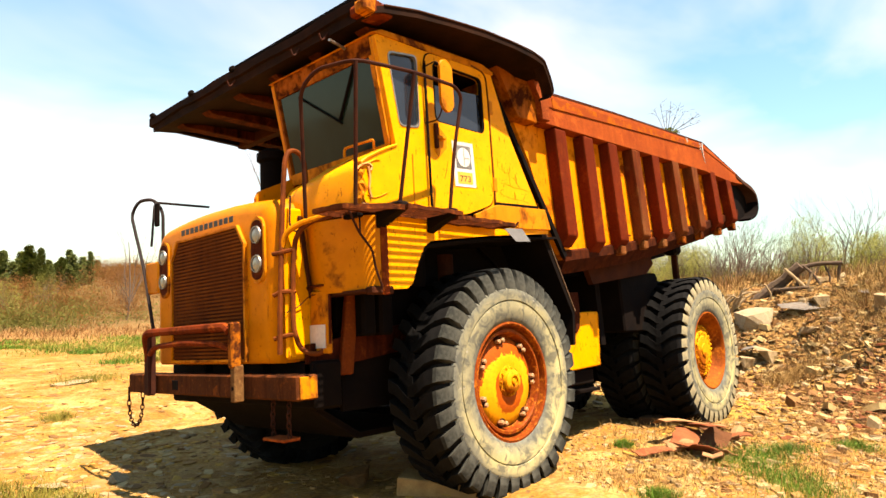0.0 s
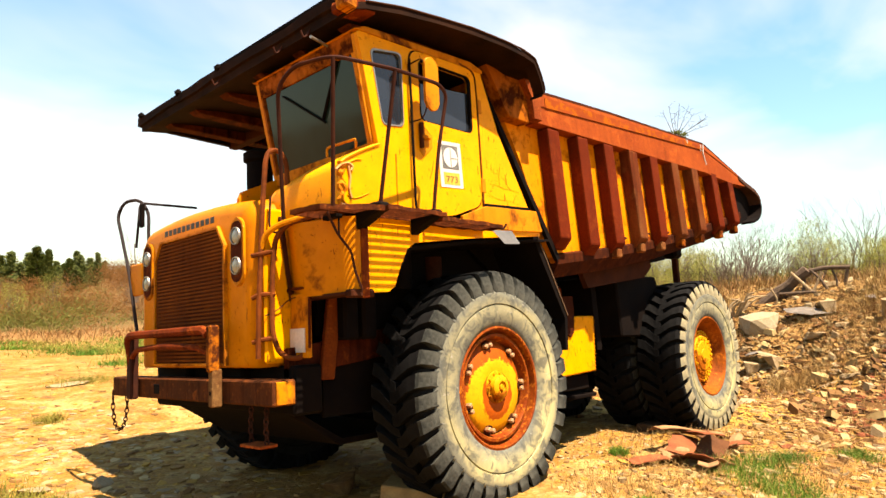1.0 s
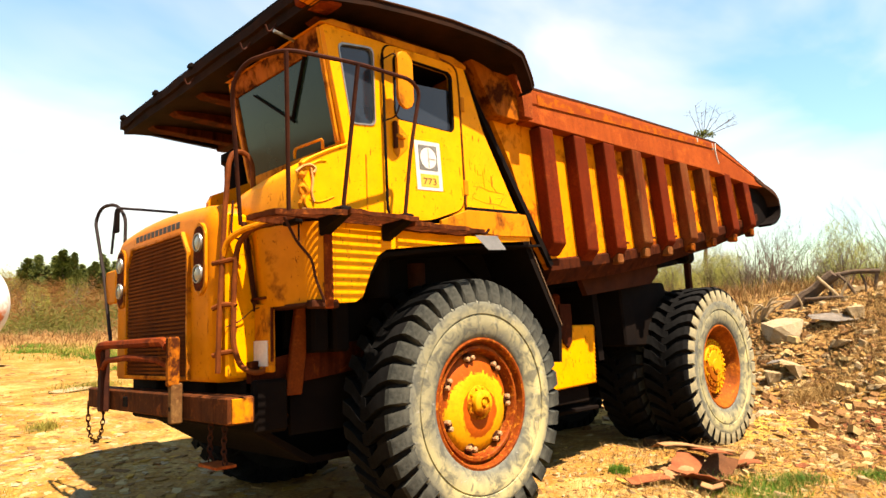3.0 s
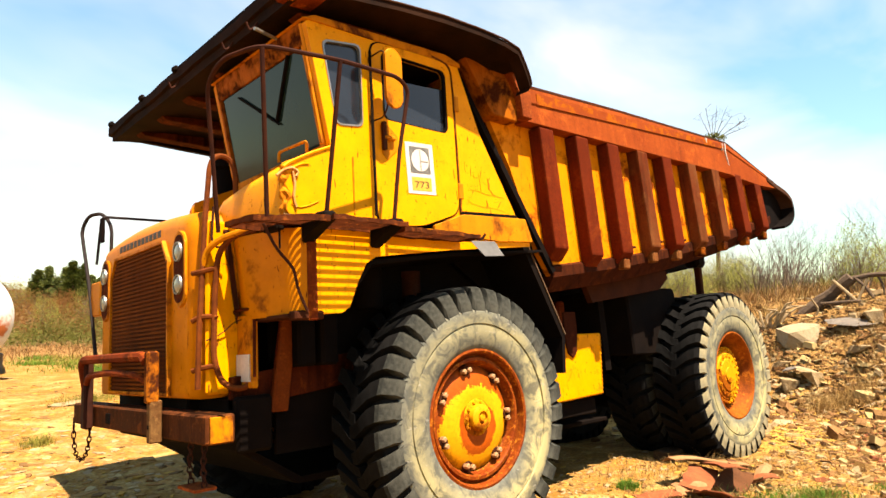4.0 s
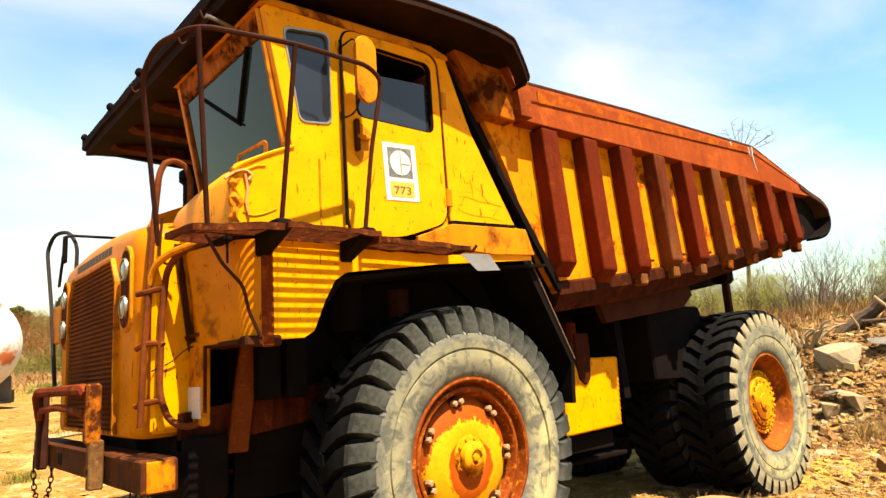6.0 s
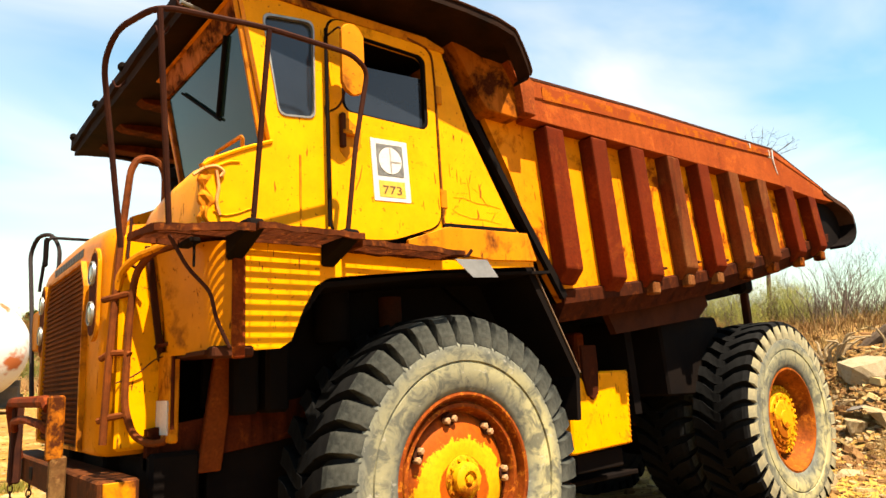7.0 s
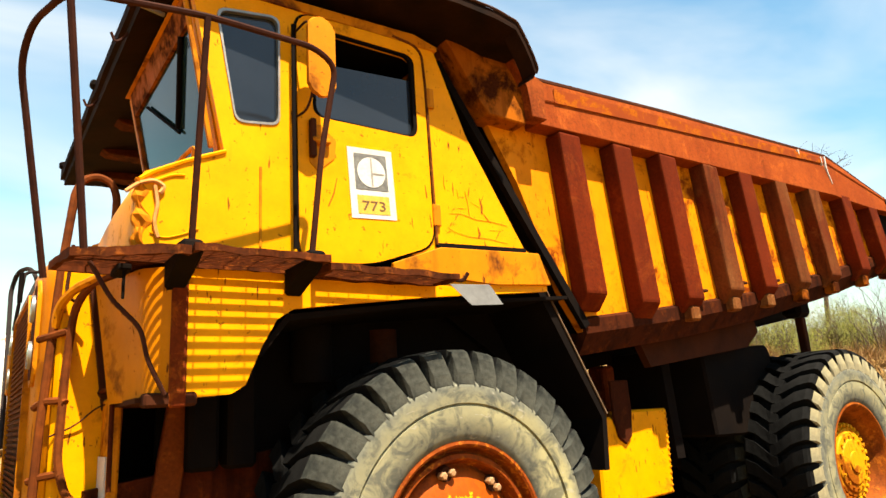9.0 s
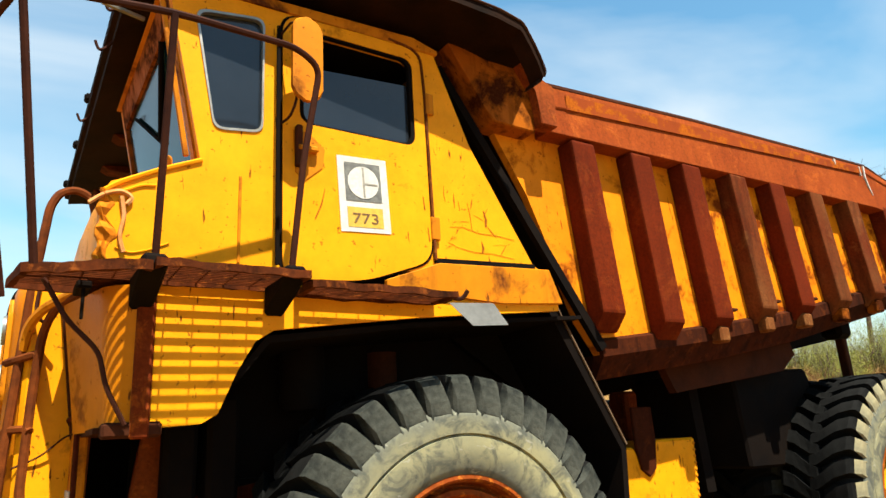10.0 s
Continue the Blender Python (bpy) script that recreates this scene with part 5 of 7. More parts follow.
# pale drips down the rail
for px, run in ((4.55, ((0.0, 3.825, 0.011), (-0.008, 3.72, 0.009), (0.02, 3.63, 0.006), (0.06, 3.555, 0.004))), (4.06, ((0.0, 3.81, 0.012), (0.004, 3.76, 0.006))), (4.47, ((0.0, 3.81, 0.007), (0.006, 3.72, 0.004)))):
    yo = side_y(px) - 0.124
    outline = [(px + dx - w, z) for dx, z, w in run] + [(px + dx + w, z) for dx, z, w in reversed(run)]
    part("paint_drip", slab(outline, "y", yo - 0.006, yo + 0.03), WHITE, truck, "white drip on the rusty rail")
# ribs
TOE_TAN = rusted("tan worn toe", (0.17, 0.067, 0.0196), (0.107, 0.0312, 0.00804), (0.232, 0.107, 0.0357), 0.6, 6)
for i in range(9):
    xt = (1.05, 1.564, 2.068, 2.597, 3.086, 3.634, 4.202, 4.814, 5.366)[i]
    xb = xt + 0.11 + 0.006 * i
    zb = (2.222, 2.187, 2.236, 2.325, 2.373, 2.442, 2.54, 2.638, 2.746)[i]
    zt = 3.382 + 0.012 * i if i < 8 else 3.42
    y = side_y(xt)
    w, d = 0.100, 0.13
    bm = bmesh.new()
    rings = []
    for x, z, dd in ((xb, zb, 0.03), (xb - 0.012, zb + 0.10, d), (xt, zt, d)):
        rings.append([(x - w, y + 0.005, z), (x - w + 0.004, y - dd, z), (x + w - 0.004, y - dd, z), (x + w, y + 0.005, z)])
    solid(bm, rings)
    bevel(bm, 0.034, 2)
    rib = part("tub_rib", bm, RIB_WORN if i in (3, 5, 6) else RIB_RUST, truck, "red-brown rusty vertical stiffener")
    if i > 1:
        part("rib_toe", box(xb - 0.055, xb + 0.045, y - d * 0.8, y, zb - 0.055, zb + 0.05, 0.014), TOE_TAN if i in (2, 3, 4) else SHADED_RUSTY_YELLOW, rib)
        part("rib_step", box(xb + 0.06, xb + 0.18, y - 0.10, y, zb + 0.16, zb + 0.18, 0.004), DARK_RUST, rib)
# edge beam along the tub's foot
rl = bmesh.new()
solid(rl, [[(x, side_y(x) + 0.06, z - 0.03), (x, side_y(x) - 0.03, z + 0.10), (x, side_y(x) - 0.03, z + 0.19), (x, side_y(x) + 0.02, z + 0.22), (x, side_y(x) + 0.10, z - 0.03)] for x, z in ((1.11, 1.979), (2.19, 2.106), (3.22, 2.263), (4.54, 2.527), (5.67, 2.79), (5.9, 2.85))])
part("foot_beam", rl, FOOT_RUST, truck, "rusty lower edge beam")
part("hoist_gusset", slab([(1.9, 2.06), (3.45, 2.28), (3.5, 2.16), (3.30, 2.03), (2.0, 1.88)], "y", 0.30, 0.36), DARK_RUST, truck)
part("under_beam", slab([(1.3, 1.80), (5.4, 2.42), (5.4, 2.66), (1.3, 2.02)], "y", 1.0, 1.25), BLACK_AND_SHADE, truck)
part("under_beam", slab([(1.3, 1.80), (5.4, 2.42), (5.4, 2.66), (1.3, 2.02)], "y", 2.0, 2.25), BLACK_AND_SHADE, truck)
prop = part("body_prop", box(5.02, 5.10, 0.66, 0.74, 1.9, 2.60, 0.01), DARK_RUST, truck)
part("prop_head", box(4.88, 5.12, 0.60, 0.80, 2.38, 2.60, 0.04), BLACK_AND_SHADE, prop)
# black slanting strip that stands in for the shaded gap between cab and tub
part("gap_strip", slab([(0.045, 3.66), (0.085, 3.69), (1.13, 2.14), (1.085, 2.11)], "y", 0.05, 0.09), BLACK_AND_SHADE, truck)

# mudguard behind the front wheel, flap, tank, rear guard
mg = part("mudguard", slab([(0.70, 2.33), (0.765, 2.34), (1.185, 1.58), (1.16, 1.26), (1.12, 1.26), (1.145, 1.56)], "y", 0.05, 0.62), BLACK_AND_SHADE, truck, "black sheet mudguard")
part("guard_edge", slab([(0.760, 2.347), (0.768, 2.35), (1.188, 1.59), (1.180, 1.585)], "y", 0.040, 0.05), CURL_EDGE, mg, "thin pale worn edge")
part("guard_side", slab([(0.30, 2.30), (0.70, 2.32), (1.12, 1.56), (1.11, 1.28), (0.90, 1.9)], "y", 0.56, 0.60), BLACK_AND_SHADE, truck)
flap = bmesh.new()
solid(flap, [[(-0.05, -0.10, 2.295), (0.22, -0.09, 2.31), (0.27, -0.13, 2.20), (0.05, -0.14, 2.185)], [(-0.05, -0.092, 2.30), (0.22, -0.082, 2.315), (0.27, -0.122, 2.205), (0.05, -0.132, 2.19)]])
part("loose_plate", flap, GREY, truck, "bent pale grey plate")
tk = part("fuel_tank", slab([(1.50, 1.55), (1.66, 1.55), (1.70, 1.40), (1.76, 1.36), (1.82, 1.40), (1.84, 1.585), (2.27, 1.585), (2.235, 0.985), (1.48, 0.96)], "y", 0.42, 1.0, 0.015), YELLOW, truck, "bright yellow fuel tank with a riveted edge")
part("tank_strap", slab([(1.655, 1.80), (1.655, 1.55), (1.69, 1.41), (1.76, 1.36), (1.825, 1.41), (1.845, 1.585), (1.845, 1.80)], "y", 0.40, 0.425, 0.006), FOOT_RUST, tk, "dark rusty bracket hung over the tank")
for i in range(14):
    part("rivet", lathe([(0.0, -0.008), (0.010, -0.005), (0.012, 0.0)], (2.215 + 0.0024 * i, 0.42, 1.0 + 0.042 * i), 8), YELLOW_WORN, tk)
part("tank_foot", box(1.6, 2.2, 0.5, 1.0, 0.80, 0.95, 0.01), BLACK_AND_SHADE, truck)
part("pump_body", lathe([(0, 0), (0.09, 0), (0.09, 0.4), (0, 0.4)], (0, 0, 0), 16), YELLOW_WORN, truck, smooth=True).matrix_basis = pose(1.55, 0.7, 1.58, 90)
part("pump_body", box(1.86, 1.98, 0.62, 0.8, 1.58, 1.92, 0.02), TUB_RUST, truck)
# The tub's shade on this guard is put in by its near-black colour.
part("rear_guard", slab([(2.807, 2.042), (3.816, 2.063), (3.858, 1.979), (3.795, 1.307), (2.87, 1.328)], "y", 0.42, 1.0, 0.02), BLACK_AND_SHADE, truck, "rear wheel guard coloured black for the tub's shade")
part("rear_flap", slab([(2.40, 2.02), (2.50, 2.03), (2.56, 1.20), (2.46, 1.20)], "y", 0.52, 1.05), BLACK_AND_SHADE, truck)


# ---- the ground ----
def smooth(a, b, v):
    t = np.clip((v - a) / (b - a), 0, 1)
    return t * t * (3 - 2 * t)


def lumps(x, y):
    """Rolling unevenness from a few crossed waves."""
    return (np.sin(1.7 * x + 0.6 * y + 0.4) * np.sin(1.3 * y - 0.5 * x + 1.1) * 0.5 + np.sin(3.9 * x - 2.1 * y) * np.sin(3.3 * y + 1.7 * x + 2.0) * 0.28
            + np.sin(8.3 * x + 3.7 * y + 1.0) * np.sin(7.1 * y - 4.4 * x) * 0.16 + np.sin(17.0 * x - 6.0 * y) * np.sin(15.0 * y + 8.0 * x) * 0.07)


def ground_z(x, y):
    x, y = np.asarray(x, float), np.asarray(y, float)
    z = 0.155 - 0.085 * np.clip(y - 0.2, 0, 3.2) + 0.30 * smooth(3.6, 9.0, y)
    edge = 7.4 + 0.9 * np.minimum(y - 0.3, 0) + 0.4 * np.maximum(y - 2.5, 0)
    rise = np.maximum(x - edge, 0)
    hill = 2.0 * smooth(0.0, 5.6, rise) + 0.035 * np.maximum(rise - 5.6, 0)
    hill = hill * (1 - smooth(14, 30, y))
    bank = 2.6 * (0.66 + 0.34 * smooth(-1.4, 1.6, x - 0.24 * y)) * smooth(25.0, 44.0, y + 0.12 * x) + 0.02 * np.maximum(y - 40, 0)
    heap = 0.26 * np.exp(-((x - 6.2) ** 2 / 2.0 + (y + 1.45) ** 2 / 0.5))
    far = smooth(30, 120, np.hypot(x, y))
    amp = 0.045 + 0.11 * smooth(0.0, 3.0, rise) + 0.05 * smooth(12, 30, np.hypot(x, y))
    return z + heap + np.maximum(hill, bank) + amp * lumps(x, y) * (1 - far) + 0.8 * far * np.sin(x * 0.021 + 1) * np.sin(y * 0.017)


def axis_steps(lo, hi, fine, reach):
    """Grid lines: even between lo and hi, then ever wider out to reach."""
    inner = np.arange(lo, hi + fine / 2, fine)
    out, step = [], fine
    v = hi
    while v < reach:
        step *= 1.12
        v += step
        out.append(v)
    low, step, v = [], fine, lo
    while v > -reach:
        step *= 1.12
        v -= step
        low.append(v)
    return np.concatenate([low[::-1], inner, out])


gx, gy = axis_steps(-5, 13, 0.09, 2500), axis_steps(-4, 9, 0.09, 2500)
X, Y = np.meshgrid(gx, gy)
Z = ground_z(X, Y)
nx, ny = len(gx), len(gy)
idx = np.arange(nx * ny).reshape(ny, nx)
quads = np.stack([idx[:-1, :-1], idx[:-1, 1:], idx[1:, 1:], idx[1:, :-1]], -1).reshape(-1, 4)


def ground_mat():
    m, n, l, p = nodes("stony yellow earth")
    v = coords(n, l)
    broad = noise_node(n, l, v, 0.55, 5, 0.6)
    mid = noise_node(n, l, v, 3.2, 8, 0.65)
    grit = noise_node(n, l, v, 24, 8, 0.75)
    vor = n.new("ShaderNodeTexVoronoi")
    vor.inputs["Scale"].default_value = 13
    l.new(v, vor.inputs["Vector"])
    c = mixc(n, l, ramp(n, l, mid, [(0.3, 0.0), (0.7, 1.0)]), (0.185, 0.088, 0.0145), (0.290, 0.165, 0.0370))
    c = mixc(n, l, ramp(n, l, broad, [(0.45, 0.0), (0.65, 0.6)]), c, (0.265, 0.119, 0.0198))
    trodden = noise_node(n, l, v, 1.3, 7, 0.7, 0.6)
    c = mixc(n, l, ramp(n, l, trodden, [(0.52, 0.0), (0.62, 0.75)]), c, (0.36, 0.255, 0.090))
    c = mixc(n, l, ramp(n, l, trodden, [(0.36, 0.7), (0.45, 0.0)]), c, (0.135, 0.066, 0.0165))
    stone = mixc(n, l, vor.outputs["Color"], (0.318, 0.218, 0.086), (0.198, 0.112, 0.0397))
    c = mixc(n, l, ramp(n, l, mid, [(0.5, 0.0), (0.62, 0.7)]), c, stone)
    c = mixc(n, l, 1.0, c, ramp(n, l, grit, [(0.32, 0.42), (0.58, 1.12)]), "MULTIPLY")
    pos = n.new("ShaderNodeSeparateXYZ")
    l.new(v, pos.inputs[0])
    # clean yellow sand washed out beside the rear wheels
    off = n.new("ShaderNodeVectorMath")
    off.operation = "DISTANCE"
    off.inputs[1].default_value = (6.4, 1.0, 0.0)
    l.new(coords(n, l, (1, 1.0, 0)), off.inputs[0])
    wash = n.new("ShaderNodeMath")
    wash.operation = "MULTIPLY_ADD"
    wash.inputs[1].default_value = -3.0
    l.new(mid, wash.inputs[0])
    l.new(off.outputs["Value"], wash.inputs[2])
    c = mixc(n, l, ramp(n, l, wash.outputs[0], [(0.0, 0.85), (0.9, 0.0)]), c, (0.37, 0.218, 0.0397))
    # the bank is browner soil with litter trodden in
    soil = n.new("ShaderNodeMapRange")
    soil.inputs["From Min"].default_value, soil.inputs["From Max"].default_value = 7.5, 10.5
    l.new(pos.outputs["X"], soil.inputs["Value"])
    c = mixc(n, l, soil.outputs[0], c, mixc(n, l, ramp(n, l, grit, [(0.35, 0.0), (0.65, 1.0)]), (0.112, 0.0562, 0.0172), (0.265, 0.155, 0.0496)))
    # beyond the yard the earth is under dead grass and scrub
    gate = n.new("ShaderNodeMapRange")
    gate.inputs["From Min"].default_value, gate.inputs["From Max"].default_value = 15, 27
    l.new(pos.outputs["Y"], gate.inputs["Value"])
    c = mixc(n, l, gate.outputs[0], c, mixc(n, l, mid, (0.106, 0.0661, 0.0232), (0.159, 0.0992, 0.0397)))
    l.new(c, p.inputs["Base Color"])
    p.inputs["Roughness"].default_value = 0.95
    p.inputs["Specular IOR Level"].default_value = 0.1
    relief(n, l, p, mixc(n, l, 0.45, grit, vor.outputs["Distance"]), 0.9, 0.03)
    return m


GROUND = ground_mat()
me = bpy.data.meshes.new("ground")
me.from_pydata(np.stack([X.ravel(), Y.ravel(), Z.ravel()], 1).tolist(), [], quads.tolist())
me.materials.append(GROUND)
me.polygons.foreach_set("use_smooth", [True] * len(me.polygons))
tagged(new("ground", me), "stony sandy yellow ground rising to a rubble bank", "ground", kind="structure")

# ---- stones ----
rng = random.Random(7)


def stone_mesh(seed, flat, mat):
    """An angular broken stone: the hull of a few corners, edges knocked off."""
    r = random.Random(seed * 13 + 5)
    bm = bmesh.new()
    for k in range(15):
        a, z = 6.2832 * k / 15 * 2 + r.uniform(-0.3, 0.3), r.choice((-0.8, 0.75, 0.9)) * r.uniform(0.7, 1.0)
        q = r.uniform(0.75, 1.1)
        bm.verts.new((q * math.cos(a), q * math.sin(a), z * flat))
    hull = bmesh.ops.convex_hull(bm, input=list(bm.verts))
    bmesh.ops.delete(bm, geom=[v for v in hull["geom_interior"] if isinstance(v, bmesh.types.BMVert)], context="VERTS")
    bmesh.ops.subdivide_edges(bm, edges=list(bm.edges), cuts=2, use_grid_fill=True)
    for v in bm.verts:
        q = v.co + Vector((seed * 3.7, 0, 0))
        v.co *= 1 + 0.10 * noise.noise(q * 2.2) + 0.05 * noise.noise(q * 6.0)
    return finish("rock", bm, mat)


STONE_A = plain("pale limestone", (0.291, 0.225, 0.132), (0.225, 0.152, 0.0727), 3, 0.9, 0, 0.6, 18, 0.02)
STONE_B = plain("brown stone", (0.172, 0.0926, 0.0331), (0.112, 0.0595, 0.0232), 3, 0.9, 0, 0.6, 18, 0.02)
STONE_C = plain("grey stone", (0.159, 0.139, 0.112), (0.106, 0.0926, 0.0794), 3, 0.9, 0, 0.6, 18, 0.02)
STONE_W = plain("white limestone", (0.291, 0.238, 0.152), (0.225, 0.172, 0.0992), 3, 0.9, 0, 0.6, 18, 0.02)
rocks = [stone_mesh(i, f, mt) for i, (f, mt) in enumerate(((0.42, STONE_A), (0.55, STONE_A), (0.4, STONE_B), (0.6, STONE_B), (0.45, STONE_C), (0.5, STONE_A), (0.5, STONE_W)))]


def put_rock(k, x, y, sx, sy, sz, turn, label, sink=0.25):
    ob = tagged(new("rock", rocks[k]), label, "rock", "rocks on the bank")
    ob.matrix_basis = pose(x, y, float(ground_z(x, y)) + sz * 0.5 * (1 - sink) * 0.4, rng.uniform(-12, 12), rng.uniform(-12, 12), turn) @ Matrix.Diagonal((sx / 2, sy / 2, sz, 1))
    return ob


put_rock(6, 10.45, 1.55, 1.15, 0.85, 0.42, 20, "large pale flat slab of stone lying on the bank", 0.0)
put_rock(1, 8.95, 0.92, 0.55, 0.42, 0.36, 70, "pale angular stone half sunk in rubble")
put_rock(5, 8.75, 1.12, 0.40, 0.30, 0.30, 10, "grey-white broken block among rubble")
put_rock(4, 9.05, 1.20, 0.34, 0.30, 0.34, 30, "grey broken block among rubble")
put_rock(4, 10.75, 0.70, 1.0, 0.55, 0.26, 100, "dark grey flat stone on the bank", 0.0)
put_rock(5, 9.9, -0.95, 0.5, 0.45, 0.5, 40, "upright pale stone block on the bank")
put_rock(0, 9.95, 0.36, 0.5, 0.4, 0.22, 10, "small pale flat stone on the bank")
put_rock(1, 10.9, 0.35, 0.4, 0.35, 0.35, 10, "small pale stone block")
put_rock(0, -2.25, 3.85, 0.42, 0.26, 0.06, 30, "flat pale stone bedded in the yard")
put_rock(0, -0.4, 9.1, 0.7, 0.4, 0.08, 10, "flat pale stone bedded in the yard")
put_rock(0, -1.75, 3.6, 0.26, 0.2, 0.07, 80, "flat pale stone bedded in the yard")
put_rock(5, 3.35, -1.62, 0.11, 0.09, 0.08, 0, "small white stone on the litter")
put_rock(3, -0.62, 1.30, 0.34, 0.28, 0.20, 20, "brown stone lying under the truck")
put_rock(0, -0.9, 14.3, 1.6, 0.8, 0.16, 0, "pale heap of stone by the tank")
for i in range(46):
    u = rng.random()
    y = rng.uniform(-4.0, 4.5)
    x = 7.4 + 0.9 * min(y - 0.3, 0) + rng.uniform(-0.6, 4.5)
    s = 0.08 + 0.20 * u * u
    put_rock(rng.randrange(6), x, y, s * rng.uniform(1.0, 1.9), s, s * rng.uniform(0.25, 0.6), rng.uniform(0, 360), "broken stone lying among rubble")


def scatter_stones(name, count, spots, lo, hi, mats, label, seed, flat=(0.08, 0.38), long=1.3, tip=0.25):
    """Loose chips too many to count: thin angular flakes lying at all angles, in one mesh."""
    r = random.Random(seed)
    verts, faces, mi = [], [], []
    k = 5
    for _ in range(count):
        x, y = spots(r)
        s = lo + (hi - lo) * r.random() ** 3
        z = float(ground_z(x, y))
        a0, turn = r.uniform(0, 6.28), r.uniform(0, 6.28)
        ct, st = math.cos(turn), math.sin(turn)
        b, stretch = len(verts), r.uniform(1.0, long * 1.4)
        hgt, tx, ty = s * r.uniform(*flat), r.gauss(0, tip), r.gauss(0, tip)
        radii = [r.uniform(0.55, 1.2) for _ in range(k)]
        for lev, sc in ((-0.4, 1.0), (1.0, r.uniform(0.72, 0.97))):
            for q in range(k):
                a = a0 + 6.2832 * q / k
                rad = s * 0.5 * sc * radii[q]
                u, v = rad * math.cos(a) * stretch, rad * math.sin(a)
                px, py = u * ct - v * st, u * st + v * ct
                verts.append((x + px, y + py, z + hgt * lev + tx * px + ty * py))
        for q in range(k):
            faces.append((b + q, b + (q + 1) % k, b + k + (q + 1) % k, b + k + q))
        faces.append(tuple(b + k + q for q in range(k)))
        mi += [r.randrange(len(mats))] * (k + 1)
    me = bpy.data.meshes.new(name)
    me.from_pydata(verts, [], faces)
    for q in mats:
        me.materials.append(q)
    me.polygons.foreach_set("material_index", mi)
    return tagged(new(name, me), label, "stones", kind="stuff")


def hill_spot(r):
    y = r.uniform(-4.5, 6)
    return 7.4 + 0.9 * min(y - 0.3, 0) + r.gauss(1.9, 1.7), y


def yard_spot(r):
    while True:
        x, y = r.uniform(-4.5, 8.5), r.uniform(-3.0, 13)
        if not (-4.6 < x < -1.6 and -3.4 < y < -2.2):
            return x, y


LITTER = plain("brown litter", (0.21, 0.112, 0.0429), (0.125, 0.0625, 0.025), 5, 0.95, 0, 0.5, 20, 0.01)
EARTH_STONE = plain("yellow-brown chips", (0.265, 0.159, 0.0562), (0.212, 0.112, 0.0364), 5, 0.95, 0, 0.5, 20, 0.01)
DARK_CHIP = plain("dark wet litter", (0.0496, 0.0251, 0.0119), (0.0794, 0.0397, 0.0185), 5, 0.95, 0, 0.5, 20, 0.01)
SCRAP_CHIP = plain("red-brown broken tile", (0.198, 0.0628, 0.0265), (0.112, 0.0397, 0.0198), 5, 0.9, 0, 0.5, 20, 0.01)
SAND_CHIP = plain("yellow sand clods", (0.357, 0.212, 0.043), (0.291, 0.165, 0.0331), 5, 0.95, 0, 0.5, 20, 0.01)
PALE_CHIP = plain("pale dry chips", (0.375, 0.286, 0.134), (0.268, 0.179, 0.0714), 5, 0.95, 0, 0.5, 20, 0.01)
scatter_stones("rubble", 1500, hill_spot, 0.06, 0.26, [PALE_CHIP, STONE_A, PALE_CHIP, STONE_B, LITTER], "larger broken pale stones among the rubble", 33, (0.10, 0.40), 1.5, 0.35)
scatter_stones("rubble", 19000, hill_spot, 0.015, 0.15, [EARTH_STONE, STONE_B, PALE_CHIP, LITTER, PALE_CHIP, EARTH_STONE, LITTER, DARK_CHIP, STONE_A, LITTER], "broken stone and earth rubble on the bank", 3, (0.06, 0.30), 1.8)
scatter_stones("gravel", 2400, lambda r: (r.gauss(-2.0, 1.3), r.gauss(4.8, 2.4)), 0.012, 0.15, [EARTH_STONE, SAND_CHIP, EARTH_STONE, STONE_B, STONE_A], "flat stone chips bedded in the yard", 9, (0.02, 0.10), 1.6, 0.07)
scatter_stones("gravel", 6500, yard_spot, 0.012, 0.10, [EARTH_STONE, EARTH_STONE, STONE_B, SAND_CHIP], "loose stone chips on the yard", 4, (0.05, 0.25), 1.5, 0.12)


def litter_spot(r):
    a, q = r.uniform(0, 6.28), abs(r.gauss(0, 0.42))
    return 6.0 + 2.2 * q * math.cos(a), -1.35 + 0.8 * q * math.sin(a)


scatter_stones("litter", 4200, litter_spot, 0.025, 0.13, [LITTER, SCRAP_CHIP, DARK_CHIP, LITTER, SCRAP_CHIP, STONE_B, EARTH_STONE], "heap of red-brown broken bark and tile", 6, (0.05, 0.22), 2.2)
scatter_stones("gravel", 9000, lambda r: (r.uniform(0.6, 7.0), r.uniform(-2.2, 1.0)), 0.008, 0.055, [EARTH_STONE, SAND_CHIP, EARTH_STONE, STONE_B, STONE_A], "loose stone chips beside the wheels", 5, (0.06, 0.3), 1.6)
scatter_stones("gravel", 900, lambda r: (r.uniform(0.4, 5.5), r.uniform(-2.3, -0.2)), 0.03, 0.12, [PALE_CHIP, STONE_A, EARTH_STONE, PALE_CHIP, LITTER], "pale flat stones bedded in the earth beside the scrap", 51, (0.10, 0.35), 1.5, 0.15)
scatter_stones("gravel", 700, lambda r: (r.gauss(-2.2, 1.2), r.gauss(4.2, 2.0)), 0.03, 0.16, [PALE_CHIP, STONE_A, EARTH_STONE], "pale flat stones bedded in the yard", 52, (0.04, 0.16), 1.6, 0.07)
scatter_stones("gravel", 2600, lambda r: (r.gauss(6.6, 0.9), r.gauss(0.8, 0.5)), 0.010, 0.06, [SAND_CHIP, SAND_CHIP, EARTH_STONE], "yellow sandy clods beside the rear wheels", 8, (0.06, 0.3), 1.4)


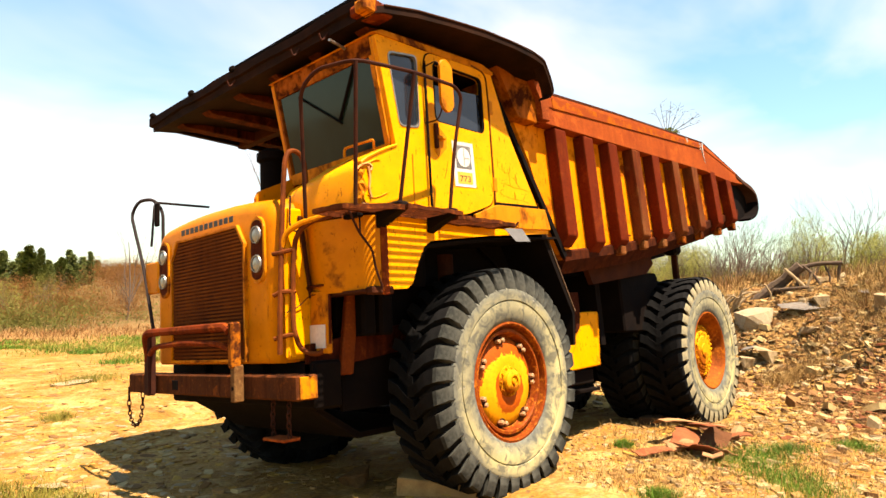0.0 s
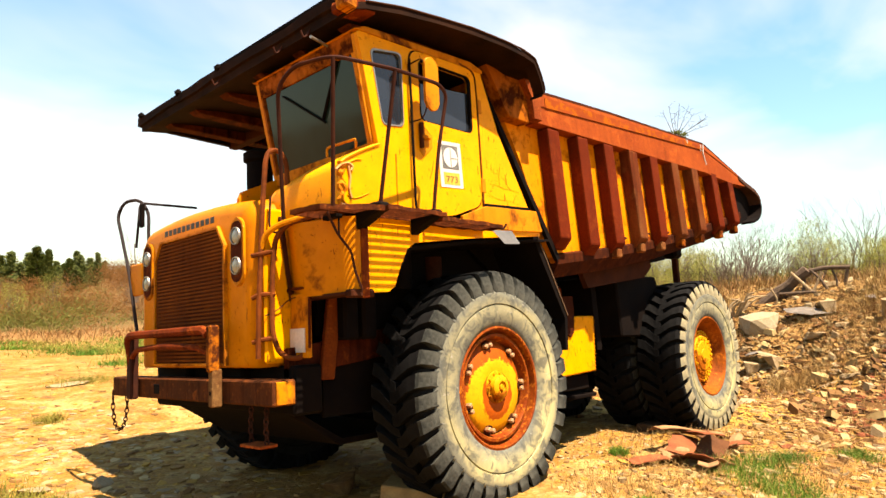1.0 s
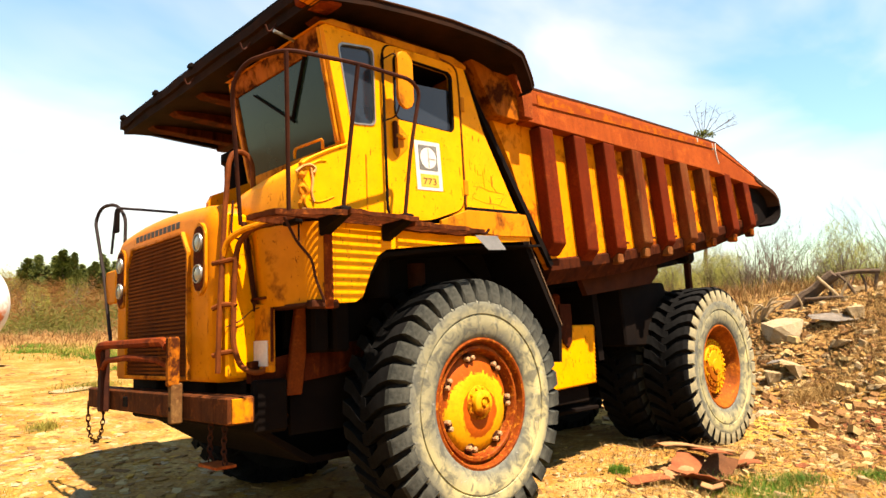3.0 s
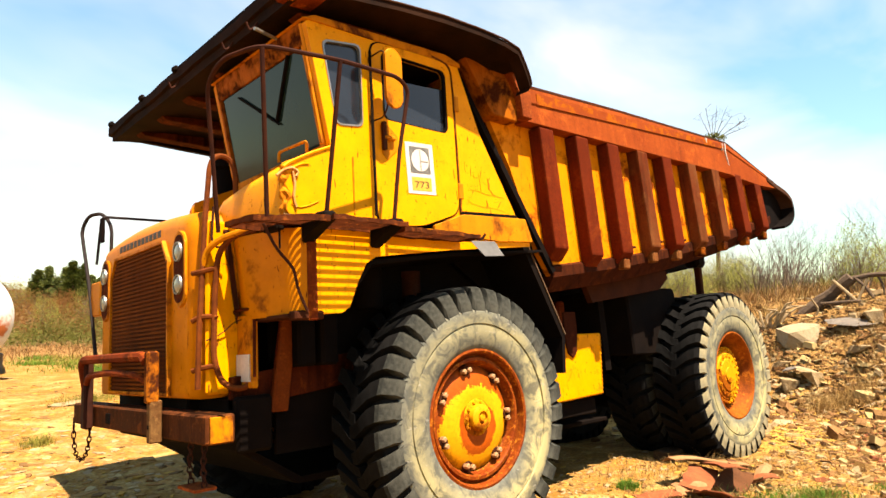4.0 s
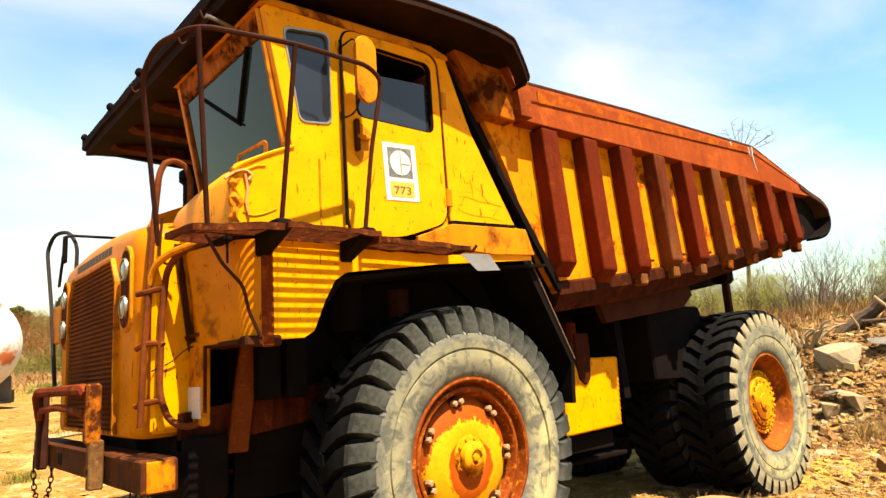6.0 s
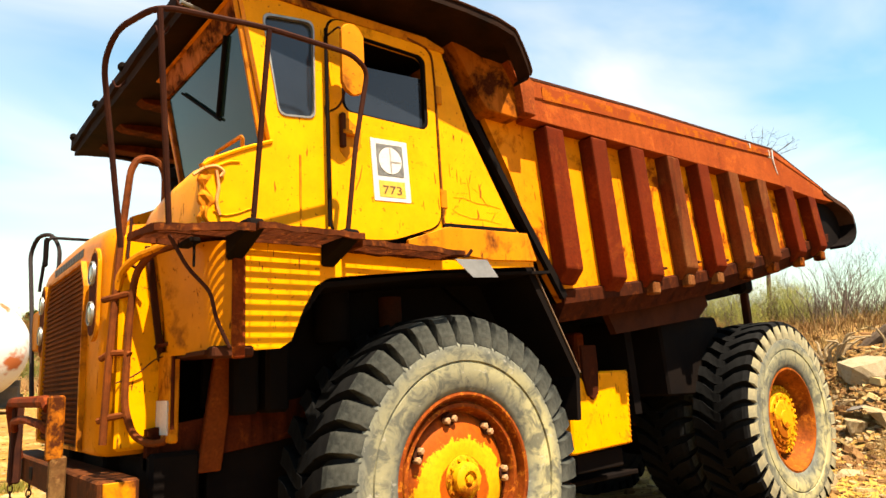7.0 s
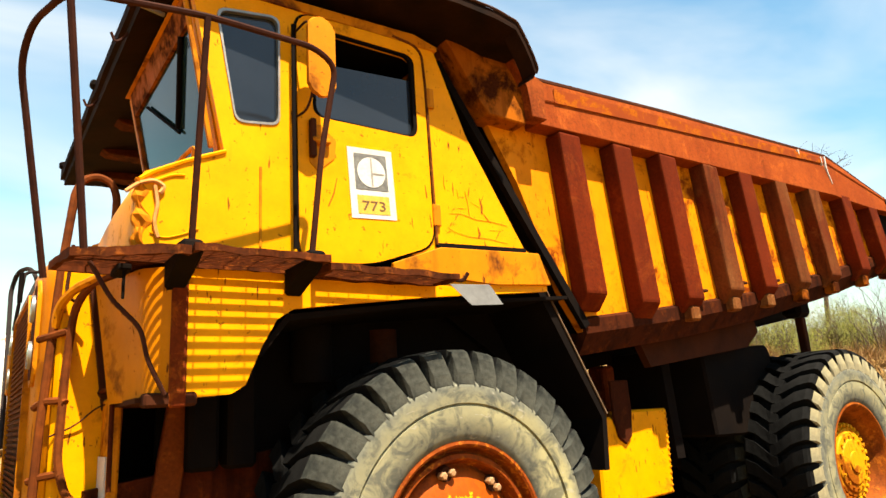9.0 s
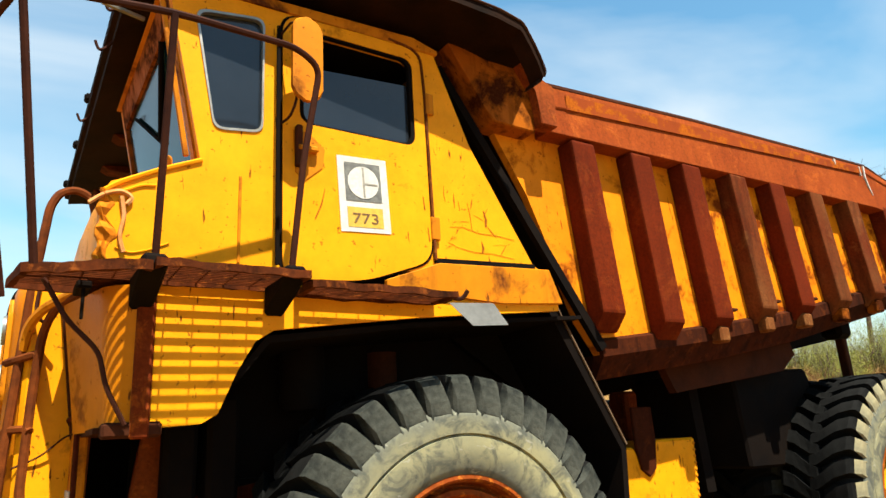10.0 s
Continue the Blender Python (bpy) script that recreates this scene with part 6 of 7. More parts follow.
# ---- grass and scrub ----
def leaf_mat(name, a, b, rough=0.7, through=0.0, patch=None):
    m, n, l, p = nodes(name)
    g = n.new("ShaderNodeNewGeometry")
    v = coords(n, l)
    c = mixc(n, l, g.outputs["Random Per Island"], a, b)
    if patch:
        c = mixc(n, l, ramp(n, l, noise_node(n, l, v, 0.28, 4, 0.6), [(0.56, 0.0), (0.68, 0.8)]), c, patch)
    c = mixc(n, l, 1.0, c, ramp(n, l, noise_node(n, l, v, 1.5, 4, 0.6), [(0.3, 0.65), (0.7, 1.15)]), "MULTIPLY")
    l.new(c, p.inputs["Base Color"])
    p.inputs["Roughness"].default_value = rough
    p.inputs["Specular IOR Level"].default_value = 0.2
    if through:
        thru, mixed = n.new("ShaderNodeBsdfTranslucent"), n.new("ShaderNodeMixShader")
        l.new(c, thru.inputs["Color"])
        mixed.inputs[0].default_value = through
        l.new(p.outputs[0], mixed.inputs[1])
        l.new(thru.outputs[0], mixed.inputs[2])
        l.new(mixed.outputs[0], n["Material Output"].inputs["Surface"])
    return m


GREEN = leaf_mat("green grass", (0.043, 0.112, 0.00529), (0.086, 0.159, 0.00926))
GREEN_DRY = leaf_mat("yellowing grass", (0.132, 0.139, 0.0146), (0.225, 0.179, 0.0331))
STRAW = leaf_mat("dead grass", (0.291, 0.185, 0.0595), (0.185, 0.0992, 0.0265))
BRACKEN = leaf_mat("brown bracken", (0.255, 0.130, 0.040), (0.165, 0.080, 0.024), patch=(0.126, 0.0992, 0.0232))
SCRUB_LEAF = leaf_mat("brown thicket", (0.160, 0.0665, 0.0143), (0.192, 0.090, 0.0214), through=0.45, patch=(0.0821, 0.0759, 0.0116))
SCRUB_GREEN = leaf_mat("greening thicket", (0.067, 0.0759, 0.00893), (0.121, 0.112, 0.0179), through=0.3)
LEAF = leaf_mat("new leaves", (0.198, 0.225, 0.0331), (0.304, 0.291, 0.0661), 0.7, 0.45)
LEAF_DULL = leaf_mat("dull green leaves", (0.0661, 0.0727, 0.0119), (0.132, 0.112, 0.0232))
BARK = plain("grey-brown bark", (0.106, 0.0727, 0.0496), (0.0661, 0.0463, 0.0331), 12, 0.9, 0, 0.5)
CONIFER = leaf_mat("dark needles", (0.045, 0.066, 0.0105), (0.098, 0.108, 0.019), through=0.3)


def blades(name, count, spots, h0, h1, width, lean, mat, label, category, seed, tall=None):
    """Bent tapered blades, three-sided, in one mesh."""
    r = random.Random(seed)
    verts, faces = [], []
    for _ in range(count):
        x, y = spots(r)
        z = float(ground_z(x, y)) - 0.02
        h, a, b = r.uniform(h0, h1) * (tall(x, y) if tall else 1), r.uniform(0, 6.2832), r.uniform(0, 6.2832)
        w = width * r.uniform(0.6, 1.3)
        dx, dy = math.cos(a) * lean * h * r.random(), math.sin(a) * lean * h * r.random()
        i = len(verts)
        for t, k in ((0, 1.0), (0.55, 0.7)):
            for q in (0, 2.09, 4.19):
                verts.append((x + dx * t * t + w * k * 0.5 * math.cos(b + q), y + dy * t * t + w * k * 0.5 * math.sin(b + q), z + h * t))
        verts.append((x + dx, y + dy, z + h))
        for q in range(3):
            faces.append((i + q, i + (q + 1) % 3, i + 3 + (q + 1) % 3, i + 3 + q))
            faces.append((i + 3 + q, i + 3 + (q + 1) % 3, i + 6))
    me = bpy.data.meshes.new(name)
    me.from_pydata(verts, [], faces)
    me.materials.append(mat)
    return tagged(new(name, me), label, category, kind="stuff")


def clump(centres, spread):
    def spot(r):
        c = centres[r.randrange(len(centres))]
        return r.gauss(c[0], spread * c[2]), r.gauss(c[1], spread * c[2])
    return spot


near_green = [(2.25, -1.0, 1.2), (2.05, -1.25, 1.2), (1.85, -1.5, 1.2), (2.5, -1.15, 1.0), (1.6, -1.75, 1.0), (2.9, -1.25, 0.8), (0.6, -0.95, 0.5), (2.0, 0.1, 0.3), (3.6, -1.7, 0.7)]
blades("grass", 7000, clump(near_green, 0.15), 0.03, 0.11, 0.006, 0.9, GREEN, "short green grass beside the scrap", "grass", 11)
left_tufts = [(-2.62, 3.9, 1.0), (-2.5, 3.5, 0.8), (-2.9, 4.2, 1.0), (-2.4, 3.0, 0.5), (-0.25, 9.3, 1.3), (0.1, 9.5, 1.2), (-1.4, 6.6, 0.5), (-3.2, 5.0, 0.9)]
blades("grass", 3000, clump(left_tufts, 0.19), 0.04, 0.16, 0.009, 0.9, GREEN_DRY, "green tufts on the bare yard", "grass", 21)
blades("grass", 5200, lambda r: (r.uniform(0.5, 6.0), r.uniform(-2.4, -0.1)), 0.03, 0.12, 0.006, 2.2, STRAW, "dead straw trodden into the earth", "grass", 61)
blades("grass", 1500, clump([(1.2, -0.9, 1), (1.9, -0.5, 1), (2.6, 0.2, 1), (3.4, -0.1, 1), (0.9, -0.5, 0.8), (2.2, -1.7, 1)], 0.3), 0.04, 0.16, 0.006, 1.0, STRAW, "dead grass stalks beside the wheels", "grass", 12)
rg = random.Random(44)
field = [(rg.uniform(0.5, 9), 11.5 + 8.5 * rg.random() ** 0.6, rg.uniform(0.4, 1.2)) for _ in range(34)]
blades("grass", 8000, clump(field, 0.45), 0.04, 0.15, 0.022, 1.0, GREEN, "green spring grass in patches at the yard's far edge", "grass", 13)
blades("grass", 9000, clump([(x + 0.5, y + 0.3, q * 1.4) for x, y, q in field], 0.6), 0.04, 0.17, 0.022, 1.2, GREEN_DRY, "yellowing grass at the yard's far edge", "grass", 23)
blades("grass", 2600, lambda r: (r.uniform(-2, 14), 19 + 7 * r.random() ** 0.7), 0.10, 0.34, 0.03, 1.6, BRACKEN, "dead grass below the scrub bank", "grass", 14)


def thicket(name, count, area, radius, height, leaves, size, mat, label, seed):
    """Rounded bushes of fine twigs and small leaves, too tangled to count."""
    r = random.Random(seed)
    verts, faces = [], []
    for _ in range(count):
        bx, by = area(r)
        bz, w, h = float(ground_z(bx, by)), radius * r.uniform(0.6, 1.4), height * r.uniform(0.5, 1.2)
        for _ in range(leaves):
            a, q, t = r.uniform(0, 6.2832), math.sqrt(r.random()), r.random()
            dome = math.sqrt(max(0.0, 1 - q * q))
            c = Vector((bx + w * q * math.cos(a), by + w * q * math.sin(a), bz + h * (0.15 + 0.85 * t) * (0.3 + 0.7 * dome) * (1 + 0.25 * max(-1.0, min(0.8, r.gauss(0, 1))) * t)))
            u = Vector((r.gauss(0, 0.45), r.gauss(0, 0.45), r.gauss(0.7, 0.6))).normalized()
            v = u.orthogonal().normalized()
            g = size * r.uniform(0.4, 1.9)
            i = len(verts)
            verts += [c - u * g, c + v * g * 0.24, c + u * g, c - v * g * 0.24]
            faces += [(i, i + 1, i + 2), (i, i + 2, i + 3)]
    me = bpy.data.meshes.new(name)
    me.from_pydata(verts, [], faces)
    me.materials.append(mat)
    return tagged(new(name, me), label, "scrub", kind="stuff")


def bank_area(r):
    return r.uniform(-6, 26), 25 + 20 * r.random() ** 0.8


thicket("scrub", 620, bank_area, 1.0, 1.25, 330, 0.046, SCRUB_LEAF, "tangled brown scrub covering the far bank", 15)
thicket("scrub", 64, clump([(5.4, 29.5, 1.0), (2.6, 26.2, 1.3), (4.7, 27.4, 1.0), (3.4, 26.0, 1.0), (5, 26, 1), (8, 26.5, 1.2), (7, 31, 1), (10, 27, 1.2), (3, 27, 1), (12, 34, 1), (6, 36, 1.6), (10, 40, 1.4), (4, 33, 1.5), (15, 31, 1.4)], 1.1), 0.9, 1.25, 330, 0.046, SCRUB_GREEN, "greening bushes among the scrub", 16)
thicket("scrub", 110, lambda r: (r.uniform(10.2, 20), r.uniform(34, 41)), 1.1, 1.45, 360, 0.046, SCRUB_LEAF, "tall brown thicket along the top of the bank", 25)


def crest_spot(r):
    while True:
        y = r.uniform(-5, 7)
        x = 7.4 + 0.9 * min(y - 0.3, 0) + 0.4 * max(y - 2.5, 0) + r.uniform(3.4, 11)
        if math.hypot(x - 11.3, y - 0.95) > 1.25:
            return x, y


blades("grass", 9000, crest_spot, 0.10, 0.40, 0.015, 1.2, BRACKEN, "brown bracken on the crest of the bank", "grass", 27)
blades("grass", 7000, crest_spot, 0.12, 0.50, 0.014, 1.0, STRAW, "tall dead grass on the crest of the bank", "grass", 17)
blades("grass", 7000, hill_spot, 0.04, 0.20, 0.008, 1.4, BRACKEN, "dead grass among the rubble", "grass", 18)
blades("grass", 8500, clump([(9.2, -0.6, 1.2), (10.2, -1.6, 1.4), (8.4, -2.2, 1.0), (10.8, 0.0, 1.2), (9.6, 2.6, 1.2), (8.2, 0.2, 0.5), (7.4, -2.8, 1.0), (11.2, -0.8, 1.5)], 0.5), 0.05, 0.28, 0.009, 1.5, STRAW, "straw-coloured dead grass lying over the rubble", "grass", 38)
blades("grass", 5000, lambda r: (r.uniform(14, 24), r.uniform(-4, 9)), 0.3, 0.9, 0.02, 1.0, LEAF_DULL, "greening undergrowth behind the bank", "scrub", 19)


def branch_tree(seed, height, levels, spread, r0, mat, stems=0):
    """A bare shrub or tree: tapered limbs that fork."""
    r = random.Random(seed)
    bm = bmesh.new()

    def grow(p, d, ln, rad, lev):
        pts, rads = [p], [rad]
        n = 4
        for i in range(n):
            d = (d + Vector((r.gauss(0, 0.12), r.gauss(0, 0.12), 0.05))).normalized()
            p = p + d * ln / n
            pts.append(p)
            rads.append(rad * (1 - 0.55 * (i + 1) / n))
        tube(pts, rads, 5 if lev < 2 else 3, bm)
        if lev < levels:
            for k in range(3 if lev == 0 else r.choice((2, 3, 4))):
                q = r.randint(1, n)
                a = r.uniform(0, 6.28)
                side = Vector((math.cos(a), math.sin(a), r.uniform(0.2, 0.9)))
                grow(pts[q], (d * 0.8 + side * spread).normalized(), ln * r.uniform(0.5, 0.75), rads[q] * 0.65, lev + 1)
    for s in range(stems or (1 if r0 > 0.05 else 4)):
        a = r.uniform(0, 6.28)
        grow(Vector((0.1 * math.cos(a), 0.1 * math.sin(a), -0.1)), Vector((0.3 * math.cos(a) * (r0 < 0.05), 0.3 * math.sin(a) * (r0 < 0.05), 1)).normalized(), height * r.uniform(0.45, 0.6), r0, 0)
    return finish("trunk", bm, mat)


def leaves_for(seed, height, width, count, size, mat):
    """Small leaves in loose sprays through a crown."""
    r = random.Random(seed)
    verts, faces = [], []
    for _ in range(count // 28):
        t = r.random()
        w = width * (0.25 + 0.55 * math.sin(math.pi * (0.15 + 0.75 * t)))
        a, q = r.uniform(0, 6.28), math.sqrt(r.random()) * w
        spray = Vector((q * math.cos(a), q * math.sin(a), height * (0.2 + 0.72 * t)))
        for _ in range(28):
            c = spray + Vector((r.gauss(0, 0.10), r.gauss(0, 0.10), r.gauss(0, 0.14)))
            u = Vector((r.gauss(0, 1), r.gauss(0, 1), r.gauss(0, 1))).normalized()
            v = u.orthogonal().normalized()
            s = size * r.uniform(0.5, 1.3)
            i = len(verts)
            verts += [c - u * s, c + v * s * 0.5 + Vector((0, 0, s * 0.2)), c + u * s, c - v * s * 0.5 + Vector((0, 0, s * 0.2))]
            faces += [(i, i + 1, i + 2), (i, i + 2, i + 3)]
    me = bpy.data.meshes.new("crown")
    me.from_pydata(verts, [], faces)
    me.materials.append(mat)
    return me


TWIG = plain("grey-brown twigs", (0.152, 0.112, 0.0848), (0.0982, 0.0714, 0.0536), 12, 0.9, 0, 0.4)
shrubs = [branch_tree(40 + i, h, 4, 0.62, 0.022, TWIG, 6) for i, h in enumerate((2.6, 3.2, 2.2))]
shrub_leaf = [leaves_for(60 + i, h, w, 3400, 0.024, LEAF) for i, (h, w) in enumerate(((2.4, 1.0), (2.9, 1.2), (2.0, 0.9)))]


def put_shrub(i, x, y, s, turn, leafy, label="bare grey-brown shrub with budding twigs", group="shrubs behind the bank"):
    ob = thing("shrub", label, "shrub", pose(x, y, float(ground_z(x, y)) - 0.05, 0, 0, turn) @ Matrix.Diagonal((s, s, s, 1)), group)
    b = new("trunk", shrubs[i % 3])
    b.parent = ob
    if leafy:
        f = new("crown", shrub_leaf[i % 3])
        f.parent = ob
    return ob


for i in range(58):
    deg = rng.uniform(3, 30)
    d, a = rng.uniform(18, 27), radians(deg)
    leafy = deg < 11 or 12.6 < deg < 15 or deg > 21.5
    put_shrub(i, -4.5 + d * math.cos(a), -3.4 + d * math.sin(a), rng.uniform(0.42, 0.80) * (0.85 if leafy else 1.2), rng.uniform(0, 360), leafy,
              "shrub in pale yellow-green new leaf" if leafy else "bare grey-brown shrub with fine budding twigs")
for i in range(16):
    put_shrub(i, rng.uniform(-3, 20), rng.uniform(25, 38), rng.uniform(0.5, 0.8), rng.uniform(0, 360), i % 2 == 0, "leafless scrub bush on the far bank", "bushes on the far bank")
bare = branch_tree(91, 8.5, 4, 0.62, 0.10, BARK)
t1 = thing("bare_tree", "slender leafless tree behind the truck", "tree", pose(8.2, 19.5, float(ground_z(8.2, 19.5)) - 0.1, 0, 0, 40) @ Matrix.Diagonal((1.1, 1.1, 1.25, 1)))
o = new("trunk", bare)
o.parent = t1
t2 = thing("bare_tree", "thin leafless tree on the far bank", "tree", pose(8.0, 28.0, float(ground_z(8.0, 28.0)) - 0.1, 0, 0, 130) @ Matrix.Diagonal((0.8, 0.8, 0.85, 1)))
o = new("trunk", branch_tree(93, 8.5, 4, 0.42, 0.055, TWIG, 1))
o.parent = t2


def far_tree(x, y, z_crown):
    """A tall thin tree, almost leafless, with one green tuft below its top twigs."""
    r = random.Random(77)
    base = float(ground_z(x, y)) - 0.2
    ob = thing("bare_tree", "tall leafless tree with one green tuft far beyond the truck", "tree", pose(x, y, base, 0, 0, -66))
    h = z_crown - base
    bm = tube([(0, 0, 0), (0.1, 0.05, h * 0.5), (0, 0, h)], [0.16, 0.11, 0.05], 7)
    for side, rise in ((-0.85, 1.9), (-0.45, 2.25), (-0.05, 1.75), (0.30, 2.1), (0.75, 1.55), (1.25, 1.5), (1.75, 0.85), (2.2, 0.6), (2.1, 1.1)):
        tip = Vector((side, r.uniform(-0.8, 0.8), h + rise))
        root = Vector((side * 0.08, 0, h - 0.1))
        bow = root.lerp(tip, 0.5) + Vector((0.10 * side, 0, 0.12))
        line = bend([root, bow, tip], 0.4, 4)
        tube(line, [0.019 - 0.010 * k / (len(line) - 1) for k in range(len(line))], 5, bm)
        for _ in range(7):
            a = root.lerp(tip, r.uniform(0.45, 0.98)) + Vector((0.05 * side, 0, 0.06))
            d = Vector((r.gauss(0.1 * side, 0.28), r.gauss(0, 0.2), r.uniform(0.05, 0.42)))
            tube([a, a + d * 0.6 + Vector((0, 0, 0.02)), a + d], [0.009, 0.008, 0.006], 4, bm)
    part("trunk", bm, BARK, ob)
    verts, faces = [], []
    for cx, cz, q, count in ((-0.30, 0.12, 0.20, 60), (0.10, 0.20, 0.24, 80), (0.55, 0.02, 0.22, 60), (-0.05, -0.2, 0.3, 60)):
        for _ in range(count):
            c = Vector((cx + r.gauss(0, q * 0.6), r.gauss(0, q), h + cz + r.gauss(0, q * 0.5)))
            u = Vector((r.gauss(0, 1), r.gauss(0, 1), r.gauss(0, 1))).normalized() * 0.085
            v = u.orthogonal() * 0.5
            k = len(verts)
            verts += [c - u, c + v, c + u, c - v]
            faces += [(k, k + 1, k + 2), (k, k + 2, k + 3)]
    me = bpy.data.meshes.new("crown")
    me.from_pydata(verts, [], faces)
    me.materials.append(CONIFER)
    o = new("crown", me)
    o.parent = ob


far_tree(40.7, 17.15, 13.2)


def evergreen(seed, h, w):
    """A dense cedar: whorls of drooping, ragged branch sprays round a pointed stem."""
    r = random.Random(seed)
    trunk = finish("trunk", tube([(0, 0, -0.3), (0.05, 0, h * 0.5), (0, 0.03, h * 0.95)], [0.14, 0.09, 0.02], 7), BARK)
    verts, faces = [], []
    lean = Vector((r.gauss(0, 0.06), r.gauss(0, 0.06), 0))
    for _ in range(170):
        t = r.random() ** 0.8
        a = r.uniform(0, 6.2832)
        reach = w * (0.95 - 0.85 * t ** 1.4) * r.uniform(0.45, 1.15) * (0.8 + 0.25 * math.sin(3 * a + seed + 5 * t))
        root = Vector((0, 0, h * (0.06 + 0.88 * t))) + lean * t
        arm = Vector((math.cos(a) * reach, math.sin(a) * reach, reach * r.uniform(-0.25, 0.55)))
        for _ in range(26):
            k = r.random() ** 0.6
            c = root + arm * k + Vector((r.gauss(0, 0.10), r.gauss(0, 0.10), r.gauss(0, 0.09)))
            u = (arm.normalized() + Vector((r.gauss(0, 0.6), r.gauss(0, 0.6), r.gauss(0.3, 0.6)))).normalized() * 0.12 * r.uniform(0.5, 1.3)
            v = u.orthogonal().normalized() * 0.045
            i = len(verts)
            verts += [c - u, c + v, c + u, c - v]
            faces += [(i, i + 1, i + 2), (i, i + 2, i + 3)]
    me = bpy.data.meshes.new("crown")
    me.from_pydata(verts, [], faces)
    me.materials.append(CONIFER)
    return trunk, me


cedars = [evergreen(5, 4.0, 1.25), evergreen(6, 4.4, 1.05), evergreen(8, 3.6, 1.5)]


def put_cedar(i, x, y, top, wide):
    base = float(ground_z(x, y)) - 0.3
    k = max(0.3, (top - base) / 4.1)
    tr = thing("evergreen_tree", "dark green rounded cedar on the skyline", "tree", pose(x, y, base, 0, 0, rng.uniform(0, 360)) @ Matrix.Diagonal((wide, wide, k, 1)), "cedars on the skyline")
    for nm, d in zip(("trunk", "crown"), cedars[i % 3]):
        o = new(nm, d)
        o.parent = tr


for i, (x, y, top, wide) in enumerate(((5.7, 41.5, 4.00, 0.80), (6.0, 40.4, 3.98, 0.75), (6.0, 38.3, 3.71, 0.60), (6.6, 39.2, 4.11, 0.70), (6.7, 38.1, 4.20, 0.75), (7.1, 39.0, 4.39, 0.70), (7.1, 37.5, 4.28, 0.55), (7.8, 38.8, 3.49, 0.60), (8.8, 40.6, 3.78, 0.60), (8.8, 39.6, 3.88, 0.60), (9.4, 40.5, 4.21, 0.60), (9.2, 38.9, 4.33, 0.60), (10.1, 40.2, 3.96, 0.60), (9.8, 38.2, 4.04, 0.45), (11.2, 40.9, 3.75, 0.50))):
    put_cedar(i, x, y, top, wide)
for i in range(26):
    put_cedar(i, -6 + 1.2 * i + rng.uniform(-0.5, 0.5), 47 + rng.uniform(-2, 6), 3.5 + rng.uniform(-0.35, 0.35), rng.uniform(0.5, 0.9))

# ---- things lying about ----
def lay(name, bm, mat, x, y, lift, rx, ry, rz, label, category, group=""):
    ob = new(name, finish(name, bm, mat))
    ob.matrix_basis = pose(x, y, float(ground_z(x, y)) + lift, rx, ry, rz)
    return tagged(ob, label, category, group)


SHEETS = [plain("red-brown scrap", (0.225, 0.0761, 0.0298), (0.139, 0.043, 0.0198), 5, 0.85, 0, 0.4), plain("tan scrap", (0.291, 0.165, 0.0794), (0.212, 0.0992, 0.0397), 5, 0.85, 0, 0.4), plain("dark scrap", (0.0661, 0.0298, 0.0146), (0.112, 0.0463, 0.0198), 5, 0.85, 0, 0.4)]
for i, (x, y, ln, w, rx, ry, rz, lift) in enumerate(((2.35, -0.42, 0.62, 0.26, 10, -6, 18, 0.10), (2.72, -0.30, 0.90, 0.20, -14, 4, -20, 0.14), (2.05, -0.62, 0.42, 0.26, 16, 8, 62, 0.07), (2.95, -0.62, 0.50, 0.18, -6, 10, 30, 0.06), (2.50, -0.66, 0.36, 0.26, 22, -10, 5, 0.09),
                                                     (1.80, -0.32, 0.40, 0.16, 6, 4, -30, 0.05), (3.25, -0.62, 0.46, 0.12, 4, 4, 12, 0.04), (2.60, -0.48, 0.70, 0.22, 4, 8, 48, 0.17), (2.22, -0.85, 0.34, 0.20, -10, 6, -12, 0.04), (3.05, -0.40, 0.34, 0.22, 12, -8, 75, 0.08),
                                                     (2.42, -0.28, 0.30, 0.14, -8, 12, 40, 0.06), (2.10, -0.45, 0.28, 0.18, 20, 6, -35, 0.08), (2.85, -0.75, 0.30, 0.14, 4, -8, -50, 0.05), (1.95, -0.85, 0.26, 0.20, -6, 10, 20, 0.05), (3.40, -0.35, 0.36, 0.12, 8, 4, -15, 0.05))):
    bm, r9 = bmesh.new(), random.Random(80 + i)
    k, rows = r9.uniform(0.02, 0.06), []
    for q in range(7):
        t = q / 6 - 0.5
        dz = k * math.cos(3.0 * t + i) + 0.008 * r9.uniform(-1, 1)
        a, b = w / 2 * r9.uniform(0.8, 1.05), w / 2 * r9.uniform(0.8, 1.05)
        fold = 0.03 * math.sin(i * 1.3)
        rows.append([(ln * t, -a, dz), (ln * t, 0.0, dz + fold), (ln * t, b, dz), (ln * t, b, dz + 0.009), (ln * t, 0.0, dz + fold + 0.009), (ln * t, -a, dz + 0.009)])
    solid(bm, rows)
    lay("scrap_sheet", bm, SHEETS[(0, 1, 0, 1, 2, 0, 1, 0, 1, 2, 1, 1, 0, 1, 2)[i]], x, y, lift, rx, ry, rz, "bent rusty scrap of sheet steel on the ground", "scrap metal", "scrap beside the rear wheels")
TIMBER = plain("weathered timber", (0.304, 0.196, 0.0759), (0.196, 0.116, 0.0446), 6, 0.9, 0, 0.5)
lay("timber_block", box(-0.33, 0.33, -0.14, 0.14, -0.05, 0.10, 0.012), TIMBER, -0.47, 0.42, 0.02, 3, 3, -60, "weathered timber block against the front tyre", "timber")
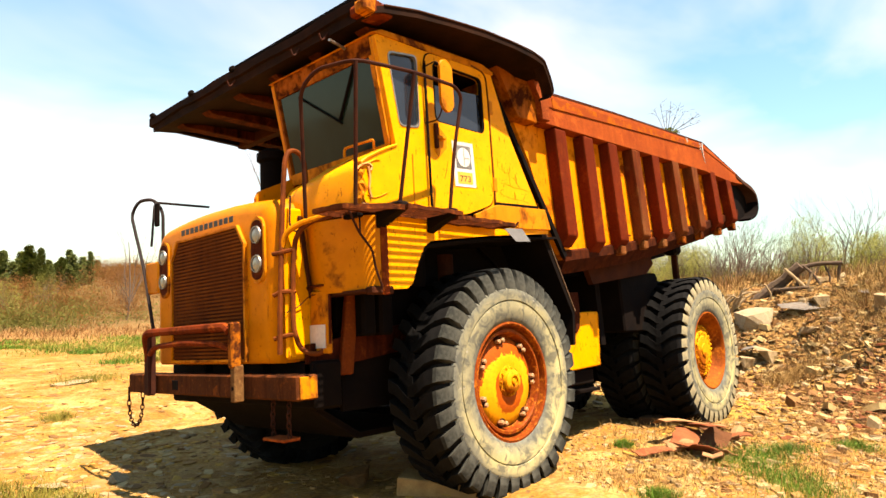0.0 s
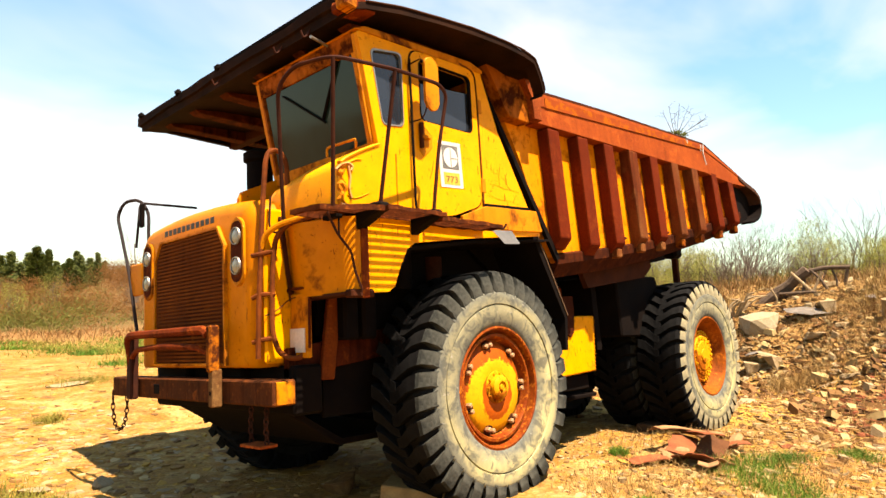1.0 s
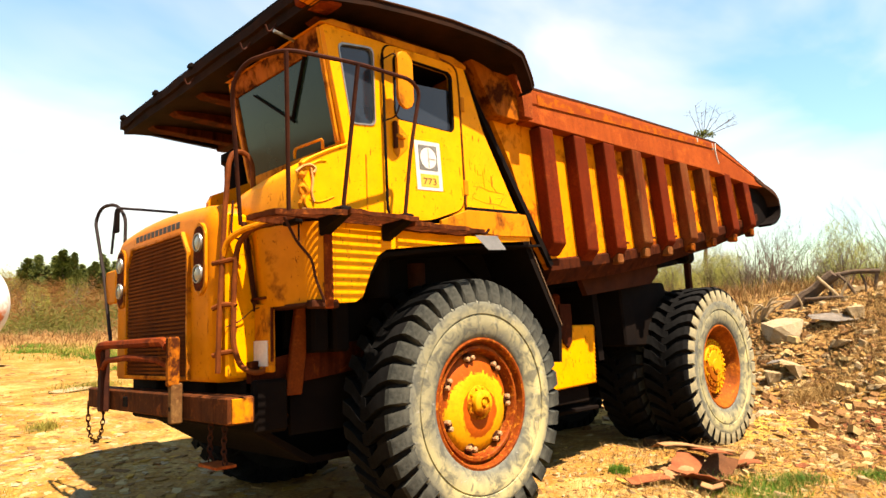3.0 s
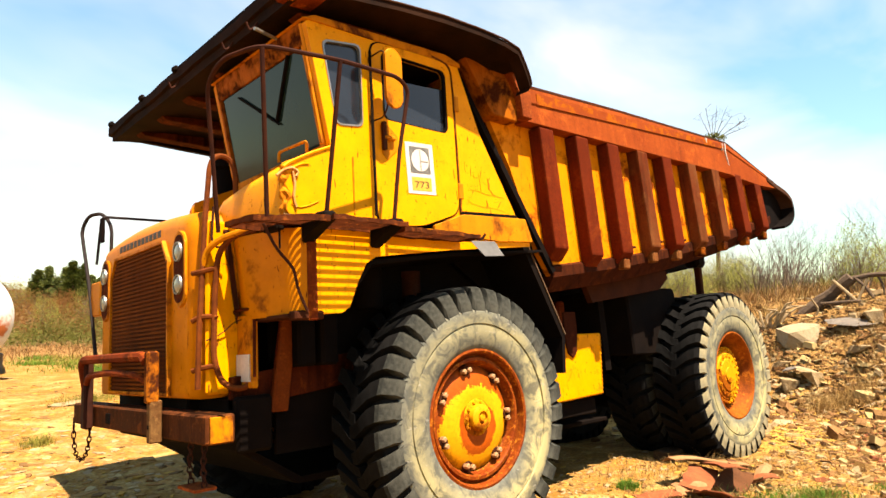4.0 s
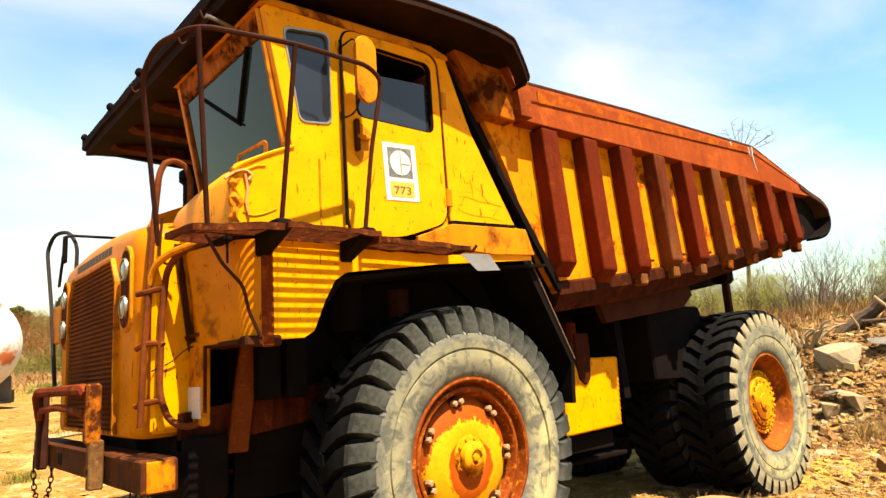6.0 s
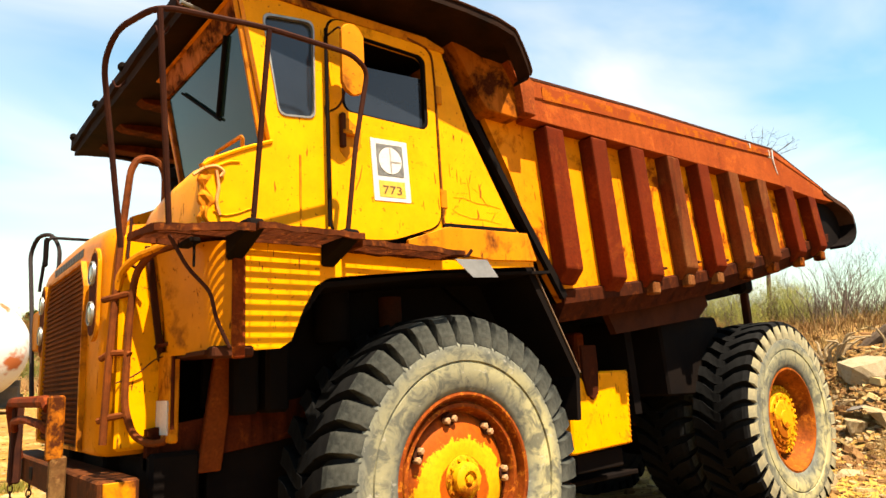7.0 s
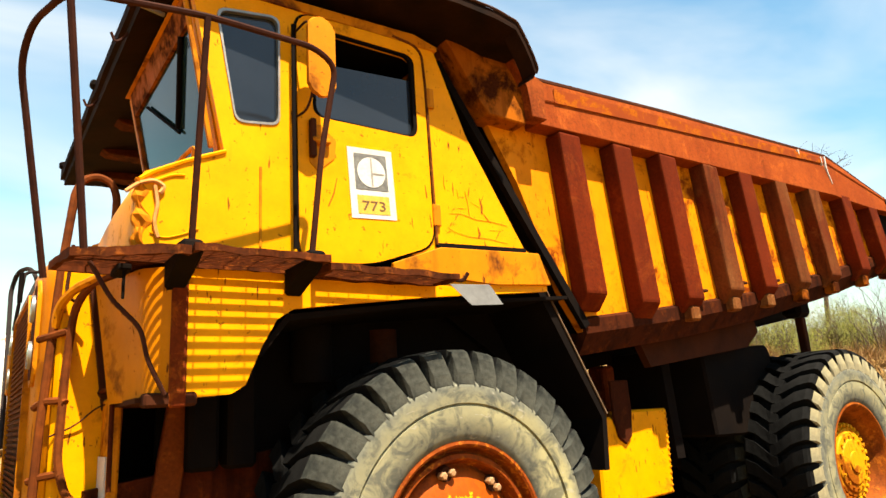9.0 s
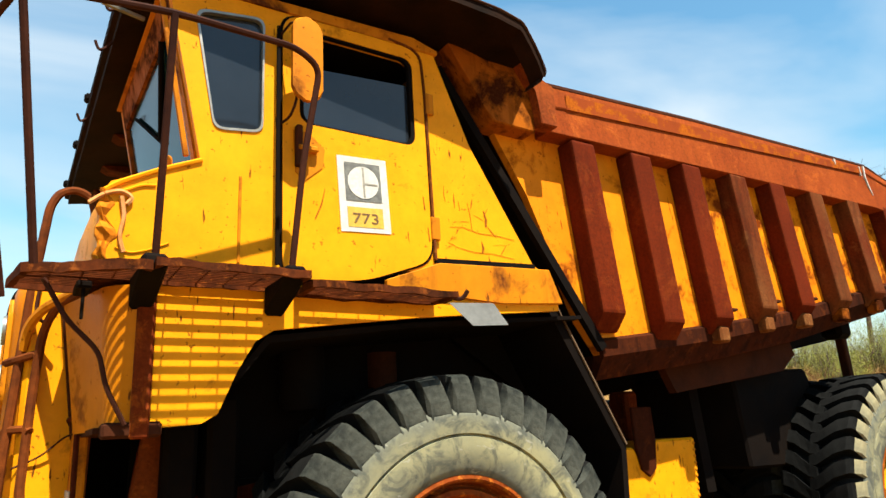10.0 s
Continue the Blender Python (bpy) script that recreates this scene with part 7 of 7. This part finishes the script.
# Timber coloured darker for the shade under the rear tyre.
lay("timber_block", box(-0.38, 0.38, -0.11, 0.11, -0.05, 0.12, 0.012), plain("timber darkened for shade", (0.0661, 0.0397, 0.0198), (0.0397, 0.0232, 0.0119), 6, 0.9, 0, 0.5), 3.72, 0.55, -0.03, -3, 2, 8, "timber block lying by the rear tyre", "timber")
LOG = plain("grey dead wood", (0.112, 0.0794, 0.0529), (0.0661, 0.0463, 0.0331), 9, 0.9, 0, 0.7, 30, 0.01)


def log_mesh(pts, r):
    bm = tube(bend(pts, 0.3, 4), r, 9)
    for v in bm.verts:
        v.co += Vector((noise.noise(v.co * 4), noise.noise(v.co * 4 + Vector((9, 0, 0))), noise.noise(v.co * 4 + Vector((0, 9, 0))))) * r * 0.35
    return bm


logs = [([(-1.0, 0.0, -0.85), (-0.4, 0.05, -0.35), (0.05, 0.0, 0.05)], 0.12), ([(-0.05, 0.0, 0.0), (0.35, 0.05, 0.09), (0.85, 0.0, 0.10)], 0.05), ([(-0.28, -0.12, -0.02), (0.0, -0.15, -0.30), (0.26, -0.18, -0.62)], 0.034),
        ([(0.10, -0.06, 0.04), (0.28, -0.1, -0.15), (0.42, -0.1, -0.38)], 0.03), ([(0.32, -0.1, 0.0), (0.2, -0.1, -0.3), (0.05, -0.15, -0.6)], 0.028), ([(0.80, 0.0, 0.08), (0.76, 0.0, -0.2), (0.78, 0.0, -0.55)], 0.034),
        ([(-0.8, 0.1, -0.62), (0.1, 0.0, -0.50), (0.9, 0.0, -0.48)], 0.05), ([(-0.5, -0.1, -0.5), (0.2, -0.2, -0.42), (0.6, -0.1, -0.62)], 0.04), ([(-0.6, -0.2, -0.75), (-0.55, -0.2, -0.6), (-0.68, -0.25, -0.38)], 0.022),
        ([(0.5, 0.05, 0.08), (0.62, 0.0, -0.2), (0.55, 0.0, -0.5)], 0.022), ([(-0.1, 0.2, 0.1), (0.0, 0.1, -0.3), (-0.1, 0.0, -0.6)], 0.04)]
PALE_WOOD = plain("bleached wood", (0.331, 0.251, 0.146), (0.225, 0.159, 0.086), 9, 0.9, 0, 0.5, 30, 0.01)
for i, (pts, r) in enumerate(logs):
    lay("dead_branch" if r < 0.1 else "fallen_log", log_mesh(pts, r), PALE_WOOD if i in (2, 4, 8) else LOG, 11.88, 1.05, 2.34 - float(ground_z(11.88, 1.05)), 0, 0, -74, "broken dead wood heaped on the bank", "dead wood", "dead wood heap")
stump = thing("root_stump", "bleached twisted roots of an uprooted bush", "dead wood", pose(11.05, 2.33, float(ground_z(11.05, 2.33)) - 0.05, 0, 0, -74))
rr = random.Random(77)
for i in range(11):
    a, ln = rr.uniform(-1.25, 1.25), rr.uniform(0.45, 0.85)
    sx, sz, f = math.sin(a), math.cos(a), rr.uniform(-0.3, 0.3)
    part("root", tube(bend([(0.1 * rr.gauss(0, 1), 0, 0), (ln * 0.5 * sx + rr.gauss(0, 0.08), f * 0.5, ln * 0.55 * sz), (ln * 0.8 * sx + rr.gauss(0, 0.1), f, ln * 0.9 * sz), (ln * 1.1 * sx, f * 1.3, ln * 0.95 * sz)], 0.2, 4), [0.035 - 0.0018 * k for k in range(12)], 6), PALE_WOOD, stump)


# white storage tank beyond the yard
def storage_tank():
    m, n, l, p = nodes("peeling white tank paint")
    v = coords(n, l)
    mask = ramp(n, l, noise_node(n, l, v, 1.1, 8, 0.6), [(0.52, 0.0), (0.58, 1.0)])
    l.new(mixc(n, l, mask, (0.529, 0.509, 0.463), (0.331, 0.086, 0.0198)), p.inputs["Base Color"])
    p.inputs["Roughness"].default_value = 0.5
    tank = thing("storage_tank", "white cylindrical tank with peeling orange rust patches", "tank", pose(*TANK) @ Matrix.Diagonal((1.14, 1.14, 1.14, 1)))
    prof = [(0.0, -0.52), (0.42, -0.47), (0.76, -0.32), (0.97, -0.12), (1.05, 0.17), (1.05, 3.4), (0.97, 3.68), (0.67, 3.9), (0.0, 4.1)]
    part("shell", lathe(prof, (0, 0, 1.08), 48), m, tank, smooth=True)
    for y in (0.8, 2.9):
        part("saddle", box(-0.9, 0.9, y - 0.12, y + 0.12, -0.15, 0.30, 0.02), STONE_C, tank)


storage_tank()
